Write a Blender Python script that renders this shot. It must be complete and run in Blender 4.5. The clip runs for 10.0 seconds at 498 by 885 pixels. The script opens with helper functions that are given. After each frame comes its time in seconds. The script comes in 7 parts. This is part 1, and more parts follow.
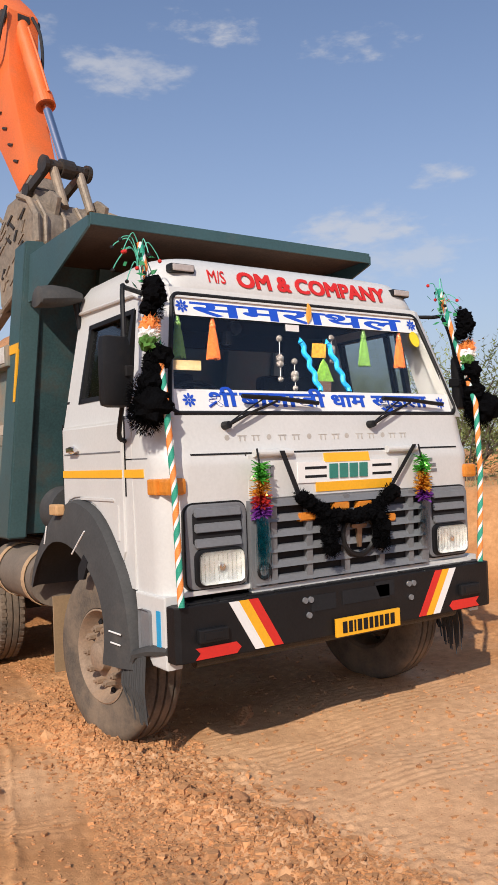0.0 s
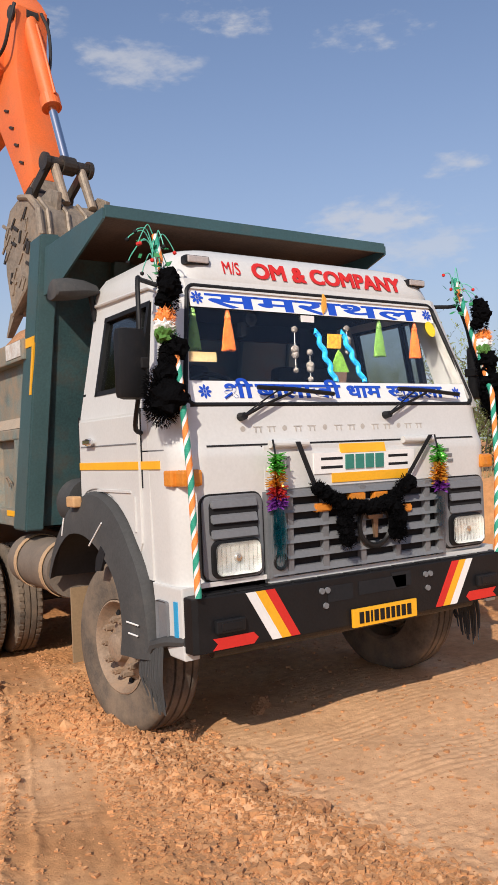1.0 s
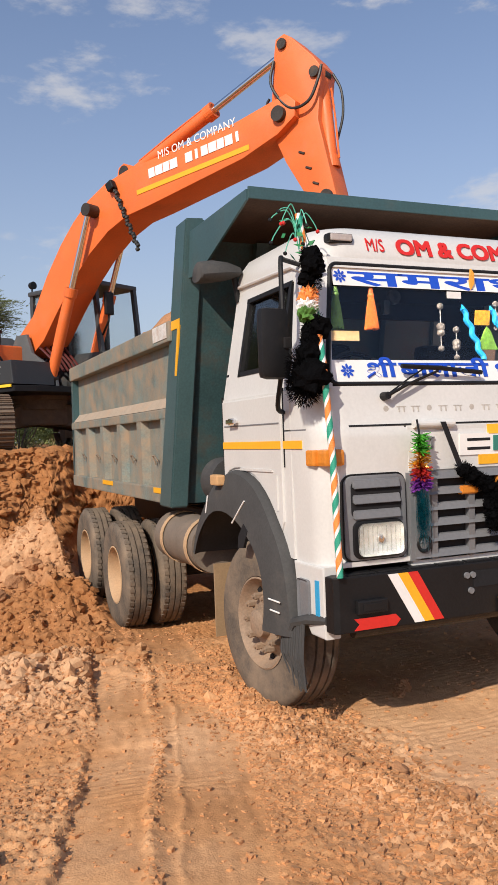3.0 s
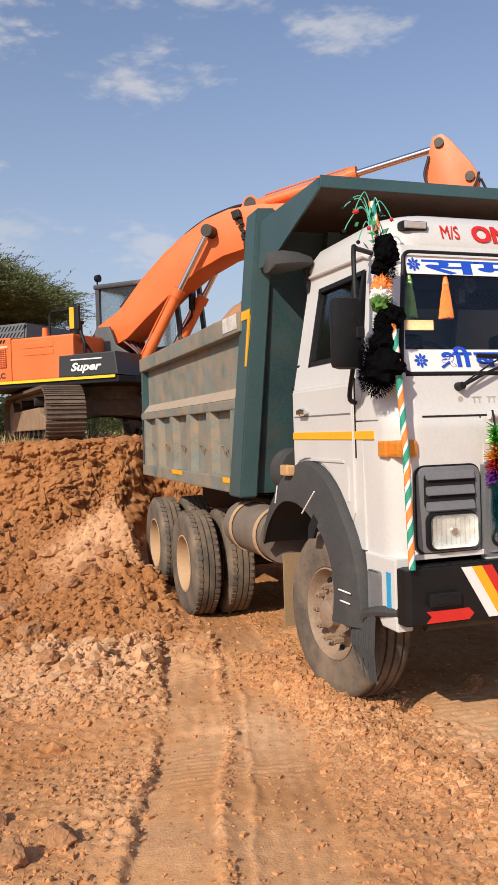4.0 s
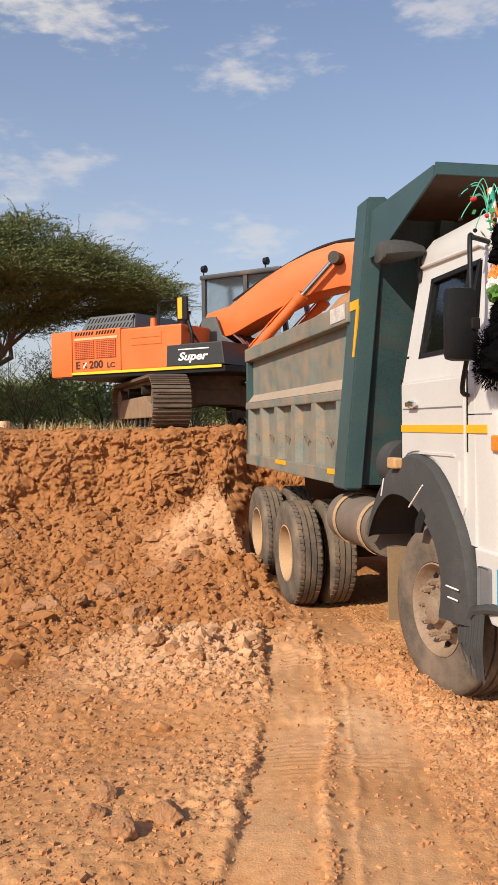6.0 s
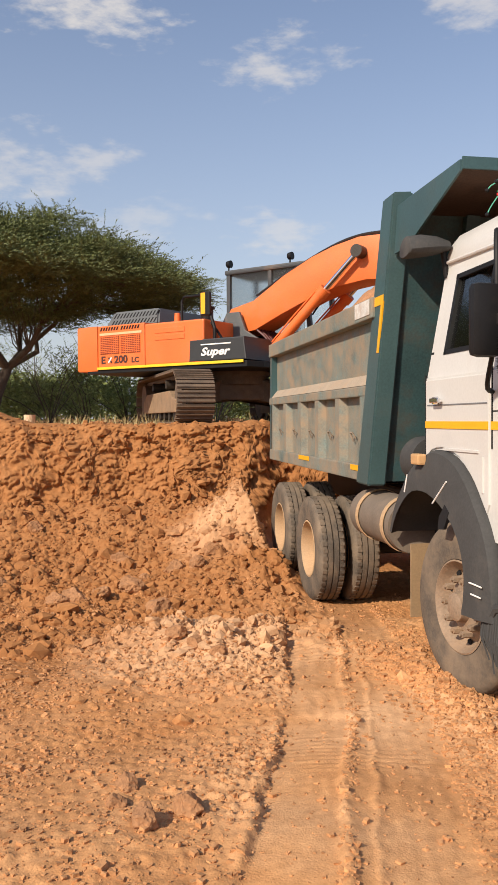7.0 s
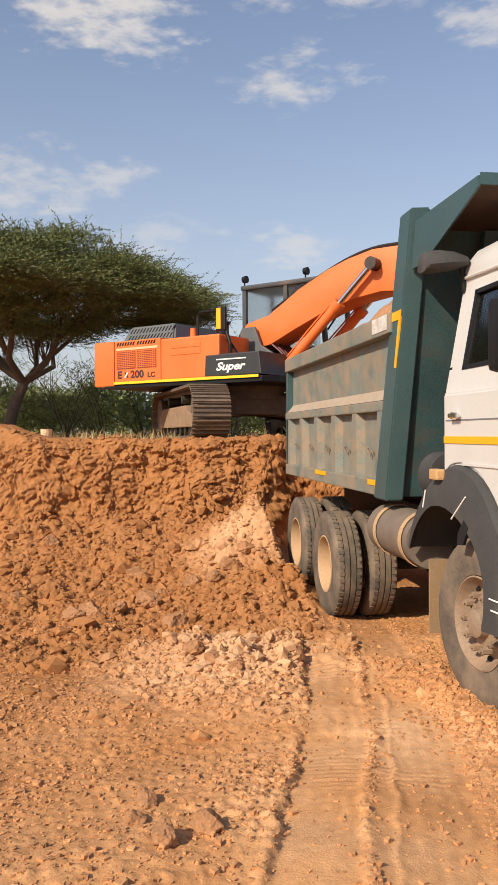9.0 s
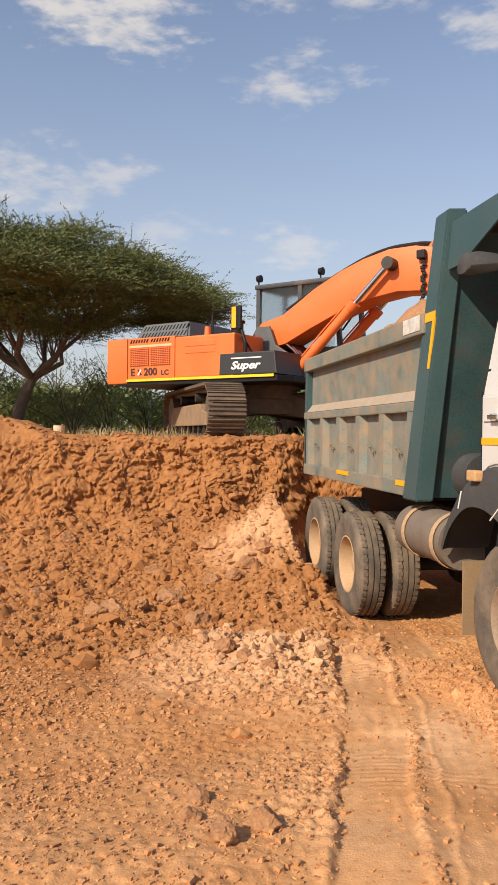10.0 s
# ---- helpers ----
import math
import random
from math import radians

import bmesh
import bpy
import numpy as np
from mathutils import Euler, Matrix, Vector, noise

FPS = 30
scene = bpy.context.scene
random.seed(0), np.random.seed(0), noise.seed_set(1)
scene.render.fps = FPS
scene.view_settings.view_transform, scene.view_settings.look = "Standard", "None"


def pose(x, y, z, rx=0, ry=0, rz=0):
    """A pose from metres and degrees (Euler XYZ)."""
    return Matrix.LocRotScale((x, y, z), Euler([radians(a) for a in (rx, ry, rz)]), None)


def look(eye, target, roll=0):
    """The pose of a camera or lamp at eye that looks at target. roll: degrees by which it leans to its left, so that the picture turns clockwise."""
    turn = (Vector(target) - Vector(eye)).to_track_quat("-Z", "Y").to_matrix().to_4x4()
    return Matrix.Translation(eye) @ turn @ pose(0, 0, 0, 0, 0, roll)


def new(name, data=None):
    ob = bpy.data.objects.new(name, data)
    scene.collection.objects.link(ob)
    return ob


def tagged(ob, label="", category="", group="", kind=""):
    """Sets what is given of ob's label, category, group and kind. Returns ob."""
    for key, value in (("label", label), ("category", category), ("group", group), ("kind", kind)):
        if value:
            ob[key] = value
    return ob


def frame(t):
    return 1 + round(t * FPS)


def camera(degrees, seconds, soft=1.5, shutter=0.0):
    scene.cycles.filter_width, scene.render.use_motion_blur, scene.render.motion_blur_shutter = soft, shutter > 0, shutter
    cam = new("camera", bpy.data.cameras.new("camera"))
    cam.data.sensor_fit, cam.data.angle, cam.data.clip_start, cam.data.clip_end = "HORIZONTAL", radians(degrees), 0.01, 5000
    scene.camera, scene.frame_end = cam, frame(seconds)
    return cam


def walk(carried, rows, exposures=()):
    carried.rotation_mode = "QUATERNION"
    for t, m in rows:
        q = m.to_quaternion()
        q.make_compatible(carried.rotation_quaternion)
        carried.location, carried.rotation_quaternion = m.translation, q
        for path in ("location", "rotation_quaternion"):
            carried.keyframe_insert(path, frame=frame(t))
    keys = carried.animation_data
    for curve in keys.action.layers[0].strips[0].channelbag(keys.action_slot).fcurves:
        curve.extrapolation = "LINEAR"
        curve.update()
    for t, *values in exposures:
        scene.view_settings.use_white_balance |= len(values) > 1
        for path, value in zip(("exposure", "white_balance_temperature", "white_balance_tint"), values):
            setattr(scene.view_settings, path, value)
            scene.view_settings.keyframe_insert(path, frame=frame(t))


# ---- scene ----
cam = camera(34.31, 10.0, soft=1.0)
PATH = [
    (0.0, pose(-3.141, -3.604, 1.737, 91.14, 2.10, -34.03)),
    (0.5, pose(-3.144, -3.596, 1.737, 90.79, 2.07, -33.16)),
    (1.0, pose(-3.151, -3.603, 1.733, 90.61, 2.40, -33.01)),
    (1.5, pose(-3.152, -3.597, 1.727, 90.49, 2.44, -30.83)),
    (2.0, pose(-3.170, -3.595, 1.727, 90.23, 2.47, -28.24)),
    (2.5, pose(-3.183, -3.597, 1.721, 89.99, 2.22, -25.99)),
    (3.0, pose(-3.171, -3.593, 1.726, 89.65, 2.08, -23.23)),
    (4.5, pose(-3.228, -3.578, 1.720, 89.00, 1.57, -16.58)),
    (5.0, pose(-3.240, -3.571, 1.721, 88.84, 1.29, -14.49)),
    (5.5, pose(-3.246, -3.571, 1.720, 88.78, 1.08, -12.68)),
    (6.0, pose(-3.251, -3.579, 1.723, 88.66, 0.80, -11.53)),
    (7.5, pose(-3.249, -3.587, 1.719, 88.30, 0.28, -9.49)),
    (8.0, pose(-3.255, -3.586, 1.721, 88.88, 0.28, -9.47)),
    (8.5, pose(-3.264, -3.601, 1.724, 89.28, 0.28, -9.36)),
    (9.0, pose(-3.275, -3.588, 1.723, 89.39, 0.34, -8.84)),
    (9.5, pose(-3.357, -3.582, 1.730, 89.44, -0.03, -8.62)),
    (10.0, pose(-3.528, -3.539, 1.710, 89.39, -0.55, -8.97)),
]
walk(cam, PATH, exposures=[(0.0, -0.13, 6500, 10), (3.0, -0.07, 6650, 10), (5.0, 0.05, 6900, 10), (7.5, 0.12, 7200, 10), (10.0, 0.14, 7300, 10)])

# ---- light: low afternoon sun from behind the left shoulder, hazy blue sky with small clouds ----
SUN_FROM = Vector((-0.85, -0.72, 0.80)).normalized()
world = bpy.data.worlds.new("sky")
scene.world = world
world.use_nodes = True
scene.view_settings.exposure = 0.0


# clouds: azimuth and elevation of the middle, half width and half height in degrees, thickness
CLOUDS = [(31.5, 28.4, 3.0, 1.2, 0.9), (27.0, 26.1, 2.8, 0.9, 0.6), (42.5, 27.0, 2.8, 0.9, 0.8), (48.3, 18.5, 1.8, 0.7, 0.7), (43.5, 15.6, 4.2, 1.3, 0.7),
          (45.5, 13.4, 4.0, 1.5, 0.5), (-0.5, 27.0, 5.2, 2.2, 0.95), (12.5, 23.6, 3.6, 1.7, 0.75), (25.5, 25.8, 2.6, 1.2, 0.7), (11.8, 13.0, 3.6, 1.2, 0.55),
          (-5.0, 17.0, 5.0, 2.2, 0.6), (14.0, 28.4, 4.5, 1.2, 0.7), (1.5, 13.5, 5.0, 1.6, 0.4), (70.0, 24.0, 6.0, 2.0, 0.7), (-35.0, 22.0, 7.0, 2.5, 0.7)]


def make_world():
    nt = world.node_tree
    nt.nodes.clear()
    N, L = nt.nodes.new, nt.links.new
    out, bg = N("ShaderNodeOutputWorld"), N("ShaderNodeBackground")
    sky = N("ShaderNodeTexSky")
    sky.sky_type, sky.sun_disc = "NISHITA", False
    sky.sun_elevation = math.asin(SUN_FROM.z)
    sky.sun_rotation = math.atan2(SUN_FROM.x, SUN_FROM.y)
    sky.dust_density, sky.air_density, sky.ozone_density = 1.0, 1.0, 2.0

    def calc(op, a, b, clamp=False):
        n = N("ShaderNodeMath")
        n.operation, n.use_clamp = op, clamp
        for k, v in ((0, a), (1, b)):
            if isinstance(v, (int, float)):
                n.inputs[k].default_value = v
            else:
                L(v, n.inputs[k])
        return n.outputs[0]
    co, mp = N("ShaderNodeTexCoord"), N("ShaderNodeMapping")
    mp.inputs["Scale"].default_value = (1.0, 1.0, 2.6)
    ray = co.outputs["Generated"]
    L(ray, mp.inputs["Vector"])
    noises = []
    for sc, det in ((13.0, 9), (36.0, 7)):
        n1 = N("ShaderNodeTexNoise")
        n1.inputs["Scale"].default_value, n1.inputs["Detail"].default_value, n1.inputs["Roughness"].default_value = sc, det, 0.58
        L(mp.outputs["Vector"], n1.inputs["Vector"])
        noises.append(n1.outputs["Fac"])
    ragged = calc("ADD", calc("MULTIPLY", calc("SUBTRACT", noises[0], 0.5), 8.0), calc("MULTIPLY", calc("SUBTRACT", noises[1], 0.5), 4.5))
    cover = 0.0
    for az, el, w, h, thick in CLOUDS:
        a, e = radians(az), radians(el)
        mid = Vector((math.sin(a) * math.cos(e), math.cos(a) * math.cos(e), math.sin(e)))
        side = Vector((math.cos(a), -math.sin(a), 0))
        up = side.cross(mid)
        off = N("ShaderNodeVectorMath")
        off.operation = "SUBTRACT"
        L(ray, off.inputs[0])
        off.inputs[1].default_value = mid
        total = 0.0
        for axis, size in ((side, radians(w)), (up, radians(h)), (mid, 0.5)):
            dt = N("ShaderNodeVectorMath")
            dt.operation = "DOT_PRODUCT"
            L(off.outputs[0], dt.inputs[0])
            dt.inputs[1].default_value = axis / size
            total = calc("ADD", calc("MULTIPLY", dt.outputs["Value"], dt.outputs["Value"]), total)
        soft = N("ShaderNodeMapRange")
        soft.interpolation_type = "SMOOTHSTEP"
        soft.inputs[1].default_value, soft.inputs[2].default_value, soft.inputs[3].default_value, soft.inputs[4].default_value = 1.5, -1.3, 0.0, thick
        L(calc("SUBTRACT", total, ragged), soft.inputs[0])
        cover = calc("MAXIMUM", soft.outputs[0], cover)
    mix = N("ShaderNodeMix")
    mix.data_type = "RGBA"
    mix.inputs["B"].default_value = (6.3, 6.2, 6.3, 1)
    tint = N("ShaderNodeMix")
    tint.data_type, tint.blend_type = "RGBA", "MULTIPLY"
    tint.inputs["Factor"].default_value = 1.0
    tint.inputs["B"].default_value = (1.24, 1.22, 1.31, 1)
    # pale haze that thickens towards the horizon
    sep, hz = N("ShaderNodeSeparateXYZ"), N("ShaderNodeMix")
    hz.data_type = "RGBA"
    hz.inputs["B"].default_value = (4.1, 4.55, 5.3, 1)
    L(ray, sep.inputs[0])
    L(calc("POWER", calc("SUBTRACT", 1.0, sep.outputs["Z"], True), 3.6), hz.inputs["Factor"])
    L(calc("MULTIPLY", cover, 0.8), mix.inputs["Factor"])
    L(sky.outputs["Color"], tint.inputs["A"])
    L(tint.outputs["Result"], hz.inputs["A"])
    L(hz.outputs["Result"], mix.inputs["A"])
    L(mix.outputs["Result"], bg.inputs["Color"])
    bg.inputs["Strength"].default_value = 0.115
    L(bg.outputs["Background"], out.inputs["Surface"])


make_world()
sun = new("sun", bpy.data.lights.new("sun", "SUN"))
sun.data.energy, sun.data.angle, sun.data.color = 4.6, radians(0.6), (1.0, 0.91, 0.79)
sun.matrix_world = look(SUN_FROM * 50, (0, 0, 0))

# ---- materials ----
MATS = {}


def mat(name, color, rough=0.6, metal=0.0, var=0.15, scale=6.0, bump=0.1, bscale=60.0, dirt=0.0, dirt_color=(0.38, 0.22, 0.12), dscale=3.0, coat=0.0, island=0.0):
    """A painted or raw surface: base colour with broad and fine variation, relief, and dust that lies in patches."""
    if name in MATS:
        return MATS[name]
    m = bpy.data.materials.new(name)
    m.use_nodes = True
    MATS[name] = m
    nt = m.node_tree
    N, L = nt.nodes.new, nt.links.new
    b = nt.nodes["Principled BSDF"]
    b.inputs["Roughness"].default_value, b.inputs["Metallic"].default_value = rough, metal
    b.inputs["Coat Weight"].default_value = coat
    co = N("ShaderNodeTexCoord")
    big, fine = N("ShaderNodeTexNoise"), N("ShaderNodeTexNoise")
    big.inputs["Scale"].default_value, big.inputs["Detail"].default_value = scale, 6
    fine.inputs["Scale"].default_value, fine.inputs["Detail"].default_value = bscale, 5
    for n in (big, fine):
        L(co.outputs["Object"], n.inputs["Vector"])
    add = N("ShaderNodeMath")
    add.operation = "ADD"
    L(big.outputs["Fac"], add.inputs[0])
    L(fine.outputs["Fac"], add.inputs[1])
    mr = N("ShaderNodeMapRange")
    mr.inputs[1].default_value, mr.inputs[2].default_value = 0.65, 1.35
    mr.inputs[3].default_value, mr.inputs[4].default_value = 1 - var, 1 + var
    L(add.outputs[0], mr.inputs[0])
    hsv = N("ShaderNodeHueSaturation")
    hsv.inputs["Color"].default_value = (*color, 1)
    L(mr.outputs[0], hsv.inputs["Value"])
    col = hsv.outputs["Color"]
    if island:
        geo = N("ShaderNodeNewGeometry")
        r2 = N("ShaderNodeMapRange")
        r2.inputs[3].default_value, r2.inputs[4].default_value = 1 - island, 1 + island
        L(geo.outputs["Random Per Island"], r2.inputs[0])
        h2 = N("ShaderNodeHueSaturation")
        L(col, h2.inputs["Color"])
        L(r2.outputs[0], h2.inputs["Value"])
        col = h2.outputs["Color"]
    if dirt:
        dn = N("ShaderNodeTexNoise")
        dn.inputs["Scale"].default_value, dn.inputs["Detail"].default_value, dn.inputs["Roughness"].default_value = dscale, 9, 0.7
        L(co.outputs["Object"], dn.inputs["Vector"])
        dr = N("ShaderNodeMapRange")
        dr.inputs[1].default_value, dr.inputs[2].default_value = 0.62 - 0.3 * dirt, 0.85 - 0.2 * dirt
        dr.inputs[4].default_value = min(1.0, dirt * 1.3)
        L(dn.outputs["Fac"], dr.inputs[0])
        mx = N("ShaderNodeMix")
        mx.data_type = "RGBA"
        mx.inputs["B"].default_value = (*dirt_color, 1)
        L(dr.outputs[0], mx.inputs["Factor"])
        L(col, mx.inputs["A"])
        col = mx.outputs["Result"]
        rm = N("ShaderNodeMapRange")
        rm.inputs[3].default_value, rm.inputs[4].default_value = rough, 0.9
        L(dr.outputs[0], rm.inputs[0])
        L(rm.outputs[0], b.inputs["Roughness"])
    L(col, b.inputs["Base Color"])
    if bump:
        bp = N("ShaderNodeBump")
        bp.inputs["Strength"].default_value, bp.inputs["Distance"].default_value = bump, 0.01
        L(fine.outputs["Fac"], bp.inputs["Height"])
        L(bp.outputs["Normal"], b.inputs["Normal"])
    return m


def glass_mat(name, color=(1, 1, 1), rough=0.02):
    m = bpy.data.materials.new(name)
    m.use_nodes = True
    b = m.node_tree.nodes["Principled BSDF"]
    b.inputs["Base Color"].default_value = (*color, 1)
    b.inputs["Roughness"].default_value, b.inputs["Transmission Weight"].default_value, b.inputs["IOR"].default_value = rough, 1.0, 1.4
    MATS[name] = m
    return m


WHITE = mat("white_cab_paint", (0.605, 0.60, 0.58), 0.36, var=0.06, scale=2.5, bump=0.03, dirt=0.12, dirt_color=(0.50, 0.36, 0.24), dscale=2.0, coat=0.1)
GREY = mat("grey_grille_plastic", (0.16, 0.165, 0.175), 0.5, var=0.12, scale=5, bump=0.08, dirt=0.15)
BLACK = mat("black_bumper_paint", (0.008, 0.008, 0.009), 0.5, var=0.3, bump=0.12, dirt=0.14, dirt_color=(0.07, 0.055, 0.045))
BLACKP = mat("black_plastic", (0.011, 0.011, 0.012), 0.5, var=0.2, bump=0.1, dirt=0.1, dirt_color=(0.16, 0.12, 0.09))
# for dark parts, and for plates that paint the shade inside openings
DARK = mat("dark_parts_and_shade", (0.02, 0.02, 0.022), 0.8, var=0.2, bump=0.05)
FENDER = mat("dusty_rubber_fender", (0.06, 0.06, 0.06), 0.7, var=0.15, bump=0.1, dirt=0.3, dirt_color=(0.17, 0.14, 0.11))
TYRE = mat("dusty_tyre_rubber", (0.11, 0.092, 0.076), 0.85, var=0.25, scale=5, bump=0.3, dirt=0.75, dirt_color=(0.25, 0.185, 0.13), dscale=4)
RIM = mat("dusty_steel_rim", (0.28, 0.20, 0.14), 0.75, metal=0.1, var=0.25, scale=9, bump=0.25, dirt=0.55, dirt_color=(0.36, 0.23, 0.14), dscale=6)
RIMR = mat("tan_painted_rim", (0.50, 0.33, 0.19), 0.7, var=0.15, bump=0.1, dirt=0.4)
GREEN = mat("green_body_paint", (0.040, 0.088, 0.095), 0.42, var=0.2, scale=2, bump=0.05, dirt=0.3, dirt_color=(0.13, 0.12, 0.10), dscale=2.5)
GREENW = mat("worn_green_body_paint", (0.13, 0.18, 0.17), 0.6, var=0.4, scale=4.5, bump=0.15, dirt=0.9, dirt_color=(0.31, 0.225, 0.15), dscale=4.2)
YELLOW = mat("amber_stripe", (0.85, 0.42, 0.02), 0.4, var=0.08, bump=0.03, dirt=0.1)
ORANGE = mat("excavator_orange", (0.76, 0.160, 0.036), 0.46, var=0.14, scale=2.2, bump=0.05, dirt=0.34, dirt_color=(0.40, 0.19, 0.10), dscale=2.4)
STEEL = mat("worn_bucket_steel", (0.27, 0.22, 0.17), 0.6, metal=0.3, var=0.35, scale=7, bump=0.4, bscale=30, dirt=0.5, dirt_color=(0.40, 0.28, 0.18))
GREASE = mat("greasy_dark_steel", (0.045, 0.038, 0.032), 0.5, metal=0.3, var=0.35, scale=8, bump=0.3, dirt=0.25)
CHROME = mat("chrome_rod", (0.75, 0.75, 0.76), 0.15, metal=1.0, var=0.03, bump=0.0)
RED = mat("red_paint", (0.62, 0.025, 0.02), 0.4, var=0.08, bump=0.03)
BLUE = mat("blue_sticker", (0.012, 0.075, 0.52), 0.45, var=0.06, bump=0.0)
STICKER = mat("white_sticker", (0.80, 0.79, 0.77), 0.45, var=0.04, bump=0.0, dirt=0.08)
TRACK = mat("track_steel", (0.15, 0.11, 0.08), 0.65, metal=0.2, var=0.3, scale=8, bump=0.3, dirt=0.5, dirt_color=(0.26, 0.17, 0.10))
for m_, k in ((BLACK, 0.3), (BLACKP, 0.25), (DARK, 0.1), (TYRE, 0.15), (FENDER, 0.2)):
    m_.node_tree.nodes["Principled BSDF"].inputs["Specular IOR Level"].default_value = k
GLASS = glass_mat("clear_glass")
CABGLASS = glass_mat("dusty_cab_glass", (0.42, 0.46, 0.46), 0.08)
HAZY = glass_mat("dusty_machine_glass", (0.80, 0.83, 0.82), 0.22)


# ---- mesh helpers ----
def box(bm, x0, x1, y0, y1, z0, z1, bevel=0.0):
    r = bmesh.ops.create_cube(bm, size=1.0)
    for v in r["verts"]:
        v.co = Vector(((x0 + x1) / 2 + v.co.x * (x1 - x0), (y0 + y1) / 2 + v.co.y * (y1 - y0), (z0 + z1) / 2 + v.co.z * (z1 - z0)))
    if bevel:
        es = {e for v in r["verts"] for e in v.link_edges}
        r2 = bmesh.ops.bevel(bm, geom=list(es), offset=bevel, segments=2, affect="EDGES", profile=0.6)
    return bm


def prism(bm, pts, axis, a, b, bevel=0.0):
    """Extrudes the polygon pts, given in the two axes other than axis (in xyz order), from a to b."""
    def at(p, c):
        return {"x": (c, p[0], p[1]), "y": (p[0], c, p[1]), "z": (p[0], p[1], c)}[axis]
    lo = [bm.verts.new(at(p, a)) for p in pts]
    hi = [bm.verts.new(at(p, b)) for p in pts]
    n = len(pts)
    fs = [bm.faces.new(lo), bm.faces.new(hi[::-1])]
    for i in range(n):
        fs.append(bm.faces.new((lo[i], hi[i], hi[(i + 1) % n], lo[(i + 1) % n])))
    bmesh.ops.recalc_face_normals(bm, faces=fs)
    if bevel:
        es = list({e for f in fs[:2] for e in f.edges})
        bmesh.ops.bevel(bm, geom=es, offset=bevel, segments=2, affect="EDGES", profile=0.6)
    return bm


def hexa(bm, c8):
    """A block from eight corners: four below, four above, in the same turn."""
    v = [bm.verts.new(c) for c in c8]
    fs = [bm.faces.new([v[i] for i in q]) for q in ((3, 2, 1, 0), (4, 5, 6, 7), (0, 1, 5, 4), (1, 2, 6, 5), (2, 3, 7, 6), (3, 0, 4, 7))]
    bmesh.ops.recalc_face_normals(bm, faces=fs)
    return bm


def rod(bm, p0, p1, r0, r1=None, seg=16):
    p0, p1 = Vector(p0), Vector(p1)
    r1 = r0 if r1 is None else r1
    d = p1 - p0
    m = Matrix.Translation((p0 + p1) / 2) @ d.to_track_quat("Z", "Y").to_matrix().to_4x4()
    bmesh.ops.create_cone(bm, cap_ends=True, segments=seg, radius1=r0, radius2=r1, depth=d.length, matrix=m)
    return bm


def pipe(bm, pts, r, seg=8, taper=1.0):
    """A bent round bar through pts."""
    pts = [Vector(p) for p in pts]
    rings = []
    side = None
    for i, p in enumerate(pts):
        d = (pts[min(i + 1, len(pts) - 1)] - pts[max(i - 1, 0)]).normalized()
        if side is None:
            side = d.orthogonal().normalized()
        side = (side - d * side.dot(d)).normalized()
        up = d.cross(side)
        rr = r * (1 + (taper - 1) * i / max(1, len(pts) - 1))
        rings.append([bm.verts.new(p + (side * math.cos(k * 2 * math.pi / seg) + up * math.sin(k * 2 * math.pi / seg)) * rr) for k in range(seg)])
    for a, b in zip(rings, rings[1:]):
        for k in range(seg):
            bm.faces.new((a[k], a[(k + 1) % seg], b[(k + 1) % seg], b[k]))
    bm.faces.new(rings[0][::-1])
    bm.faces.new(rings[-1])
    return bm


def bent(pts, n=6):
    """Points of a smooth curve through pts."""
    p = [Vector(a) for a in pts]
    p = [p[0] * 2 - p[1]] + p + [p[-1] * 2 - p[-2]]
    out = []
    for a, b, c, d in zip(p, p[1:], p[2:], p[3:]):
        for i in range(n):
            t = i / n
            out.append(0.5 * (2 * b + (c - a) * t + (2 * a - 5 * b + 4 * c - d) * t * t + (3 * b - a - 3 * c + d) * t ** 3))
    return out + [p[-2]]


def lathe(bm, profile, seg=40, m=Matrix()):
    """Turns (radius, along) pairs round the x axis."""
    rings = []
    for r, a in profile:
        rings.append([bm.verts.new(m @ Vector((a, r * math.cos(2 * math.pi * k / seg), r * math.sin(2 * math.pi * k / seg)))) for k in range(seg)])
    for a, b in zip(rings, rings[1:]):
        for k in range(seg):
            bm.faces.new((a[k], a[(k + 1) % seg], b[(k + 1) % seg], b[k]))
    return bm


def part(name, bm, material, parent=None, label="", smooth=False):
    bmesh.ops.recalc_face_normals(bm, faces=bm.faces[:])
    me = bpy.data.meshes.new(name)
    bm.to_mesh(me)
    bm.free()
    me.materials.append(material)
    if smooth:
        me.shade_smooth()
        me.set_sharp_from_angle(angle=radians(38))
    ob = new(name, me)
    if parent:
        ob.parent = parent
    return tagged(ob, label)


def B():
    return bmesh.new()


def thing(name, label, category, group="", m=None):
    e = tagged(new(name), label, category, group)
    if m is not None:
        e.matrix_basis = m
    return e


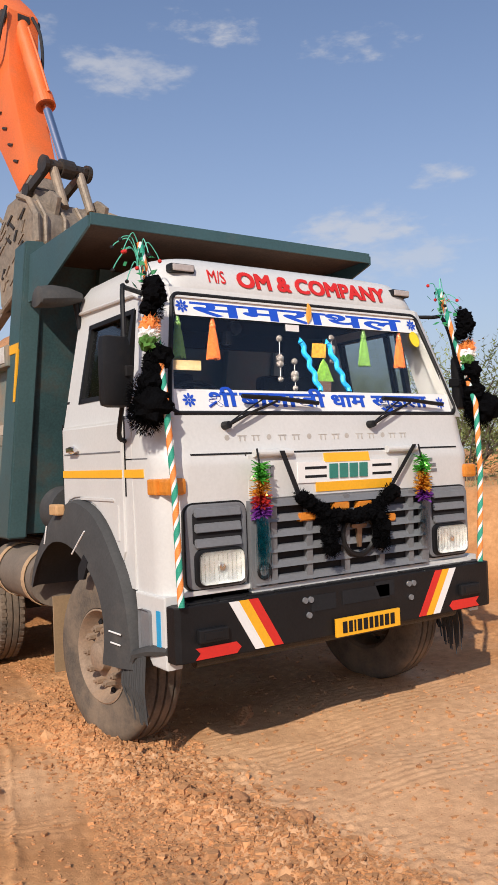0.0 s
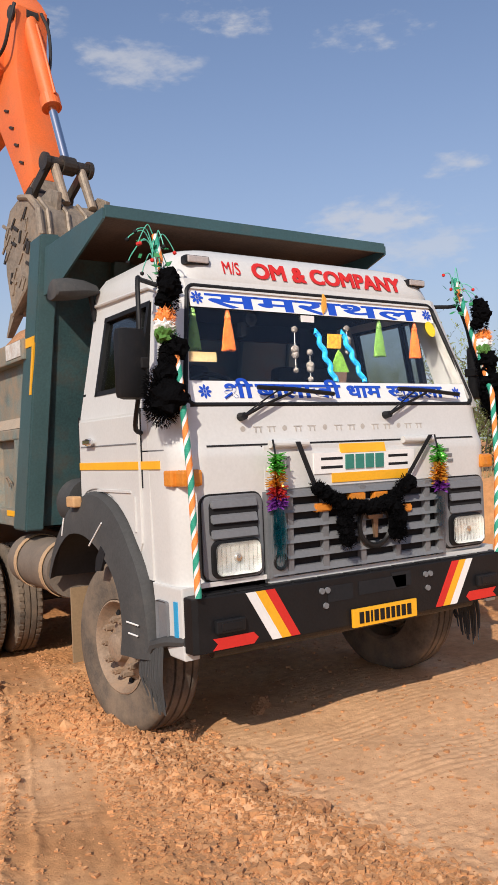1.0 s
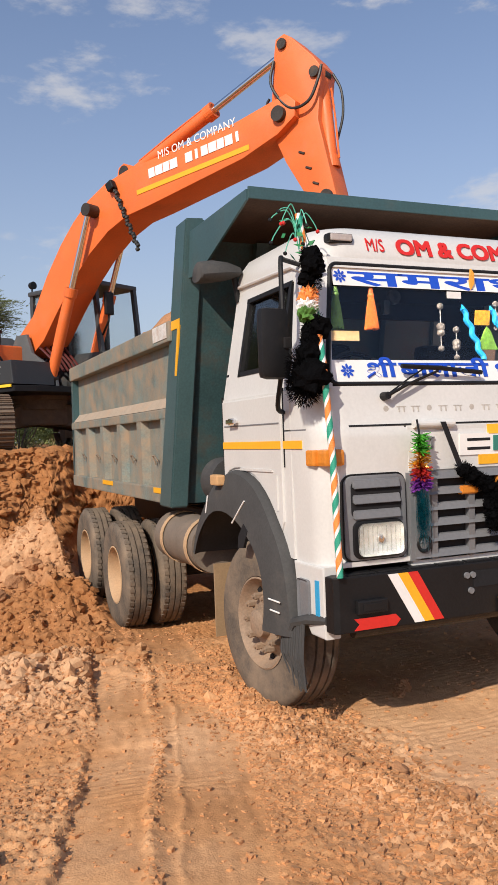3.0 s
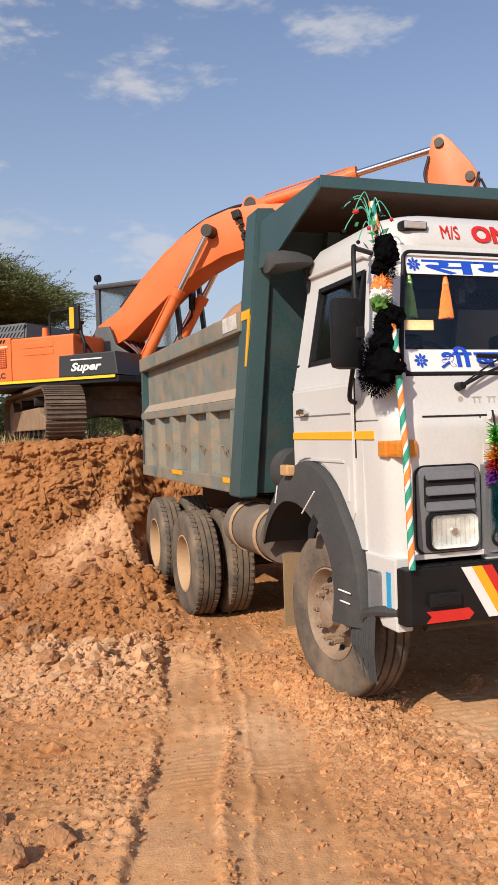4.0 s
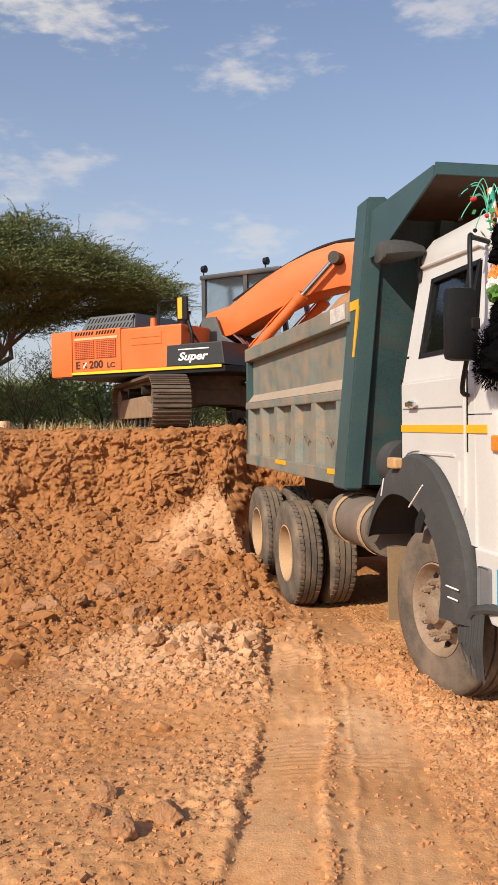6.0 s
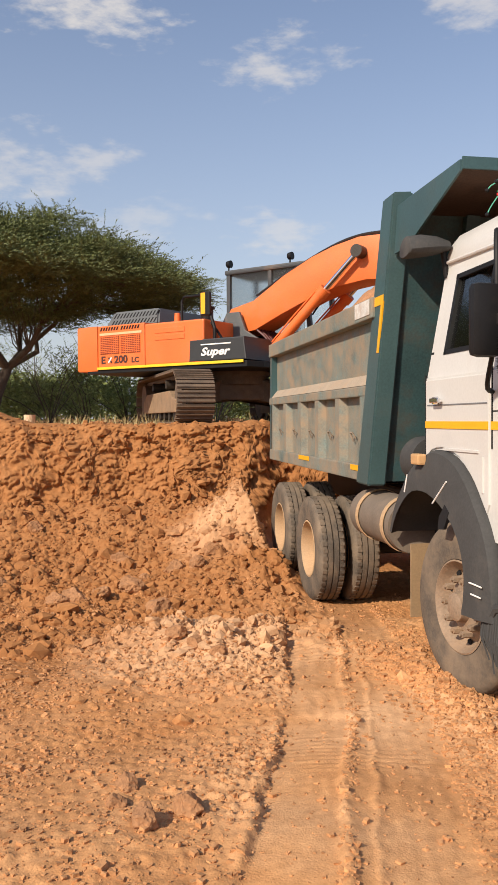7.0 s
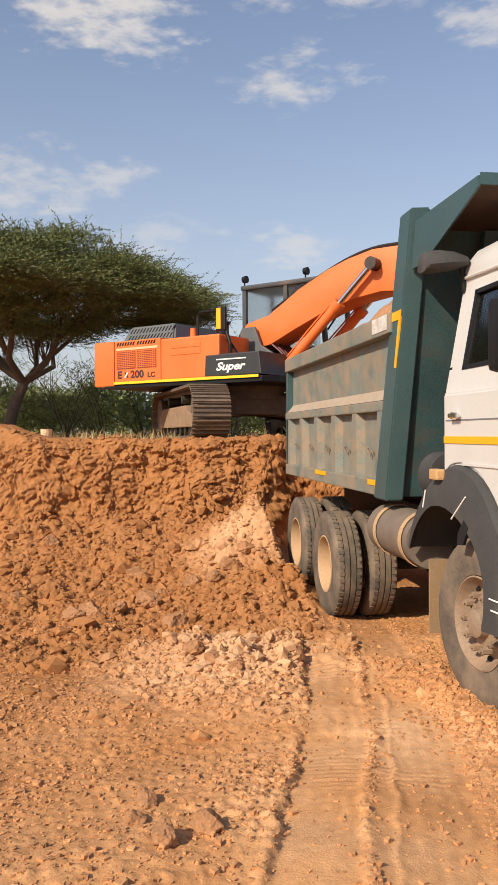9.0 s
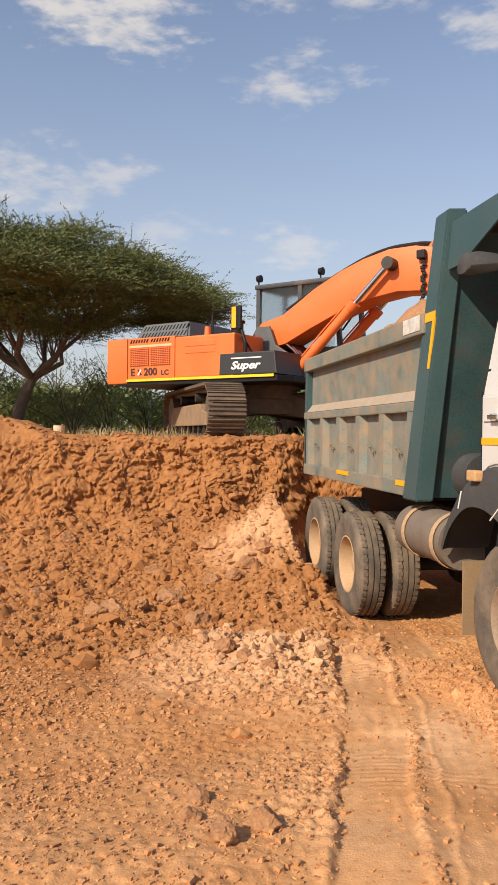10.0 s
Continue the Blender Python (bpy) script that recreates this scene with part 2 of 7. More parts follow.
def lettering(name, text, size, material, m, parent, sx=1.0, bold=0.0, label="", depth=0.002, heavy=0.0):
    """Letters as a mesh, centred on the pose m, reading along its x axis."""
    cu = bpy.data.curves.new(name, "FONT")
    cu.body, cu.size, cu.align_x, cu.align_y = text, size, "CENTER", "CENTER"
    cu.extrude, cu.offset, cu.resolution_u = depth, bold, 3
    tmp = bpy.data.objects.new(name, cu)
    scene.collection.objects.link(tmp)
    dg = bpy.context.evaluated_depsgraph_get()
    me = bpy.data.meshes.new_from_object(tmp.evaluated_get(dg))
    bpy.data.objects.remove(tmp)
    me.transform(Matrix.Diagonal((sx, 1, 1, 1)))
    if heavy:
        bm = B()
        for k, (dx, dy) in enumerate(((0, 0), (heavy, heavy * 0.6), (-heavy, heavy * 0.6), (heavy, -heavy * 0.6), (-heavy, -heavy * 0.6))):
            c = me.copy()
            c.transform(pose(dx, dy, 0.0004 * k))
            bm.from_mesh(c)
            bpy.data.meshes.remove(c)
        bm.to_mesh(me)
        bm.free()
    me.transform(m)
    me.materials.clear()
    me.materials.append(material)
    ob = new(name, me)
    ob.parent = parent
    return tagged(ob, label)


rng = random.Random(7)
nrng = np.random.RandomState(11)
LATTICE = nrng.rand(256, 256)


def vnoise(x, y, s, ox=0.0):
    """Smooth value noise in -1..1 with cells of s metres."""
    x, y = np.asarray(x) / s + 37.3 + ox, np.asarray(y) / s + 91.7 - ox
    xi, yi = np.floor(x).astype(int), np.floor(y).astype(int)
    fx, fy = x - xi, y - yi
    fx, fy = fx * fx * (3 - 2 * fx), fy * fy * (3 - 2 * fy)
    g = lambda a, b: LATTICE[a % 256, b % 256]
    return 2 * ((g(xi, yi) * (1 - fx) + g(xi + 1, yi) * fx) * (1 - fy) + (g(xi, yi + 1) * (1 - fx) + g(xi + 1, yi + 1) * fx) * fy) - 1


def pick(a, b, k):
    return LATTICE[(a * 7 + b * 13 + k * 29) % 256, (b * 5 - a * 3 + k * 53) % 256]


def clods(x, y, s, seed, fill=0.7):
    """Heights 0..1 of broken angular lumps, one in most cells of s metres."""
    x, y = np.asarray(x, float), np.asarray(y, float)
    u0, v0 = x / s, y / s
    xi, yi = np.floor(u0).astype(int), np.floor(v0).astype(int)
    best = np.zeros_like(u0)
    for dx in (-1, 0, 1):
        for dy in (-1, 0, 1):
            a, b = xi + dx, yi + dy
            r = (0.28 + 0.50 * pick(a, b, seed + 2)) * (pick(a, b, seed + 3) < fill)
            u, v = (u0 - a - pick(a, b, seed)) / (r + 1e-6), (v0 - b - pick(a, b, seed + 1)) / (r + 1e-6)
            t = 6.283 * pick(a, b, seed + 4)
            c, q = np.cos(t), np.sin(t)
            u, v = c * u + q * v, c * v - q * u
            d = np.maximum(np.maximum(np.abs(u), 1.25 * np.abs(v)), 0.72 * (np.abs(u) + 1.25 * np.abs(v)))
            h = np.minimum(1.5 * (1 - d), 0.62 + 0.35 * (pick(a, b, seed + 5) - 0.3) * u + 0.3 * (pick(a, b, seed + 6) - 0.5) * v)
            best = np.maximum(best, r * np.clip(h, 0, 1))
    return best


def sstep(a, b, x):
    t = np.clip((np.asarray(x) - a) / (b - a), 0, 1)
    return t * t * (3 - 2 * t)


# ---- the ground: a pit floor with wheel tracks, a cut bank, a spoil heap, flat land beyond ----
def tread_line(y):
    """x of the middle of the wheel track that leads to the rear wheels."""
    return np.interp(y, [-4, -0.35, 0.9, 2.3, 3.8, 6.0], [-3.6, -2.47, -2.07, -1.78, -1.5, -1.2])


def bank_edge(x):
    return 8.25 + 0.30 * vnoise(x, 0 * x, 1.3) + 0.14 * vnoise(x, 0 * x + 5, 0.45) + 0.3 * sstep(-4.4, -5.6, x)


def ground_z(x, y):
    x, y = np.asarray(x, float), np.asarray(y, float)
    fine = sstep(-7.6, -6.2, x) * sstep(4.6, 3.3, x) * sstep(-3.6, -2.3, y) * sstep(10.4, 9.0, y)
    z = 0.06 - 0.16 * sstep(1.4, 4.2, y) + 0.12 * sstep(0.8, -0.8, y) * sstep(-1.0, -2.5, x)
    near = sstep(30, 12, np.hypot(x + 2, y - 3))
    z = z + 0.03 * vnoise(x, y, 1.1) * (0.3 + 0.7 * near) + 0.016 * vnoise(x, y, 0.4) * near
    # wheel tracks press the soil flat; beside them it lies in crumbs and clods
    wob = 0.03 * vnoise(x, y, 0.3, 51) + 0.02 * vnoise(x, y, 0.09, 52)
    across = x - tread_line(y) + wob
    t = np.abs(across)
    right = np.abs(across - 0.46)
    along = sstep(4.6, 3.6, y) * sstep(-6.0, -4.0, y)
    press = np.maximum(sstep(0.22, 0.15, t), sstep(0.34, 0.18, right)) * along
    front = sstep(-0.95, -0.55, x + 0.12 * vnoise(x, y, 0.5, 53) + 0.10 * (y - 0.5)) * sstep(2.4, 1.9, x + 0.2 * vnoise(x, y, 0.4, 54)) * sstep(3.0, 1.2, y) * sstep(-8, -6, y)
    press = np.maximum(press, (0.93 + 0.07 * vnoise(x, y, 0.25, 55)) * front)
    rough = 1 - press
    berm = np.exp(-((x + 1.22 + 0.05 * (y - 0.5) + 0.1 * vnoise(x, y, 0.45, 56)) / 0.17) ** 2) * sstep(2.6, 1.6, y) * sstep(-3.5, -1.5, y)
    edge = 1.78 + 0.33 * np.clip(-2.6 - x, 0, 3) + 0.22 * vnoise(x, y, 0.5, 57)
    rubble = sstep(0.0, 0.55, y - edge) * sstep(-1.35, -1.75, x - 0.06 * (y - 2) + 0.1 * vnoise(x, y, 0.3, 58))
    spoil = np.exp(-((x + 2.5) / 0.55) ** 2 - ((y - 2.1) / 0.65) ** 2) * sstep(0.15, 0.3, t)
    big = rubble * (0.45 + 0.55 * sstep(3.2, 4.2, y)) + 0.7 * spoil
    z = z + 0.05 * berm + 0.07 * spoil + 0.05 * rubble * vnoise(x, y, 0.6, 59) + 0.02 * rubble
    big = big * (0.30 + 0.95 * sstep(-0.35, 0.45, vnoise(x, y, 0.8, 64)))
    z = z + fine * (0.17 * big * clods(x, y, 0.27, 3, 0.55) + 0.10 * (0.8 * big + 0.25 * berm) * clods(x, y, 0.13, 13, 0.7)
                    + 0.055 * (0.9 * rubble + spoil + 0.8 * berm + 0.33 * rough) * clods(x, y, 0.065, 23, 0.75)
                    + 0.040 * np.clip(0.10 + 0.9 * rough + 0.4 * berm, 0, 1.2) * (0.45 + 0.55 * sstep(-0.3, 0.4, vnoise(x, y, 0.5, 60))) * clods(x, y, 0.036, 33, 0.7))
    # the pressed bands lie lower, with torn edges and tread marks across, and a small step where a wheel stood
    stand = sstep(0.72, 0.80, y) * sstep(1.35, 1.05, y)
    band = sstep(0.195, 0.165, t) * along * (1 - 0.95 * stand)
    z = z - 0.020 * band - 0.012 * sstep(0.26, 0.18, right) * along
    z = z + 0.016 * np.exp(-((t - 0.205) / 0.025) ** 2) * np.clip(0.5 + 0.9 * vnoise(x, y, 0.12, 5), 0, 1.3) * along * (1 - stand)
    z = z + fine * along * (0.0028 * np.sin(across * 62) * sstep(-0.4, 0.5, vnoise(x, y, 0.4, 65)) * sstep(0.16, 0.12, t) + 0.0016 * np.sin(across * 75 + 0.8) * sstep(0.24, 0.18, right)
                            + 0.003 * np.sin(y * 105 + 9 * np.abs(across)) * sstep(0.0, 0.5, vnoise(x, y, 0.35, 61)) * press)
    z = z + fine * 0.012 * np.exp(-((across - 0.31 - 0.03 * vnoise(x, y, 0.5, 62)) / 0.015) ** 2) * along
    # talus below the bank, the spoil heap beside the rear wheels
    e = bank_edge(x)
    d = e - y
    talus = 0.78 * np.clip(1 - (d - 0.35) / 2.7, 0, 1) ** 1.6
    wx = sstep(-0.7, -1.6, x) * 0.85 + 0.15
    z = z + talus * wx * sstep(1.6, 0.2, z)
    mx, my = x + 1.62, y - 6.2
    mx = mx + 0.12 * my + 0.05 * vnoise(x, y, 0.3, 63)
    ridge = np.where(mx < 0, np.clip(1 + mx / 0.95, 0, 1), np.clip(1 - mx / 0.22, 0, 1)) * np.exp(-(my / 0.75) ** 2)
    ridge = ridge * ridge * (3 - 2 * ridge) * 0.4 + 0.6 * ridge
    z = z + 0.70 * ridge + 0.25 * np.exp(-((x + 2.0) / 0.8) ** 2 - ((y - 5.0) / 0.7) ** 2)
    # the bank itself: a steep torn face
    face = 0.16 * vnoise(x, y, 0.7, 2) + 0.03 * vnoise(x, y, 0.25, 8)
    up = sstep(0.62, -0.02, d + face * sstep(-0.2, 0.25, d))
    top = 1.64 + 0.035 * vnoise(x, y, 0.8, 6) + 0.05 * np.abs(vnoise(x, y, 0.22, 12)) * fine * sstep(2.5, 0.3, -d) + 0.24 * sstep(-4.3, -5.2, x) * sstep(2.2, 0.4, np.abs(d + 0.5))
    z = z + (top - z) * up
    # the far side of the pit
    er = 3.9 + 0.25 * vnoise(0 * y, y, 1.1) + 0.12 * vnoise(0 * y + 3, y, 0.4)
    upr = sstep(0.0, 1.3, x - er + 0.15 * vnoise(x, y, 0.35)) * sstep(-9, -4, y)
    z = z + (1.25 + 0.05 * vnoise(x, y, 0.7) - z) * upr * (1 - up)
    far = np.hypot(x, y - 8)
    return z + 0.9 * sstep(60, 400, far) * sstep(5, 30, y)


def axis_steps(a, b, step, reach):
    mid = np.arange(a, b + step / 2, step)
    grow = [step]
    while sum(grow) < reach:
        grow.append(min(grow[-1] * 1.13, 120))
    g = np.cumsum(grow)
    return np.concatenate([(a - g)[::-1], mid, b + g])


def dirt_mat():
    m = bpy.data.materials.new("red_soil")
    m.use_nodes = True
    nt = m.node_tree
    N, L = nt.nodes.new, nt.links.new
    b = nt.nodes["Principled BSDF"]
    b.inputs["Roughness"].default_value, b.inputs["Specular IOR Level"].default_value = 0.95, 0.15
    co = N("ShaderNodeTexCoord")

    def noise_node(s, d=8, r=0.6):
        n = N("ShaderNodeTexNoise")
        n.inputs["Scale"].default_value, n.inputs["Detail"].default_value, n.inputs["Roughness"].default_value = s, d, r
        L(co.outputs["Object"], n.inputs["Vector"])
        return n.outputs["Fac"]
    r1 = N("ShaderNodeValToRGB")
    el = r1.color_ramp.elements
    el[0].position, el[0].color = 0.32, (0.47, 0.215, 0.086, 1)
    el[1].position, el[1].color = 0.72, (0.63, 0.375, 0.205, 1)
    k = el.new(0.5)
    k.color = (0.58, 0.300, 0.135, 1)
    L(noise_node(0.9), r1.inputs["Fac"])
    r2 = N("ShaderNodeValToRGB")
    el = r2.color_ramp.elements
    el[0].position, el[0].color = 0.3, (0.78, 0.74, 0.71, 1)
    el[1].position, el[1].color = 0.7, (1.16, 1.16, 1.16, 1)
    L(noise_node(14, 9, 0.7), r2.inputs["Fac"])
    # freshly dug, darker soil towards the cut
    geo, sp, mr = N("ShaderNodeNewGeometry"), N("ShaderNodeSeparateXYZ"), N("ShaderNodeMath")
    L(geo.outputs["Position"], sp.inputs[0])
    mr.operation = "MULTIPLY_ADD"
    mr.inputs[1].default_value = 5.0
    L(noise_node(0.8, 7, 0.65), mr.inputs[0])
    side = N("ShaderNodeMath")
    side.operation, side.inputs[1].default_value = "MULTIPLY_ADD", -1.3
    L(sp.outputs["X"], side.inputs[0])
    L(sp.outputs["Y"], side.inputs[2])
    L(side.outputs[0], mr.inputs[2])
    rr = N("ShaderNodeMapRange")
    rr.inputs[1].default_value, rr.inputs[2].default_value, rr.inputs[4].default_value = 6.0, 9.2, 0.85
    L(mr.outputs[0], rr.inputs[0])
    dug = N("ShaderNodeMix")
    dug.data_type = "RGBA"
    dug.inputs["B"].default_value = (0.335, 0.145, 0.054, 1)
    L(rr.outputs[0], dug.inputs["Factor"])
    L(r1.outputs["Color"], dug.inputs["A"])
    mx = N("ShaderNodeMix")
    mx.data_type, mx.blend_type = "RGBA", "MULTIPLY"
    mx.inputs["Factor"].default_value = 1.0
    pale_in = dug.outputs["Result"]
    for cx, cy, rad in ((-2.5, 2.1, 0.9), (-1.75, 6.1, 0.75), (0.2, -0.6, 1.7), (-1.75, 0.6, 0.5)):
        vd = N("ShaderNodeVectorMath")
        vd.operation = "DISTANCE"
        vd.inputs[1].default_value = (cx, cy, 0.3)
        L(geo.outputs["Position"], vd.inputs[0])
        ad = N("ShaderNodeMath")
        ad.operation = "MULTIPLY_ADD"
        ad.inputs[1].default_value = 1.2
        L(noise_node(2.2, 6, 0.6), ad.inputs[0])
        L(vd.outputs["Value"], ad.inputs[2])
        pr = N("ShaderNodeMapRange")
        pr.inputs[1].default_value, pr.inputs[2].default_value = rad + 0.9, rad + 0.1
        pr.inputs[3].default_value, pr.inputs[4].default_value = 0.0, 0.65
        L(ad.outputs[0], pr.inputs[0])
        pm = N("ShaderNodeMix")
        pm.data_type = "RGBA"
        pm.inputs["B"].default_value = (0.68, 0.43, 0.255, 1)
        L(pr.outputs[0], pm.inputs["Factor"])
        L(pale_in, pm.inputs["A"])
        pale_in = pm.outputs["Result"]
    L(pale_in, mx.inputs["A"])
    L(r2.outputs["Color"], mx.inputs["B"])
    L(mx.outputs["Result"], b.inputs["Base Color"])
    bp = N("ShaderNodeBump")
    bp.inputs["Strength"].default_value, bp.inputs["Distance"].default_value = 0.38, 0.014
    vor = N("ShaderNodeTexVoronoi")
    vor.inputs["Scale"].default_value = 95
    L(co.outputs["Object"], vor.inputs["Vector"])
    grains = N("ShaderNodeMath")
    grains.operation, grains.inputs[1].default_value = "MULTIPLY_ADD", -0.35
    L(vor.outputs["Distance"], grains.inputs[0])
    L(noise_node(60, 8, 0.65), grains.inputs[2])
    L(grains.outputs[0], bp.inputs["Height"])
    L(bp.outputs["Normal"], b.inputs["Normal"])
    MATS["soil"] = m
    return m


SOIL = dirt_mat()
CRUMB = mat("crumb_soil", (0.50, 0.245, 0.105), 0.95, var=0.25, scale=3, bump=0.5, bscale=70, island=0.22)
CLOD = mat("clod_soil", (0.40, 0.195, 0.09), 0.95, var=0.3, scale=5, bump=0.6, bscale=40, dirt=0.3, dirt_color=(0.50, 0.27, 0.13), island=0.2)


def build_ground():
    grid_x = axis_steps(-6.4, 3.4, 0.034, 1500)
    xs = np.concatenate([grid_x[grid_x < -5.4], np.arange(-5.4, 1.4, 0.0145), grid_x[grid_x > 1.41]])
    grid_y = axis_steps(-2.4, 9.2, 0.028, 1500)
    ys = np.concatenate([grid_y[grid_y < -2.0], np.arange(-2.0, 3.4, 0.0140), np.arange(3.41, 7.4, 0.021), np.arange(7.41, 8.5, 0.0065), np.arange(8.5, 8.9, 0.014), grid_y[grid_y > 8.91]])
    X, Y = np.meshgrid(xs, ys)
    Z = ground_z(X, Y)
    # the steep face breaks into ledges and hollows
    e = bank_edge(X)
    on = sstep(-0.1, 0.05, e - Y) * sstep(1.1, 0.5, e - Y) * sstep(0.3, 0.7, Z) * sstep(1.75, 1.5, Z)
    lean = X + 0.35 * Z
    Y = Y + on * (0.12 * vnoise(X, Z * 0.6, 0.5, 31) + 0.05 - 0.17 * clods(lean, Z * 1.2, 0.33, 43, 0.55) - 0.12 * clods(lean, Z * 1.3 + 3, 0.15, 44, 0.6)
                  - 0.09 * clods(X, Z * 1.2 + 5, 0.07, 45, 0.7) - 0.06 * clods(X, Z * 1.2 + 7, 0.038, 46, 0.7))
    X = X + on * (0.06 * vnoise(X, Z, 0.22, 47) + 0.03 * vnoise(X, Z, 0.08, 48))
    n, k = X.shape
    co = np.stack([X, Y, Z], -1).reshape(-1, 3).astype(np.float32)
    i = (np.arange(n - 1)[:, None] * k + np.arange(k - 1)).ravel()
    quads = np.stack([i, i + 1, i + k + 1, i + k], 1).astype(np.int32)
    me = bpy.data.meshes.new("ground")
    me.vertices.add(len(co))
    me.vertices.foreach_set("co", co.ravel())
    me.loops.add(quads.size)
    me.loops.foreach_set("vertex_index", quads.ravel())
    me.polygons.add(len(quads))
    me.polygons.foreach_set("loop_start", np.arange(0, quads.size, 4, dtype=np.int32))
    me.update(calc_edges=True)
    me.validate()
    me.shade_smooth()
    me.materials.append(SOIL)
    return tagged(new("ground", me), "orange-red soil of a dug pit with wheel tracks and a cut bank", "ground", kind="structure")


build_ground()


def scatter(name, count, seed, place, mean, least, most, label, faces=20, material=None):
    """Many small lumps as one mesh: deformed solids half sunk in the soil."""
    r = np.random.RandomState(seed)
    bm = B()
    if faces == 20:
        bmesh.ops.create_icosphere(bm, subdivisions=1, radius=1.0)
    else:
        bmesh.ops.create_cube(bm, size=1.25)
        bmesh.ops.triangulate(bm, faces=bm.faces[:])
    bm.verts.index_update()
    base = np.array([v.co[:] for v in bm.verts])
    tris = np.array([[v.index for v in f.verts] for f in bm.faces])
    bm.free()
    x, y = place(r, count)
    n = len(x)
    size = np.minimum(most, least + mean * r.exponential(size=n))
    p = (base[None] + 0.55 * (r.rand(n, len(base), 3) - 0.5)) * (size[:, None] * (0.65 + 0.7 * r.rand(n, 3)) * np.array([1, 1, 0.75]))[:, None]
    a = r.rand(n) * 6.28
    c, q = np.cos(a)[:, None], np.sin(a)[:, None]
    V = np.stack([p[..., 0] * c - p[..., 1] * q, p[..., 0] * q + p[..., 1] * c, p[..., 2]], -1)
    V += np.stack([x, y, ground_z(x, y) + 0.05 * size], -1)[:, None]
    F = tris[None] + (np.arange(n) * len(base))[:, None, None]
    me = bpy.data.meshes.new(name)
    me.from_pydata(V.reshape(-1, 3).tolist(), [], F.reshape(-1, 3).tolist())
    me.materials.append(material or CRUMB)
    return tagged(new(name, me), label, "soil crumbs", kind="stuff")


def place_floor(r, n):
    x, y = r.uniform(-4.8, 1.6, n * 3), -1.6 + 6.0 * r.rand(n * 3) ** 1.15
    across = x - tread_line(y)
    bare = (np.abs(across) < 0.16) | (np.abs(across - 0.46) < 0.22) | (x > -0.8 + 0.15 * vnoise(x, y, 0.5))
    keep = np.where(bare, r.rand(len(x)) < 0.07, r.rand(len(x)) < 0.35 + 0.65 * sstep(-0.3, 0.4, vnoise(x, y, 0.6, 71)))
    return x[keep][:n], y[keep][:n]


def place_berm(r, n):
    y = r.uniform(-1.6, 2.2, n)
    return r.normal(-1.22, 0.17, n) - 0.05 * (y - 0.5), y


def place_heap(r, n):
    y = r.uniform(2.2, 7.6, n)
    return r.uniform(-6.2, -1.55, n) + 0.06 * (y - 2), y


def place_crest(r, n):
    x = r.uniform(-6.2, 2, n)
    return x, bank_edge(x) + np.abs(r.normal(0, 0.35, n)) - 0.25


def place_spoil(r, n):
    x, y = r.normal(-2.55, 0.42, n), r.normal(2.15, 0.5, n)
    keep = np.abs(x - tread_line(y)) > 0.2
    return x[keep], y[keep]


scatter("loose_crumbs", 42000, 3, place_floor, 0.0040, 0.0035, 0.022, "loose crumbs of orange soil on the pit floor", 12)
scatter("berm_crumbs", 8000, 8, place_berm, 0.0052, 0.004, 0.030, "crumbs thrown up beside the wheel track", 12)
scatter("heap_clods", 9000, 4, place_heap, 0.014, 0.008, 0.10, "broken orange clods heaped under the bank", material=SOIL)
scatter("crest_clods", 420, 5, place_crest, 0.016, 0.012, 0.07, "clods along the crest of the cut bank", material=SOIL)
scatter("spoil_clods", 2200, 6, place_spoil, 0.011, 0.008, 0.06, "pale crumbled spoil beside the wheel track", material=SOIL)


def clod(x, y, s, seed, label):
    """A single lump of hard soil, broken flat on some sides."""
    r = random.Random(seed)
    bm = B()
    bmesh.ops.create_icosphere(bm, subdivisions=4, radius=1.0)
    cuts = [(Vector((r.uniform(-1, 1), r.uniform(-1, 1), r.uniform(-0.3, 1))).normalized(), r.uniform(0.55, 0.8)) for _ in range(6)]
    for v in bm.verts:
        for n, d in cuts:
            k = v.co.dot(n)
            if k > d:
                v.co -= n * (k - d)
        v.co *= 1 + 0.16 * noise.noise(v.co * 2.5 + Vector((seed, 0, 0))) + 0.10 * noise.noise(v.co * 6 + Vector((seed, 3, 0))) + 0.05 * noise.noise(v.co * 13)
        v.co = Vector((v.co.x * s, v.co.y * s * 0.9, v.co.z * s * 0.75))
    ob = part("soil_clod", bm, CLOD)
    ob.matrix_basis = pose(x, y, float(ground_z(x, y)) + 0.3 * s, 0, 0, r.uniform(0, 360))
    return tagged(ob, label, "clod", "soil clods")


for i, (x, y, s) in enumerate([(-3.19, -0.10, 0.062), (-3.14, -0.52, 0.075), (-3.24, -0.28, 0.05), (-2.96, -0.42, 0.07), (-0.25, 0.85, 0.07), (-0.32, 0.78, 0.045), (-4.18, 6.9, 0.13),
                               (-3.6, 4.3, 0.15), (-3.75, 4.25, 0.12), (-3.04, 4.5, 0.13), (-2.83, 3.9, 0.15), (-3.35, 4.4, 0.10), (-3.15, 6.0, 0.13), (-2.57, 5.2, 0.12), (-2.35, 5.0, 0.1), (-2.15, 5.3, 0.1), (-2.9, 4.9, 0.08), (-2.68, 1.9, 0.07),
                               (-2.55, 1.75, 0.06), (-2.8, 2.1, 0.08), (-4.4, 5.2, 0.09), (-1.9, 5.6, 0.1), (-4.9, 6.2, 0.1), (-0.9, -0.6, 0.06), (-1.0, -0.25, 0.05)]):
    clod(x, y, s, i + 1, "hard broken lump of orange-brown soil")


# ---- the tipper truck ----
truck = thing("tipper_truck", "white tipper truck with green dump body standing in the pit", "truck")


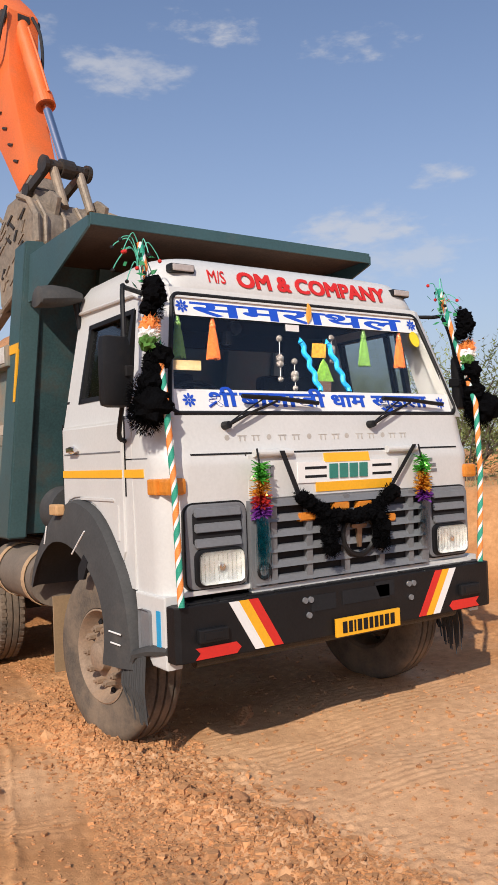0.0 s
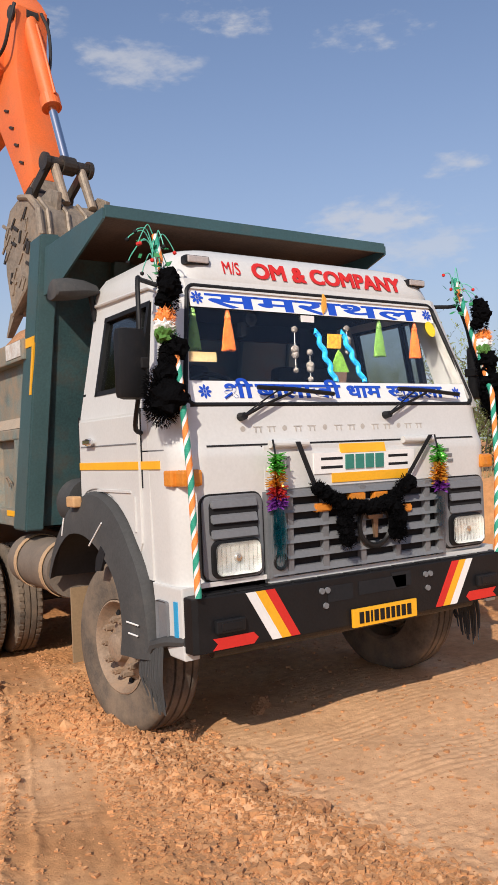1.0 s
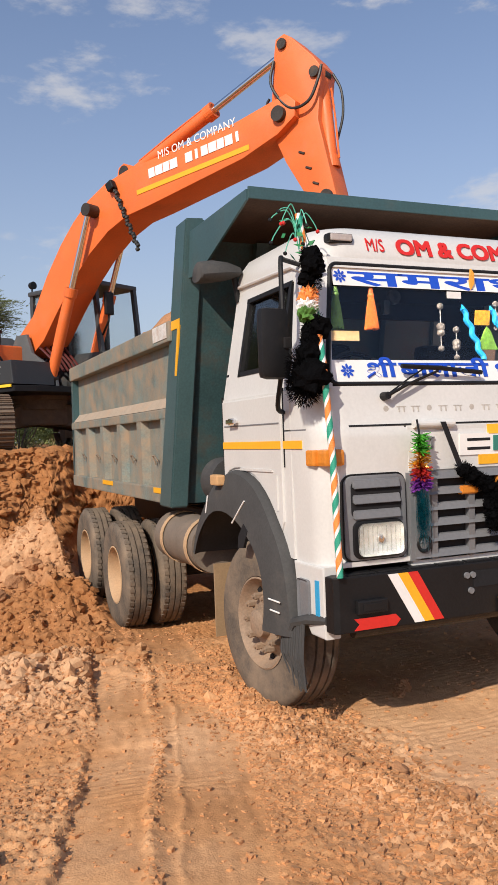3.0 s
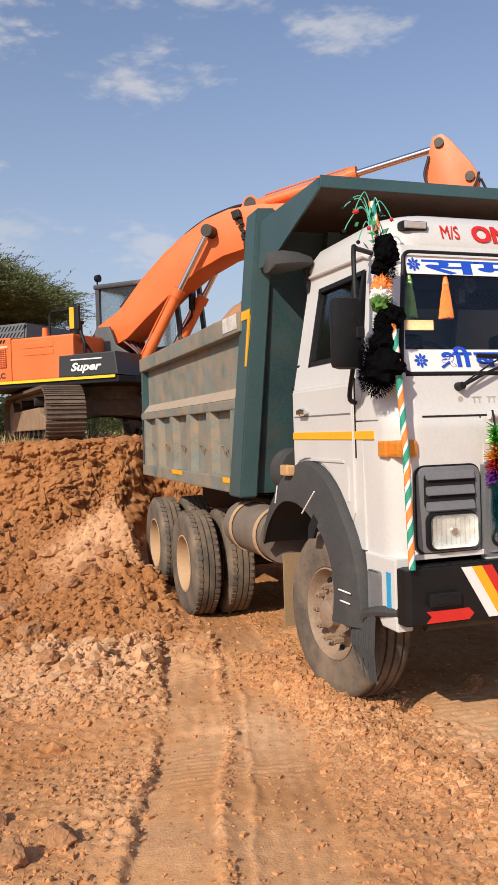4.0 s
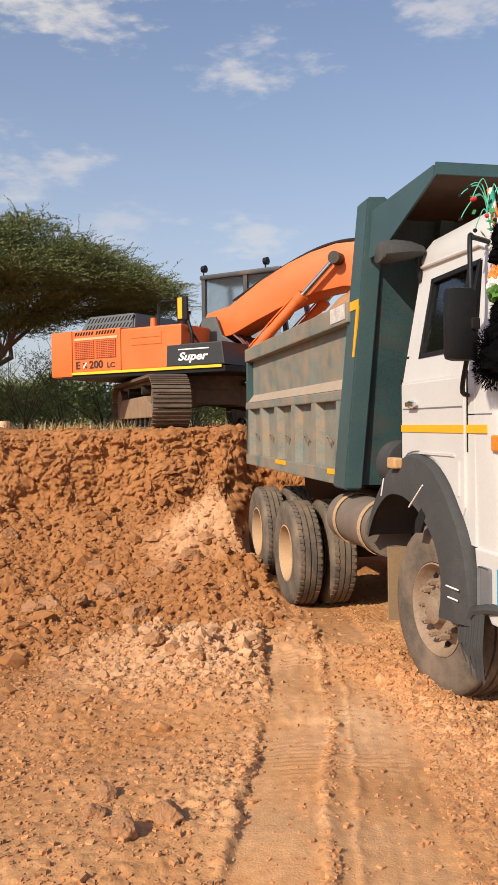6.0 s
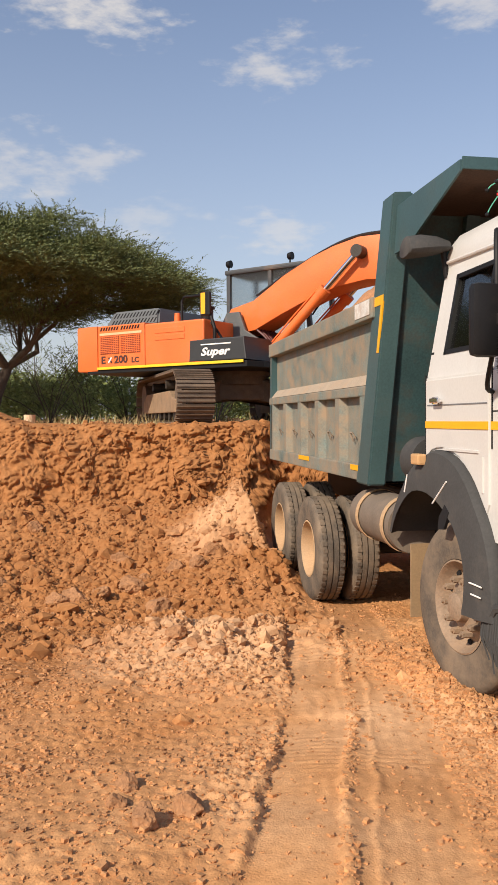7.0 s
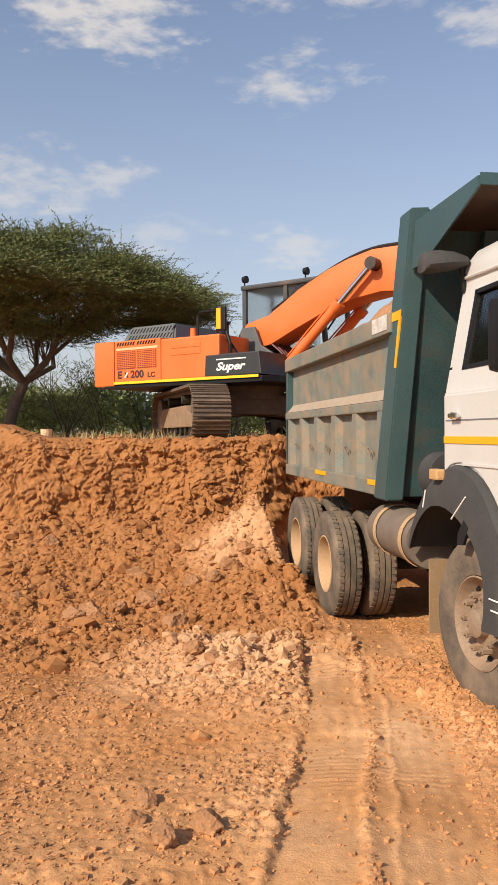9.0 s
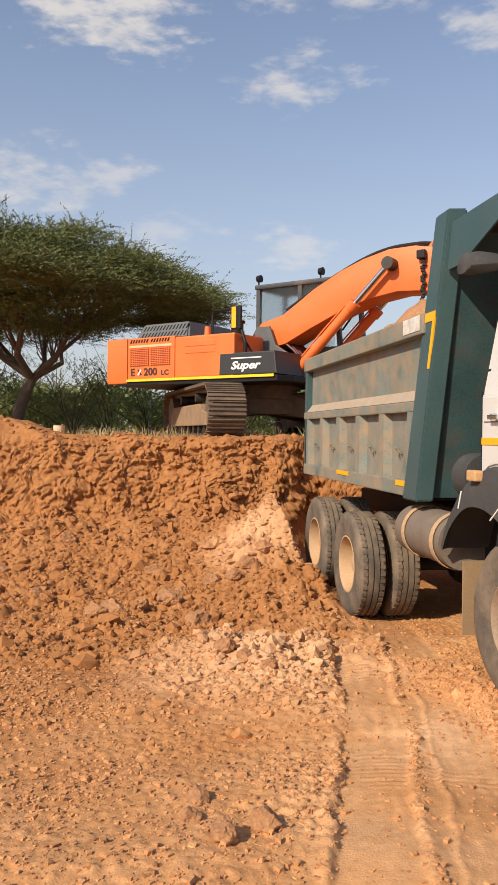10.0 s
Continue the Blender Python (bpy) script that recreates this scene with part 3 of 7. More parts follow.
def arc(cy, cz, r, a0, a1, n=18):
    return [(cy + r * math.cos(radians(a0 + (a1 - a0) * i / n)), cz + r * math.sin(radians(a0 + (a1 - a0) * i / n))) for i in range(n + 1)]


HY, HZ = 1.0, 0.575        # front hub
HW = 1.19                  # half width of the cab at the waist


def arch_line(inset):
    """The wheel arch in (y, z), a little inside or outside the mudguard's rim."""
    out = []
    for a in range(160, 55, -5):
        r = float(np.interp(a, (20, 29, 51, 78, 95, 119, 154, 172), (1.02, 1.03, 1.02, 0.97, 0.90, 0.76, 0.64, 0.61))) - inset
        out.append((HY + r * math.cos(radians(a)), HZ + r * math.sin(radians(a))))
    return out


def hw(z):
    return float(np.interp(z, [0.9, 1.75, 1.98, 2.70, 2.80], [1.175, 1.19, 1.18, 1.045, 1.02]))


def yf(z):
    return float(np.interp(z, [0.9, 1.72, 1.80, 1.98, 2.72, 2.80], [0.10, 0.07, 0.10, 0.13, 0.36, 0.38]))


def shell(bm, levels, y_back, rad=0.16, t=0.03, seg=6, grow=0.0):
    """The front of the cab between heights: a wall that bends round both corners and runs back to y_back."""
    rings = []
    for z in levels:
        w, f = hw(z) + grow, yf(z) - grow
        out = [(-w, y_back)]
        out += [(-w + rad - rad * math.cos(a), f + rad - rad * math.sin(a)) for a in [math.pi / 2 * i / seg for i in range(seg + 1)]]
        out += [(w - rad + rad * math.sin(a), f + rad - rad * math.cos(a)) for a in [math.pi / 2 * i / seg for i in range(seg + 1)]]
        out += [(w, y_back)]
        inn = [(x * (1 - t / w), y + (t if abs(y - y_back) > 1e-6 else 0)) for x, y in out]
        rings.append([bm.verts.new((x, y, z)) for x, y in out + inn[::-1]])
    n = len(rings[0])
    for a, b in zip(rings, rings[1:]):
        for k in range(n):
            bm.faces.new((a[k], a[(k + 1) % n], b[(k + 1) % n], b[k]))
    h = n // 2
    for r in (rings[0], rings[-1]):
        for k in range(h - 1):
            bm.faces.new((r[k], r[k + 1], r[n - 2 - k], r[n - 1 - k]))
    return bm


def quad_on_front(bm, x0, x1, z0, z1, proud=0.006, depth=0.02, f=None):
    """A thin panel that follows the lean of the cab's front."""
    f = f or yf
    c = [(x0, f(z0) - proud, z0), (x1, f(z0) - proud, z0), (x1, f(z0) + depth, z0), (x0, f(z0) + depth, z0),
         (x0, f(z1) - proud, z1), (x1, f(z1) - proud, z1), (x1, f(z1) + depth, z1), (x0, f(z1) + depth, z1)]
    return hexa(bm, c)


def build_cab():
    cab = part("cab", shell(B(), [1.03, 1.06, 1.3, 1.70, 1.73, 1.76, 1.80, 1.9, 1.98], 0.44), WHITE, truck, "white painted cab with dust and scratches", smooth=True)
    # roof
    bm = B()
    rings = []
    for z, ins, fy in [(2.70, 0, 0.365), (2.74, -0.01, 0.36), (2.84, 0.02, 0.40), (2.91, 0.07, 0.47), (2.95, 0.16, 0.58), (2.965, 0.34, 0.80)]:
        w, rad, ring = 1.045 - ins, 0.22, []
        bk = 1.50 - ins * 0.5
        for cx, cy, a0 in ((-w + rad, fy + rad, 180), (w - rad, fy + rad, 270), (w - 0.06, bk - 0.06, 0), (-w + 0.06, bk - 0.06, 90)):
            rr = rad if cy < 1 else 0.06
            for i in range(8):
                a = radians(a0 + 90 * i / 7)
                ring.append(bm.verts.new((cx + rr * math.cos(a), cy + rr * math.sin(a), z)))
        rings.append(ring)
    n = len(rings[0])
    for a, b in zip(rings, rings[1:]):
        for k in range(n):
            bm.faces.new((a[k], a[(k + 1) % n], b[(k + 1) % n], b[k]))
    bm.faces.new(rings[-1])
    bm.faces.new(rings[0][::-1])
    part("roof", bm, WHITE, cab, smooth=True)
    # sides below the waist, with the wheel arch cut out
    for s in (-1, 1):
        pts = [(0.44, 1.98), (0.44, 1.04)] + [(y, z) for y, z in arch_line(0.04) if z > 1.04 and 0.45 < y < 1.45] + [(1.46, 1.42), (1.46, 1.98)]
        part("side_panel", prism(B(), pts, "x", s * HW, s * (HW - 0.03)), WHITE, cab)
        door = [(0.54, 1.965), (0.54, 1.24)] + [(y, z) for y, z in arch_line(-0.015) if y > 0.55 and y < 1.42] + [(1.43, 1.46), (1.43, 1.965)]
        d = part("door", prism(B(), door, "x", s * (HW + 0.012), s * (HW - 0.01), 0.006), WHITE, cab, "white door with amber stripe, chrome handle")
        bm = B()
        box(bm, s * (HW + 0.014) - 0.004, s * (HW + 0.014) + 0.004, 0.545, 1.425, 1.655, 1.70)
        part("amber_stripe", bm, YELLOW, d)
        bm = B()
        box(bm, s * HW - 0.006, s * HW + 0.004, 0.30, 0.53, 1.655, 1.70)
        part("amber_stripe", bm, YELLOW, cab)
        bm = B()
        rod(bm, (s * (HW + 0.01), 1.24, 1.83), (s * (HW + 0.045), 1.24, 1.83), 0.028, 0.022)
        box(bm, s * (HW + 0.045) - 0.012, s * (HW + 0.045) + 0.012, 1.14, 1.27, 1.815, 1.845, 0.006)
        part("handle", bm, CHROME, d, "chrome door handle")
        bm = B()
        box(bm, s * (HW + 0.016) - 0.004, s * (HW + 0.016) + 0.004, 0.66, 1.14, 1.52, 1.535)
        box(bm, s * (HW + 0.016) - 0.004, s * (HW + 0.016) + 0.004, 0.60, 0.615, 1.3, 1.5)
        part("pressed_ridge", bm, WHITE, d)
        # window frame, glass
        zt, zb = 2.70, 1.97

        def post(bm, y0b, y1b, y0t, y1t, t=0.05):
            hexa(bm, [(s * hw(zb), y0b, zb), (s * hw(zb), y1b, zb), (s * (hw(zb) - t), y1b, zb), (s * (hw(zb) - t), y0b, zb),
                      (s * hw(zt), y0t, zt), (s * hw(zt), y1t, zt), (s * (hw(zt) - t), y1t, zt), (s * (hw(zt) - t), y0t, zt)])
        bm = B()
        post(bm, 0.20, 0.44, 0.43, 0.60)
        part("pillar", bm, WHITE, cab)
        bm = B()
        post(bm, 1.25, 1.46, 1.27, 1.46)
        part("pillar", bm, WHITE, cab)
        bm = B()

        def band(z0, z1, y0, y1, o=0.0):
            hexa(bm, [(s * (hw(z0) + o), y0, z0), (s * (hw(z0) + o), y1, z0), (s * (hw(z0) - 0.04), y1, z0), (s * (hw(z0) - 0.04), y0, z0),
                      (s * (hw(z1) + o), y0, z1), (s * (hw(z1) + o), y1, z1), (s * (hw(z1) - 0.04), y1, z1), (s * (hw(z1) - 0.04), y0, z1)])
        band(1.97, 2.12, 0.40, 1.30)
        part("door_frame", bm, WHITE, cab)
        bm = B()
        band(2.62, 2.70, 0.55, 1.30)
        part("door_frame", bm, WHITE, cab)
        for y_, za, zb_ in ((0.515, 1.55, 2.0), (1.445, 1.45, 2.0)):
            part("door_seam", box(B(), s * HW - 0.004, s * HW + 0.003, y_, y_ + 0.012, za, zb_), DARK, cab)
        part("door_seam", box(B(), s * (HW + 0.012) - 0.003, s * (HW + 0.012) + 0.003, 0.56, 1.40, 1.798, 1.806), GREY, d)
        part("panel_seam", box(B(), s * 1.186 - 0.004, s * 1.186 + 0.006, 0.25, 0.515, 1.752, 1.76), GREY, cab)
        bm = B()
        for z0, z1, y0, y1 in ((2.12, 2.15, 0.58, 1.25), (2.60, 2.63, 0.62, 1.26), (2.12, 2.63, 1.22, 1.255), (2.12, 2.63, 0.72, 0.75), (2.12, 2.63, 0.60, 0.635)):
            band(z0, z1, y0, y1, 0.004)
        part("window_seal", bm, BLACKP, cab, "black rubber window seal")
        bm = B()
        hexa(bm, [(s * (hw(2.13) - 0.02), 0.6, 2.13), (s * (hw(2.13) - 0.02), 1.25, 2.13), (s * (hw(2.13) - 0.024), 1.25, 2.13), (s * (hw(2.13) - 0.024), 0.6, 2.13),
                  (s * (hw(2.62) - 0.02), 0.6, 2.62), (s * (hw(2.62) - 0.02), 1.25, 2.62), (s * (hw(2.62) - 0.024), 1.25, 2.62), (s * (hw(2.62) - 0.024), 0.6, 2.62)])
        g = part("side_glass", bm, CABGLASS, cab)
        g.visible_shadow = False
        # rain-channel over the door
        bm = B()
        pipe(bm, [(s * 1.05, 0.50, 2.66), (s * 1.055, 0.62, 2.71), (s * 1.055, 1.45, 2.735)], 0.012)
        part("rain_gutter", bm, WHITE, cab)
    # rear wall with a window, floor, dashboard and roof lining, all in one near-black
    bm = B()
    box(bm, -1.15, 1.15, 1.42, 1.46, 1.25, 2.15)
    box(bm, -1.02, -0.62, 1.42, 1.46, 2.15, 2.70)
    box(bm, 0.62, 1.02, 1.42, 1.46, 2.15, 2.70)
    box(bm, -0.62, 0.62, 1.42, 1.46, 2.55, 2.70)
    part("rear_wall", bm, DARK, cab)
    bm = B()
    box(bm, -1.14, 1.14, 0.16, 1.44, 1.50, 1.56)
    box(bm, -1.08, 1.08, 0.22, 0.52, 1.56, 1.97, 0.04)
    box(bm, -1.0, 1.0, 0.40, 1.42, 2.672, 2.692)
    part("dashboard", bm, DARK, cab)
    for s in (-1, 1):
        bm = B()
        box(bm, s * 0.55 - 0.26, s * 0.55 + 0.26, 0.85, 1.35, 1.56, 1.85, 0.05)
        box(bm, s * 0.55 - 0.26, s * 0.55 + 0.26, 1.25, 1.38, 1.85, 2.35, 0.05)
        part("seat", bm, DARK, cab)
    bm = B()
    m = pose(-0.62, 0.60, 2.02, 0, 0, 0) @ pose(0, 0, 0, 60, 0, 0)
    pts = [m @ Vector((0.23 * math.cos(a * math.pi / 12), 0.23 * math.sin(a * math.pi / 12), 0)) for a in range(25)]
    pipe(bm, pts, 0.016)
    rod(bm, m @ Vector((-0.22, 0, 0)), m @ Vector((0.22, 0, 0)), 0.013)
    rod(bm, m @ Vector((0, 0, 0)), m @ Vector((0, 0, -0.35)), 0.03)
    part("steering_wheel", bm, BLACKP, cab)
    # windscreen with its rubber seal
    WB, WT = 1.99, 2.68

    def wx(z):
        return hw(z) - 0.085
    bm = B()
    hexa(bm, [(-wx(WB), yf(WB) + 0.02, WB), (wx(WB), yf(WB) + 0.02, WB), (wx(WB), yf(WB) + 0.026, WB), (-wx(WB), yf(WB) + 0.026, WB),
              (-wx(WT), yf(WT) + 0.02, WT), (wx(WT), yf(WT) + 0.02, WT), (wx(WT), yf(WT) + 0.026, WT), (-wx(WT), yf(WT) + 0.026, WT)])
    ws = part("windscreen", bm, GLASS, cab)
    ws.visible_shadow = False
    bm = B()
    r = 0.055
    loop = []
    for cx, cz, a0 in ((wx(WT) - r, WT - r, 0), (-wx(WT) + r, WT - r, 90), (-wx(WB) + r, WB + r, 180), (wx(WB) - r, WB + r, 270)):
        for i in range(7):
            a = radians(a0 + 15 * i)
            loop.append((cx + r * math.cos(a), cz + r * math.sin(a)))
    loop.append(loop[0])
    pipe(bm, [(x, yf(z) + 0.008, z) for x, z in loop], 0.014, 8)
    part("windscreen_seal", bm, BLACKP, cab, "black rubber windscreen seal")
    bm = B()
    for s in (-1, 1):
        for z0, z1 in ((1.97, 2.34), (2.34, 2.72)):
            hexa(bm, [(s * (wx(z0) - 0.01), yf(z0) + 0.0, z0), (s * (hw(z0) - 0.02), yf(z0) + 0.03, z0), (s * (hw(z0) - 0.0), yf(z0) + 0.17, z0), (s * (wx(z0) - 0.0), yf(z0) + 0.10, z0),
                      (s * (wx(z1) - 0.01), yf(z1) + 0.0, z1), (s * (hw(z1) - 0.02), yf(z1) + 0.03, z1), (s * (hw(z1) - 0.0), yf(z1) + 0.17, z1), (s * (wx(z1) - 0.0), yf(z1) + 0.10, z1)])
    quad_on_front(bm, -wx(2.68), wx(2.68), 2.66, 2.72, 0.0, 0.06)
    part("corner_pillar", bm, WHITE, cab)
    return cab, wx


cab, wx = build_cab()


def tyre_profile(r=0.52, w=0.27, rim=0.27):
    h = w / 2
    return [(rim, -h * 0.75), (rim + 0.02, -h * 0.92), (r * 0.80, -h), (r * 0.93, -h * 0.95), (r * 0.985, -h * 0.80), (r, -h * 0.66), (r, -h * 0.5), (r - 0.014, -h * 0.48), (r - 0.014, -h * 0.40),
            (r + 0.003, -h * 0.38), (r + 0.003, -h * 0.06), (r - 0.014, -h * 0.04), (r - 0.014, h * 0.04), (r + 0.003, h * 0.06), (r + 0.003, h * 0.38), (r - 0.014, h * 0.40), (r - 0.014, h * 0.48),
            (r, h * 0.5), (r, h * 0.66), (r * 0.985, h * 0.80), (r * 0.93, h * 0.95), (r * 0.80, h), (rim + 0.02, h * 0.92), (rim, h * 0.75)]


def front_wheel(s, steer=0.0):
    m = pose(s * 1.05, HY, HZ, 0, 0, steer)
    w = part("front_wheel", lathe(B(), [(0.27, 0.10), (0.27, -0.10)], 40), RIM, truck, smooth=True)
    w.matrix_basis = m
    part("tyre", lathe(B(), tyre_profile(), 56), TYRE, w, "worn dusty tyre", smooth=True)
    rim = part("rim", lathe(B(), [(0.285, s * 0.125), (0.275, s * 0.13), (0.255, s * 0.10), (0.235, s * 0.05), (0.215, s * 0.03), (0.16, s * 0.075), (0.135, s * 0.085), (0.13, s * 0.085)], 40), RIM, w, "dusty steel rim with studs", smooth=True)
    part("hub", lathe(B(), [(0.17, s * 0.02), (0.15, s * 0.09), (0.095, s * 0.10), (0.085, s * 0.15), (0.06, s * 0.165), (0.0001, s * 0.165)], 24), RIM, w, smooth=True)
    for k in range(10):
        a = k * math.pi / 5
        bm = B()
        y, z = 0.165 * math.cos(a), 0.165 * math.sin(a)
        rod(bm, (s * 0.05, y, z), (s * 0.135, y, z), 0.024, 0.022, 6)
        rod(bm, (s * 0.12, y, z), (s * 0.15, y, z), 0.010, 0.010, 8)
        part("wheel_nut", bm, RIM, w)
    # dark discs on the closed rim paint the shade in its vent holes
    for k in range(10):
        a = (k + 0.5) * math.pi / 5
        bm = B()
        y, z = 0.225 * math.cos(a), 0.225 * math.sin(a)
        rod(bm, (s * 0.044, y, z), (s * 0.05, y, z), 0.024, 0.024, 10)
        part("vent_hole_shade", bm, DARK, w)


def rear_wheel(s, y, z=0.42):
    w = part("rear_wheel", lathe(B(), [(0.26, -0.18), (0.26, 0.18)], 32), DARK, truck, smooth=True)
    w.matrix_basis = pose(s * 1.0, y, z)
    for off in (s * 0.17, -s * 0.17):
        bm = lathe(B(), [(r, a + off) for r, a in tyre_profile(0.52, 0.27)], 48)
        for k in range(48):
            a0 = 2 * math.pi * k / 48
            for h0 in (-0.105, 0.062):
                c = [((off + h0) + dx, (0.514 + dr) * math.cos(a0 + da), (0.514 + dr) * math.sin(a0 + da)) for dr in (0, 0.010) for dx, da in ((0, 0), (0.045, 0), (0.045, 0.07), (0, 0.07))]
                hexa(bm, c)
        part("tyre", bm, TYRE, w, "lugged dusty tyre", smooth=True)
        part("rim", lathe(B(), [(0.285, off + s * 0.125), (0.27, off + s * 0.128), (0.255, off + s * 0.08), (0.25, off - s * 0.06), (0.15, off - s * 0.07), (0.14, off - s * 0.03), (0.09, off - s * 0.02), (0.08, off + s * 0.05), (0.0001, off + s * 0.06)], 36), RIMR, w, "tan painted rim", smooth=True)


for s, st in ((-1, 6), (1, 6)):
    front_wheel(s, st)
    for y, z in ((4.27, 0.42), (5.62, 0.46)):
        rear_wheel(s, y, z)


def build_chassis():
    bm = B()
    for s in (-1, 1):
        box(bm, s * 0.43 - 0.04, s * 0.43 + 0.04, 0.15, 6.5, 0.78, 1.03, 0.01)
    for y in (0.3, 1.9, 3.2, 4.9, 6.3):
        box(bm, -0.4, 0.4, y, y + 0.1, 0.8, 1.0)
    part("chassis_frame", bm, BLACKP, truck)
    for y, z in ((HY, HZ), (4.27, 0.42), (5.62, 0.46)):
        bm = B()
        rod(bm, (-1.0, y, z), (1.0, y, z), 0.08)
        if y > 2:
            bmesh.ops.create_uvsphere(bm, u_segments=16, v_segments=10, radius=0.24, matrix=pose(0, y, z))
        part("axle", bm, BLACKP, truck)
    for s in (-1, 1):
        bm = B()
        for k in range(6):
            pts = [(4.94 + (1 - k * 0.12) * 0.8 * u, 0.62 + k * 0.025 - 0.1 * (1 - u * u) * 0 + 0.08 * u * u) for u in [i / 6 - 1 for i in range(13)]]
            pipe(bm, [(s * 0.55, y, z) for y, z in pts], 0.02, 4)
        part("leaf_spring", bm, BLACKP, truck)
    bm = B()
    box(bm, -0.9, 0.9, 1.5, 2.2, 0.6, 1.15, 0.05)
    box(bm, -0.5, 0.5, 0.4, 1.6, 0.75, 1.3, 0.05)
    part("engine", bm, DARK, truck)
    # air tank or filter drum behind the front wheel, with straps
    bm = B()
    rod(bm, (-1.06, 2.0, 0.93), (-1.06, 2.95, 0.93), 0.20, 0.20, 28)
    d = part("fuel_tank", bm, mat("dusty_tank", (0.17, 0.135, 0.105), 0.7, dirt=0.4, dirt_color=(0.30, 0.21, 0.14)), truck, "dusty round tank with tan straps", smooth=True)
    for y in (2.12, 2.72):
        bm = lathe(B(), [(0.208, -0.03), (0.214, -0.03), (0.214, 0.03), (0.208, 0.03)], 28, pose(-1.06, y, 0.93, 0, 0, 90))
        part("strap", bm, RIMR, d)
    bm = B()
    rod(bm, (-1.02, 1.72, 1.42), (-1.02, 1.95, 1.42), 0.17, 0.17, 24)
    part("air_filter", bm, FENDER, truck, smooth=True)
    bm = B()
    box(bm, -1.2, -0.85, 1.70, 1.715, 0.34, 0.85)
    part("mud_flap", bm, mat("tan_flap", (0.30, 0.20, 0.11), 0.85, dirt=0.3), truck)


build_chassis()


def build_fender(s):
    """Rubber mudguard round the front wheel, flared outwards, with a dark plate as a torn hole."""
    bm = B()
    rings = []
    for i in range(29):
        a = 176 - 156 * i / 28
        ri = float(np.interp(a, (20, 29, 51, 78, 95, 119, 154, 172), (0.95, 0.93, 0.84, 0.66, 0.57, 0.48, 0.33, 0.27)))
        ro = float(np.interp(a, (20, 29, 51, 78, 95, 119, 154, 172), (1.02, 1.03, 1.02, 0.97, 0.90, 0.76, 0.64, 0.61)))
        a = radians(a)
        ring = []
        for r, x in ((ri, HW + 0.085), (ri + 0.6 * (ro - ri), HW + 0.08), (ro - 0.02, HW + 0.055), (ro, HW + 0.02), (ro, HW - 0.02), (ro - 0.03, HW - 0.28), (ro - 0.045, HW - 0.28), (ro - 0.04, HW + 0.03), (ri + 0.01, HW + 0.07)):
            ring.append(bm.verts.new((s * x, HY + r * math.cos(a), HZ + r * math.sin(a))))
        rings.append(ring)
    n = len(rings[0])
    for a, b in zip(rings, rings[1:]):
        for k in range(n):
            bm.faces.new((a[k], a[(k + 1) % n], b[(k + 1) % n], b[k]))
    bm.faces.new(rings[0])
    bm.faces.new(rings[-1][::-1])
    f = part("mudguard", bm, FENDER, truck, "grey dusty rubber mudguard with chalk marks", smooth=True)
    for y, z, dy, dz in ((1.62, 1.22, -0.04, 0.12), (1.14, 1.19, -0.20, 0.15), (0.62, 0.80, -0.14, 0.0), (0.60, 0.74, -0.11, 0.0)):
        part("chalk_mark", rod(B(), (s * (HW + 0.088), y, z), (s * (HW + 0.084), y + dy, z + dz), 0.005, 0.005, 6), STICKER, f)
    # the hole's dark inside is painted as a plate on the uncut rubber
    part("torn_hole_shade", prism(B(), [(0.90, 1.16), (0.96, 1.20), (1.04, 1.12), (1.06, 1.04), (0.97, 1.05)], "x", s * (HW + 0.07), s * (HW + 0.088)), DARK, f)
    bm = B()
    box(bm, s * (HW + 0.09) - 0.03, s * (HW + 0.09) + 0.03, 1.30, 1.43, 1.42, 1.49, 0.012)
    part("marker_lamp", bm, mat("faded_amber_lamp", (0.55, 0.33, 0.16), 0.4), f)
    # step panel and loose rubber flap ahead of the wheel
    bm = B()
    prism(bm, [(0.10, 1.035), (0.44, 1.035), (0.40, 0.80), (0.26, 0.66), (0.10, 0.66)], "x", s * 1.195, s * 1.10, 0.01)
    st = part("step_panel", bm, WHITE, truck, "white step panel under the cab corner")
    bm = B()
    box(bm, s * 1.197 - 0.006, s * 1.197 + 0.004, 0.25, 0.38, 0.72, 0.95, 0.02)
    part("step_recess", bm, GREY, st)
    bm = B()
    box(bm, s * 1.197 - 0.004, s * 1.197 + 0.004, 0.15, 0.19, 0.76, 0.96)
    part("blue_mark", bm, mat("sky_blue_mark", (0.02, 0.30, 0.55), 0.5), st)
    bm = B()
    pipe(bm, [(s * 1.17, 0.10, 0.76), (s * 1.20, 0.26, 0.74), (s * 1.22, 0.40, 0.70), (s * 1.22, 0.46, 0.62)], 0.03, 8)
    fl = part("rubber_flap", bm, FENDER, st, "frayed strip of old tyre rubber", smooth=True)
    for k in range(22):
        u = k / 21
        part("strip", pipe(B(), [(s * (1.215 + 0.01 * rng.random()), 0.30 + 0.26 * u, 0.74 - 0.05 * u), (s * (1.235 + 0.02 * rng.random()), 0.29 + 0.26 * u, 0.52), (s * (1.215 + 0.02 * rng.random()), 0.28 + 0.22 * u, 0.30 + 0.14 * abs(u - 0.3) + 0.10 * rng.random())], 0.009, 5, 0.5), FENDER, st)


for s in (-1, 1):
    build_fender(s)


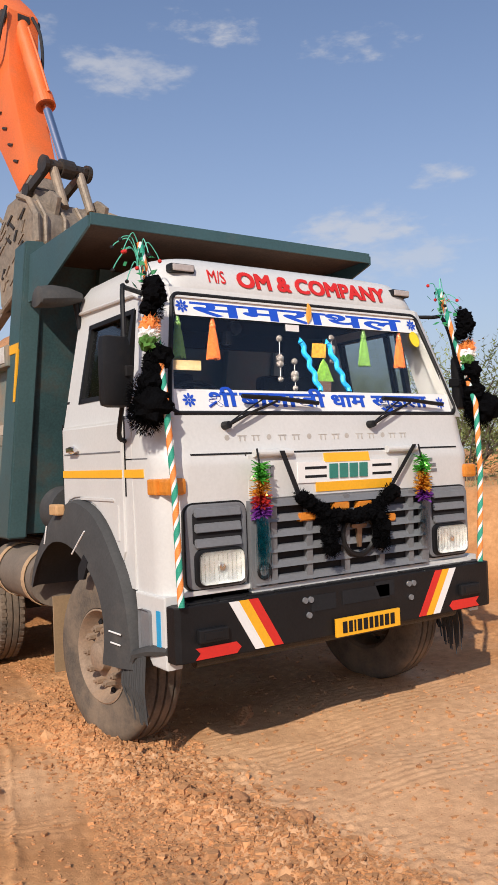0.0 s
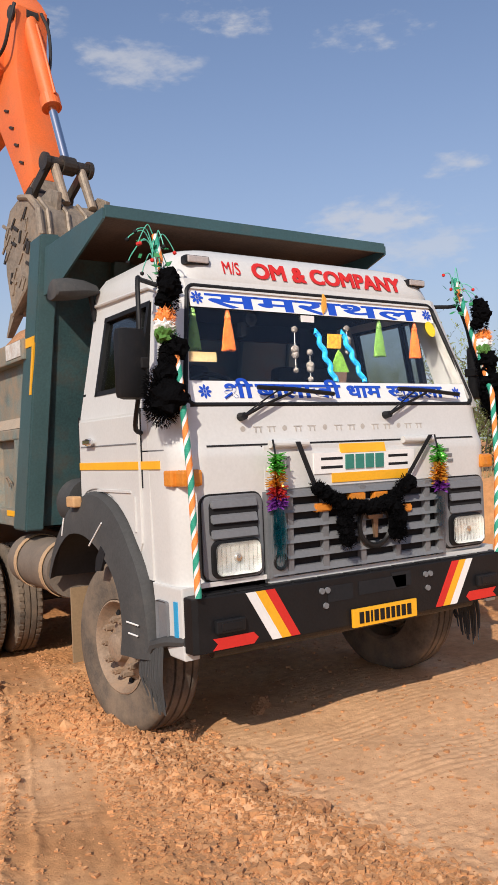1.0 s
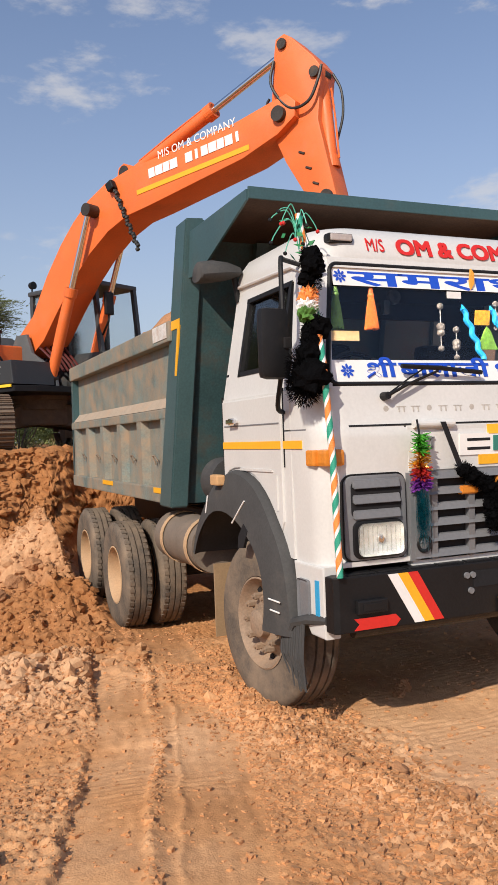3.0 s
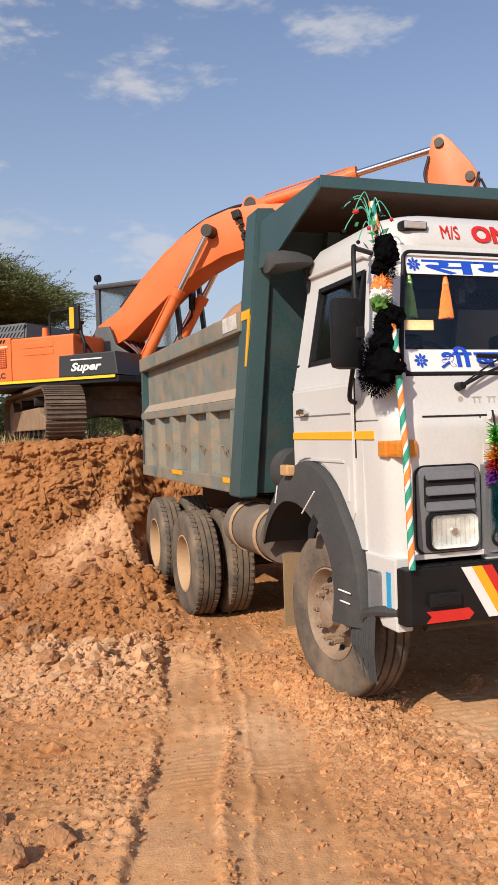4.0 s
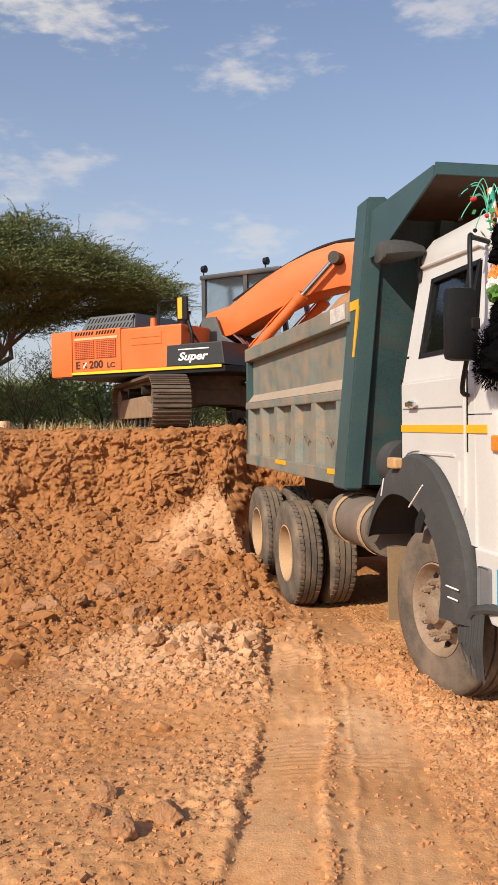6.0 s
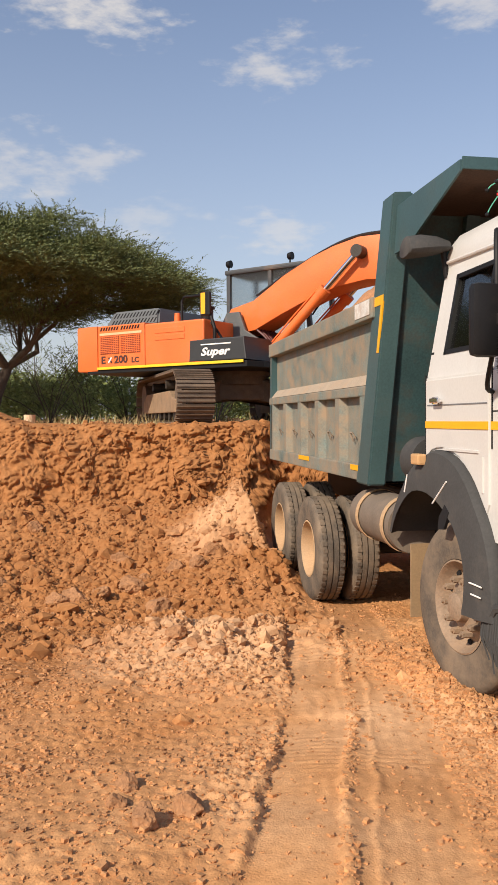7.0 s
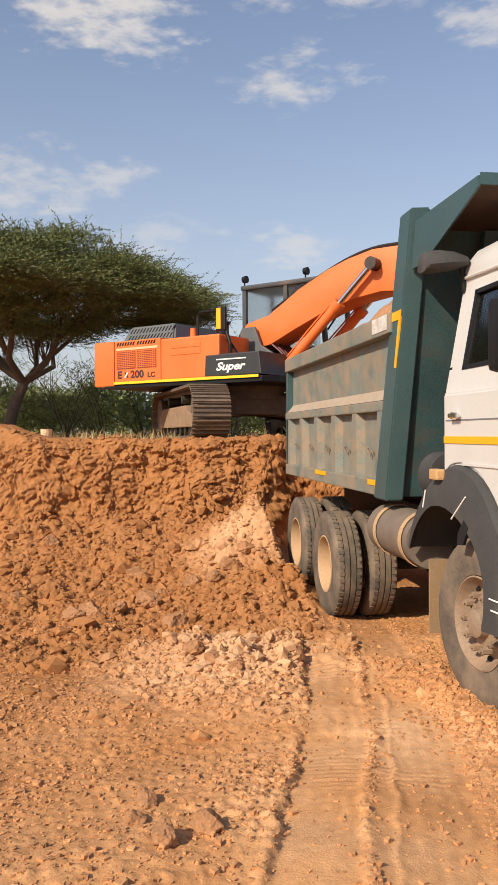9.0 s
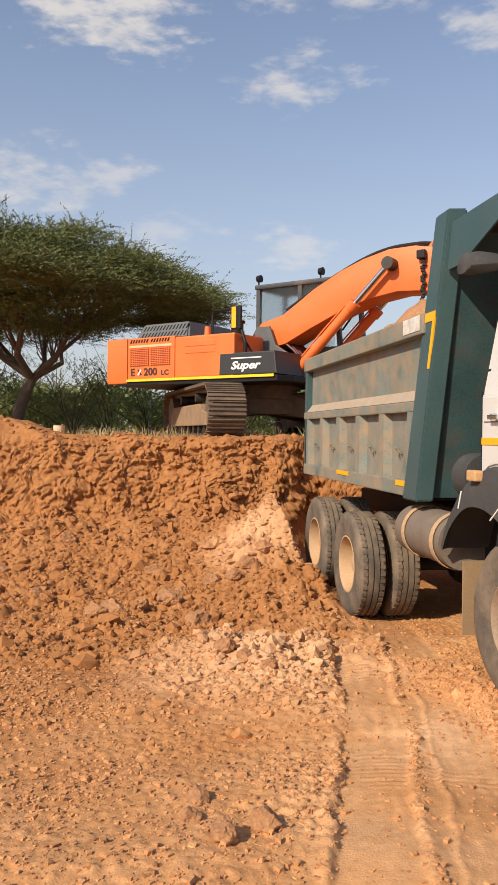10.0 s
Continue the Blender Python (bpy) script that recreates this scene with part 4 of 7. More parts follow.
def build_bumper():
    bm = B()
    prof = [(-1.195, 0.085), (-1.19, 0.012), (-1.16, 0.0), (1.17, 0.0), (1.20, 0.012), (1.205, 0.085), (1.0, 0.20), (-1.0, 0.20)]
    prism(bm, prof, "z", 0.705, 0.995, 0.008)
    b = part("bumper", bm, BLACK, truck, "black steel bumper with red, amber and white stripes")
    bm = B()
    for i in range(12):
        x = -1.1 + i * 0.19
        box(bm, x, x + 0.17, 0.02, 0.11, 0.993, 1.003, 0.003)
    part("tread_plate", bm, BLACKP, b)
    bm = B()
    rod(bm, (-1.0, 0.16, 0.67), (1.0, 0.16, 0.67), 0.035)
    part("tow_bar", bm, GREASE, b)
    for s in (-1, 1):
        for k, (m_, lab) in enumerate(((STICKER, "white stripe"), (YELLOW, "amber stripe"), (RED, "red stripe"))):
            w = 0.062
            a = 0.87 - k * w
            pts = [(s * a, 0.985), (s * (a - w), 0.985), (s * (a - w - 0.16), 0.715), (s * (a - 0.16), 0.715)]
            part("stripe", prism(B(), pts, "y", -0.0035, 0.003), m_, b, lab)
        pts = [(s * 1.08, 0.775), (s * 0.83, 0.775), (s * 0.80, 0.745), (s * 0.83, 0.715), (s * 1.08, 0.715), (s * 1.05, 0.745)]
        part("reflector", prism(B(), pts, "y", -0.004, 0.003), RED, b)
        bm = B()
        box(bm, s * 0.98 - 0.09, s * 0.98 + 0.09, -0.03, 0.0, 0.80, 0.87, 0.008)
        box(bm, s * 0.98 - 0.06, s * 0.98 + 0.06, -0.034, -0.028, 0.815, 0.855, 0.002)
        part("lamp_guard", bm, BLACKP, b)
        for dx, dz in ((0.425, 0.93), (0.385, 0.93), (0.40, 0.845)):
            bm = B()
            rod(bm, (s * dx + 0.06, -0.012, dz), (s * dx + 0.06, 0.002, dz), 0.017, 0.018, 14)
            part("bolt", bm, GREY, b)
        # openings as dark plates on the solid bumper, shade put into colour
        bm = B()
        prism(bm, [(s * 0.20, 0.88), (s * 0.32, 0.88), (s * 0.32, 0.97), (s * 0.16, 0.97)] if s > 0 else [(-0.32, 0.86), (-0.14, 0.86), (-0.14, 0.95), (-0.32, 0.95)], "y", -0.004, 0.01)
        part("bumper_opening_shade", bm, DARK, b)
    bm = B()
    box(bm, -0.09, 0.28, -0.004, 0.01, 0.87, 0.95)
    part("bumper_opening_shade", bm, DARK, b)
    pl = part("number_plate", box(B(), -0.165, 0.335, -0.03, -0.012, 0.695, 0.80, 0.002), YELLOW, b, "amber number plate with dark bars")
    x = -0.12
    for i, w in enumerate((0.04, 0.035, 0.02, 0.04, 0.04, 0.035, 0.035, 0.035, 0.04, 0.04)):
        bm = B()
        box(bm, x, x + w - 0.008, -0.0335, -0.029, 0.715, 0.78)
        part("bar", bm, BLACKP, pl)
        x += w + 0.006
    return b


build_bumper()


def build_front():
    """Grille, lamps, badges and flaps on the cab's front."""
    f = yf
    # headlamp units
    def rounded(x0, x1, z0, z1, r):
        pts = []
        for cx, cz, a0 in ((x1 - r, z1 - r, 0), (x0 + r, z1 - r, 90), (x0 + r, z0 + r, 180), (x1 - r, z0 + r, 270)):
            pts += [(cx + r * math.cos(radians(a0 + 18 * i)), cz + r * math.sin(radians(a0 + 18 * i))) for i in range(6)]
        return pts

    def dish(bm, levels):
        """Rounded rectangles set one behind the other and joined."""
        rings = [[bm.verts.new((px, y, pz)) for px, pz in rounded(*q)] for y, q in levels]
        for a, b in zip(rings, rings[1:]):
            for k in range(len(a)):
                bm.faces.new((a[k], a[(k + 1) % len(a)], b[(k + 1) % len(a)], b[k]))
        bm.faces.new(rings[-1])
        return bm
    bowl_mat = mat("lamp_bowl", (0.55, 0.56, 0.55), 0.22, metal=0.35, var=0.25, scale=14, bump=0.15, bscale=30)
    lens_mat = glass_mat("ribbed_lamp_glass", (0.96, 0.97, 0.96), 0.06)
    for s in (-1, 1):
        x0, x1 = min(s * 1.075, s * 0.70), max(s * 1.075, s * 0.70)
        yq = f(1.28)
        part("lamp_surround", prism(B(), rounded(x0 - 0.010, x1 + 0.010, 1.05, 1.515, 0.06), "y", yq - 0.012, yq + 0.02), BLACKP, cab)
        u = part("headlamp_unit", prism(B(), rounded(x0, x1, 1.06, 1.505, 0.05), "y", yq - 0.028, yq + 0.02, 0.008), GREY, cab, "grey headlamp surround with two air slots", smooth=True)
        xa, xb = x0 + 0.035, x1 - 0.035
        # dark plate paints the shade behind the louvres; nothing is recessed
        part("louvre_recess_shade", prism(B(), rounded(xa, xb, 1.285, 1.475, 0.03), "y", yq - 0.032, yq - 0.02), DARK, u)
        for z in (1.462, 1.382, 1.302):
            bm = B()
            hexa(bm, [(xa + 0.008, yq - 0.052, z - 0.026), (xb - 0.008, yq - 0.052, z - 0.026), (xb - 0.008, yq - 0.026, z - 0.018), (xa + 0.008, yq - 0.026, z - 0.018),
                      (xa + 0.008, yq - 0.040, z + 0.020), (xb - 0.008, yq - 0.040, z + 0.020), (xb - 0.008, yq - 0.026, z + 0.026), (xa + 0.008, yq - 0.026, z + 0.026)])
            bmesh.ops.bevel(bm, geom=bm.edges[:], offset=0.005, segments=2, affect="EDGES")
            part("louvre", bm, GREY, u, smooth=True)
        xm = (x0 + x1) / 2 - s * 0.005
        hx = 0.138
        part("bezel", prism(B(), rounded(xm - hx - 0.016, xm + hx + 0.016, 1.070, 1.270, 0.045), "y", yq - 0.040, yq - 0.02, 0.006), BLACKP, u, smooth=True)
        lamp = part("headlamp", dish(B(), [(yq - 0.060, (xm - hx, xm + hx, 1.084, 1.256, 0.036)), (yq - 0.048, (xm - hx + 0.012, xm + hx - 0.012, 1.094, 1.246, 0.036)), (yq - 0.043, (xm - 0.07, xm + 0.07, 1.115, 1.225, 0.05))]), bowl_mat, u, "clear rectangular headlamp", smooth=True)
        part("bulb_cap", lathe(B(), [(0.0001, 0.014), (0.018, 0.012), (0.024, 0.0), (0.024, -0.006)], 18, pose(xm, yq - 0.046, 1.17, 0, 0, -90)), CHROME, lamp, smooth=True)
        ln = part("lens", prism(B(), rounded(xm - hx, xm + hx, 1.084, 1.256, 0.036), "y", yq - 0.070, yq - 0.063, 0.003), lens_mat, lamp, smooth=True)
        ln.visible_shadow = False
        for k in range(9):
            xr = xm - 0.112 + 0.028 * k
            part("lens_rib", rod(B(), (xr, yq - 0.0695, 1.10), (xr, yq - 0.0695, 1.24), 0.0025, 0.0025, 6), lens_mat, lamp).visible_shadow = False
    # middle grille: slats over a dark sheet that paints the shade between them
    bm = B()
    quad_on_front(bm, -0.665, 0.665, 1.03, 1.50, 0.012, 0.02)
    g = part("grille", bm, DARK, cab, "grey slatted grille with a dark sheet behind for the shade")
    for z in (1.49, 1.405, 1.32, 1.235, 1.15, 1.065):
        bm = B()
        hexa(bm, [(-0.655, f(z) - 0.055, z - 0.024), (0.655, f(z) - 0.055, z - 0.024), (0.655, f(z), z - 0.03), (-0.655, f(z), z - 0.03),
                  (-0.655, f(z) - 0.035, z + 0.012), (0.655, f(z) - 0.035, z + 0.012), (0.655, f(z), z + 0.02), (-0.655, f(z), z + 0.02)])
        part("slat", bm, GREY, g)
    for x in (-0.655, -0.53, -0.28, 0.0, 0.28, 0.53, 0.655):
        bm = B()
        w = 0.02 if abs(x) < 0.6 else 0.03
        quad_on_front(bm, x - w, x + w, 1.03, 1.505, 0.046, 0.0)
        part("upright", bm, GREY, g)
    bm = B()
    quad_on_front(bm, -0.66, -0.56, 1.04, 1.38, 0.05, 0.0)
    part("corner_plate", bm, GREY, g)
    bm = B()
    lathe(bm, [(0.03, 0), (0.045, 0.006), (0.05, 0.0), (0.03, -0.002)], 20, pose(-0.605, f(1.1) - 0.055, 1.12, 0, 0, -90))
    part("tow_socket", bm, BLACKP, g)
    for x, z in ((-0.30, 1.395), (-0.045, 1.44), (0.14, 1.435), (0.33, 1.345)):
        bm = B()
        quad_on_front(bm, x - 0.06, x + 0.06, z - 0.024, z + 0.024, 0.06, -0.01)
        bmesh.ops.bevel(bm, geom=bm.edges[:], offset=0.008, segments=2, affect="EDGES")
        part("amber_lamp", bm, mat("amber_lens", (0.62, 0.22, 0.03), 0.25), g, "small amber lamp")
    e = part("badge_ring", lathe(B(), [(0.105, 0.0), (0.115, 0.012), (0.13, 0.012), (0.14, 0.0)], 40, pose(0.08, f(1.26) - 0.06, 1.265, 0, 0, -90)), BLACKP, g, "round black badge", smooth=True)
    bm = B()
    prism(bm, [(0.02, 1.325), (0.14, 1.325), (0.135, 1.305), (0.10, 1.30), (0.09, 1.19), (0.07, 1.19), (0.06, 1.30), (0.025, 1.305)], "y", f(1.26) - 0.068, f(1.26) - 0.05)
    part("badge_mark", bm, mat("bronze_mark", (0.25, 0.16, 0.10), 0.4, metal=0.6), e)
    # white lip below the grille
    bm = B()
    quad_on_front(bm, -0.665, 1.10, 1.00, 1.028, 0.03, 0.02)
    quad_on_front(bm, -1.1, -0.665, 1.03, 1.055, 0.03, 0.02)
    part("lower_lip", bm, WHITE, cab)
    # hood panel above the grille
    bm = B()
    quad_on_front(bm, -0.665, 0.665, 1.515, 1.755, 0.008, 0.02)
    hood = part("front_flap", bm, WHITE, cab, "white front flap with hinges and vents")
    for s in (-1, 1):
        bm = B()
        rod(bm, (s * 0.5 - 0.13, f(1.755) - 0.02, 1.765), (s * 0.5 + 0.13, f(1.755) - 0.02, 1.765), 0.022, 0.022, 14)
        part("hinge", bm, WHITE, hood)
        # vents as dark strips on the solid flap, their shade in the colour
        bm = B()
        for z in (1.62, 1.67):
            quad_on_front(bm, min(s * 0.18, s * 0.34) + 0.06, max(s * 0.18, s * 0.34) + 0.06, z - 0.008, z + 0.008, 0.012, 0.0)
        part("vent_slot_shade", bm, DARK, hood)
    bm = B()
    quad_on_front(bm, -0.33, 0.46, 1.585, 1.705, 0.011, 0.0)
    part("badge_plate", bm, STICKER, hood)
    bm = B()
    quad_on_front(bm, -0.13, 0.22, 1.70, 1.755, 0.013, 0.0)
    quad_on_front(bm, -0.20, 0.40, 1.53, 1.585, 0.013, 0.0)
    part("amber_sticker", bm, YELLOW, hood)
    teal = mat("teal_badge", (0.03, 0.20, 0.16), 0.4)
    for i in range(4):
        x = -0.10 + i * 0.078
        bm = B()
        quad_on_front(bm, x, x + 0.062, 1.605, 1.69, 0.018, -0.006)
        part("badge_shape", bm, teal, hood)
    for x, z, w in ((0.70, 1.69, 0.07), (0.70, 1.655, 0.10), (0.76, 1.62, 0.05)):
        bm = B()
        quad_on_front(bm, x, x + w, z - 0.010, z + 0.010, 0.006, 0.0)
        part("model_bar", bm, GREY, cab)
    bm = B()
    for x in (-0.58, -0.55, -0.52, -0.60):
        quad_on_front(bm, x, x + 0.012, 1.63, 1.69, 0.013, 0.0)
    quad_on_front(bm, -0.60, -0.50, 1.685, 1.695, 0.013, 0.0)
    part("faded_mark", bm, GREY, hood)
    # faded line of small painted marks under the windscreen
    for i in range(15):
        x = -0.78 + i * 0.095 + 0.02 * rng.random()
        bm = B()
        z = 1.855
        if i % 3 == 0:
            bmesh.ops.create_circle(bm, cap_ends=True, segments=8, radius=0.017, matrix=pose(x, f(z) - 0.003, z, 90, 0, 0))
        else:
            quad_on_front(bm, x - 0.03, x + 0.03, z + 0.008, z + 0.013, 0.003, 0.0)
            quad_on_front(bm, x - 0.02, x - 0.012, z - 0.02, z + 0.01, 0.003, 0.0)
            quad_on_front(bm, x + 0.012, x + 0.02, z - 0.02, z + 0.01, 0.003, 0.0)
        part("faded_mark", bm, mat("faded_grey_paint", (0.45, 0.42, 0.38), 0.6), cab)
    # dark joints between the panels
    part("panel_joint", quad_on_front(B(), -1.02, 1.02, 1.762, 1.772, 0.003, 0.004), DARK, cab)
    for x in (-0.678, 0.670):
        part("panel_joint", quad_on_front(B(), x, x + 0.009, 1.03, 1.76, 0.003, 0.004), DARK, cab)
    # amber corner lamps
    for s in (-1, 1):
        bm = B()
        box(bm, s * 1.175 - 0.03, s * 1.175 + 0.025, 0.15, 0.24, 1.562, 1.648, 0.012)
        box(bm, min(s * 1.18, s * 1.065), max(s * 1.18, s * 1.065), 0.055, 0.20, 1.56, 1.65, 0.02)
        part("turn_signal", bm, mat("amber_lens", (0.62, 0.22, 0.03), 0.25), cab, "amber wrap-round turn signal")
    # roof marker lamps
    for s in (-1, 1):
        bm = B()
        box(bm, s * 0.86 - 0.08, s * 0.86 + 0.08, 0.372, 0.44, 2.81, 2.862, 0.015)
        l = part("roof_lamp", bm, BLACKP, cab, "small roof marker lamp")
        bm = B()
        box(bm, s * 0.86 - 0.068, s * 0.86 + 0.068, 0.364, 0.38, 2.817, 2.855, 0.006)
        part("lens", bm, mat("smoky_lens", (0.45, 0.40, 0.38), 0.2), l)
    # lettering on the brow
    lettering("brow_letters", "OM & COMPANY", 0.150, RED, pose(0.105, 0.378, 2.80, 68, 0, 0), cab, 1.04, 0.0, "red painted letters", heavy=0.0065)
    lettering("brow_letters", "M/S", 0.125, RED, pose(-0.635, 0.380, 2.803, 68, 0, 0), cab, 0.66, 0.0, "red painted letters")
    # sun strip and lower strip on the glass
    lean = math.degrees(math.atan2(2.68 - 1.99, yf(2.68) - yf(1.99)))
    bm = B()
    quad_on_front(bm, -wx(2.6) + 0.03, wx(2.6) - 0.03, 2.555, 2.665, -0.012, 0.014)
    t = part("top_strip", bm, STICKER, cab, "white sticker strip with blue letters")
    lettering("strip_letters", "समराथल", 0.128, BLUE, pose(-0.02, yf(2.61) + 0.010, 2.598, lean, 0, 0), t, 3.9, 0.003)
    bm = B()
    quad_on_front(bm, -wx(2.05) + 0.02, wx(2.05) - 0.02, 2.005, 2.125, -0.012, 0.014)
    t2 = part("bottom_strip", bm, STICKER, cab, "white sticker strip with blue letters")
    lettering("strip_letters", "शी", 0.125, BLUE, pose(-0.755, yf(2.065) + 0.010, 2.068, lean, 0, 0), t2, 1.6, 0.003)
    bm = pipe(B(), [(-0.80, yf(2.055) + 0.010, 2.055), (-0.85, yf(2.025) + 0.010, 2.028)], 0.008, 6)
    part("letter_stroke", bm, BLUE, t2)
    lettering("strip_letters", "बालाजी", 0.125, BLUE, pose(-0.33, yf(2.065) + 0.010, 2.068, lean, 0, 0), t2, 1.75, 0.003)
    lettering("strip_letters", "धाम", 0.115, BLUE, pose(0.16, yf(2.065) + 0.010, 2.068, lean, 0, 0), t2, 1.6, 0.003)
    lettering("strip_letters", "खुडाला", 0.115, BLUE, pose(0.60, yf(2.065) + 0.010, 2.068, lean, 0, 0), t2, 1.6, 0.003)
    for par, z, xs in ((t, 2.61, (-0.90, 0.90)), (t2, 2.065, (-0.97, 0.97))):
        for x in xs:
            bm = B()
            for k in range(8):
                a = k * math.pi / 4
                m = pose(x, yf(z) + 0.009, z, lean, 0, 0) @ pose(0.026 * math.cos(a), 0.026 * math.sin(a), 0) @ pose(0, 0, 0, 0, 0, math.degrees(a))
                bmesh.ops.create_circle(bm, cap_ends=True, segments=8, radius=0.011, matrix=m @ Matrix.Diagonal((1.5, 0.75, 1, 1)))
            bmesh.ops.create_circle(bm, cap_ends=True, segments=10, radius=0.008, matrix=pose(x, yf(z) + 0.009, z, lean, 0, 0))
            part("flower_mark", bm, BLUE, par)
    # wipers
    for x, d in ((-0.78, 1), (0.28, 1)):
        bm = B()
        rod(bm, (x, 0.13, 1.92), (x, 0.07, 1.925), 0.025, 0.02, 12)
        pipe(bm, [(x, 0.075, 1.925), (x + 0.14, 0.085, 1.985), (x + 0.36, 0.115, 2.06)], 0.011, 6, 0.7)
        pipe(bm, [(x + 0.02, 0.085, 1.94), (x + 0.16, 0.10, 2.02), (x + 0.3, 0.12, 2.09)], 0.005, 5)
        pipe(bm, [(x + 0.12, 0.115, 2.085), (x + 0.38, 0.118, 2.075), (x + 0.66, 0.115, 2.05)], 0.013, 6)
        part("wiper", bm, BLACKP, cab, "black wiper with arm")


build_front()


def build_mirrors():
    for s in (-1, 1):
        bm = B()
        arm = [(s * 1.20, 0.42, 2.70), (s * 1.25, 0.36, 2.68), (s * 1.28, 0.30, 2.45), (s * 1.285, 0.30, 2.15), (s * 1.26, 0.44, 1.90), (s * 1.20, 0.50, 1.86)]
        pipe(bm, bent([(s * 1.04, 0.55, 2.71)] + arm, 4), 0.014, 8)
        a = part("mirror_arm", bm, BLACKP, truck, "black bent mirror arm")
        bm = B()
        box(bm, s * 1.345 - 0.085, s * 1.345 + 0.085, 0.25, 0.33, 2.03, 2.41, 0.039)
        mm = part("mirror", bm, BLACKP, a, "black rear-view mirror housing", smooth=True)
        bm = B()
        box(bm, s * 1.28 - 0.025, s * 1.28 + 0.025, 0.24, 0.34, 2.19, 2.25, 0.008)
        part("clamp", bm, BLACKP, a)
        bm = B()
        box(bm, s * 1.345 - 0.065, s * 1.345 + 0.065, 0.328, 0.335, 2.05, 2.39, 0.003)
        part("mirror_glass", bm, CHROME, mm)
    # rounded lamp housing on an arm at the rear roof corner
    bm = B()
    rings = []
    for x, h, d in ((-1.345, 0.085, 0.09), (-1.335, 0.10, 0.105), (-1.25, 0.105, 0.115), (-1.14, 0.085, 0.11), (-1.05, 0.05, 0.07)):
        zc = 2.815 + 0.10 * (x + 1.2)
        rings.append([bm.verts.new((x, 1.44 + d * math.cos(a), zc + h * (math.sin(a) if math.sin(a) > 0 else 0.40 * math.sin(a)))) for a in [k * math.pi / 8 for k in range(16)]])
    for a, b in zip(rings, rings[1:]):
        for k in range(16):
            bm.faces.new((a[k], a[(k + 1) % 16], b[(k + 1) % 16], b[k]))
    bm.faces.new(rings[0][::-1])
    bm.faces.new(rings[-1])
    bl = part("roof_horn", bm, FENDER, truck, "dark rounded lamp housing on the roof corner", smooth=True)
    part("bracket", rod(B(), (-1.08, 1.44, 2.83), (-1.05, 1.44, 2.64), 0.02), BLACKP, bl)


build_mirrors()


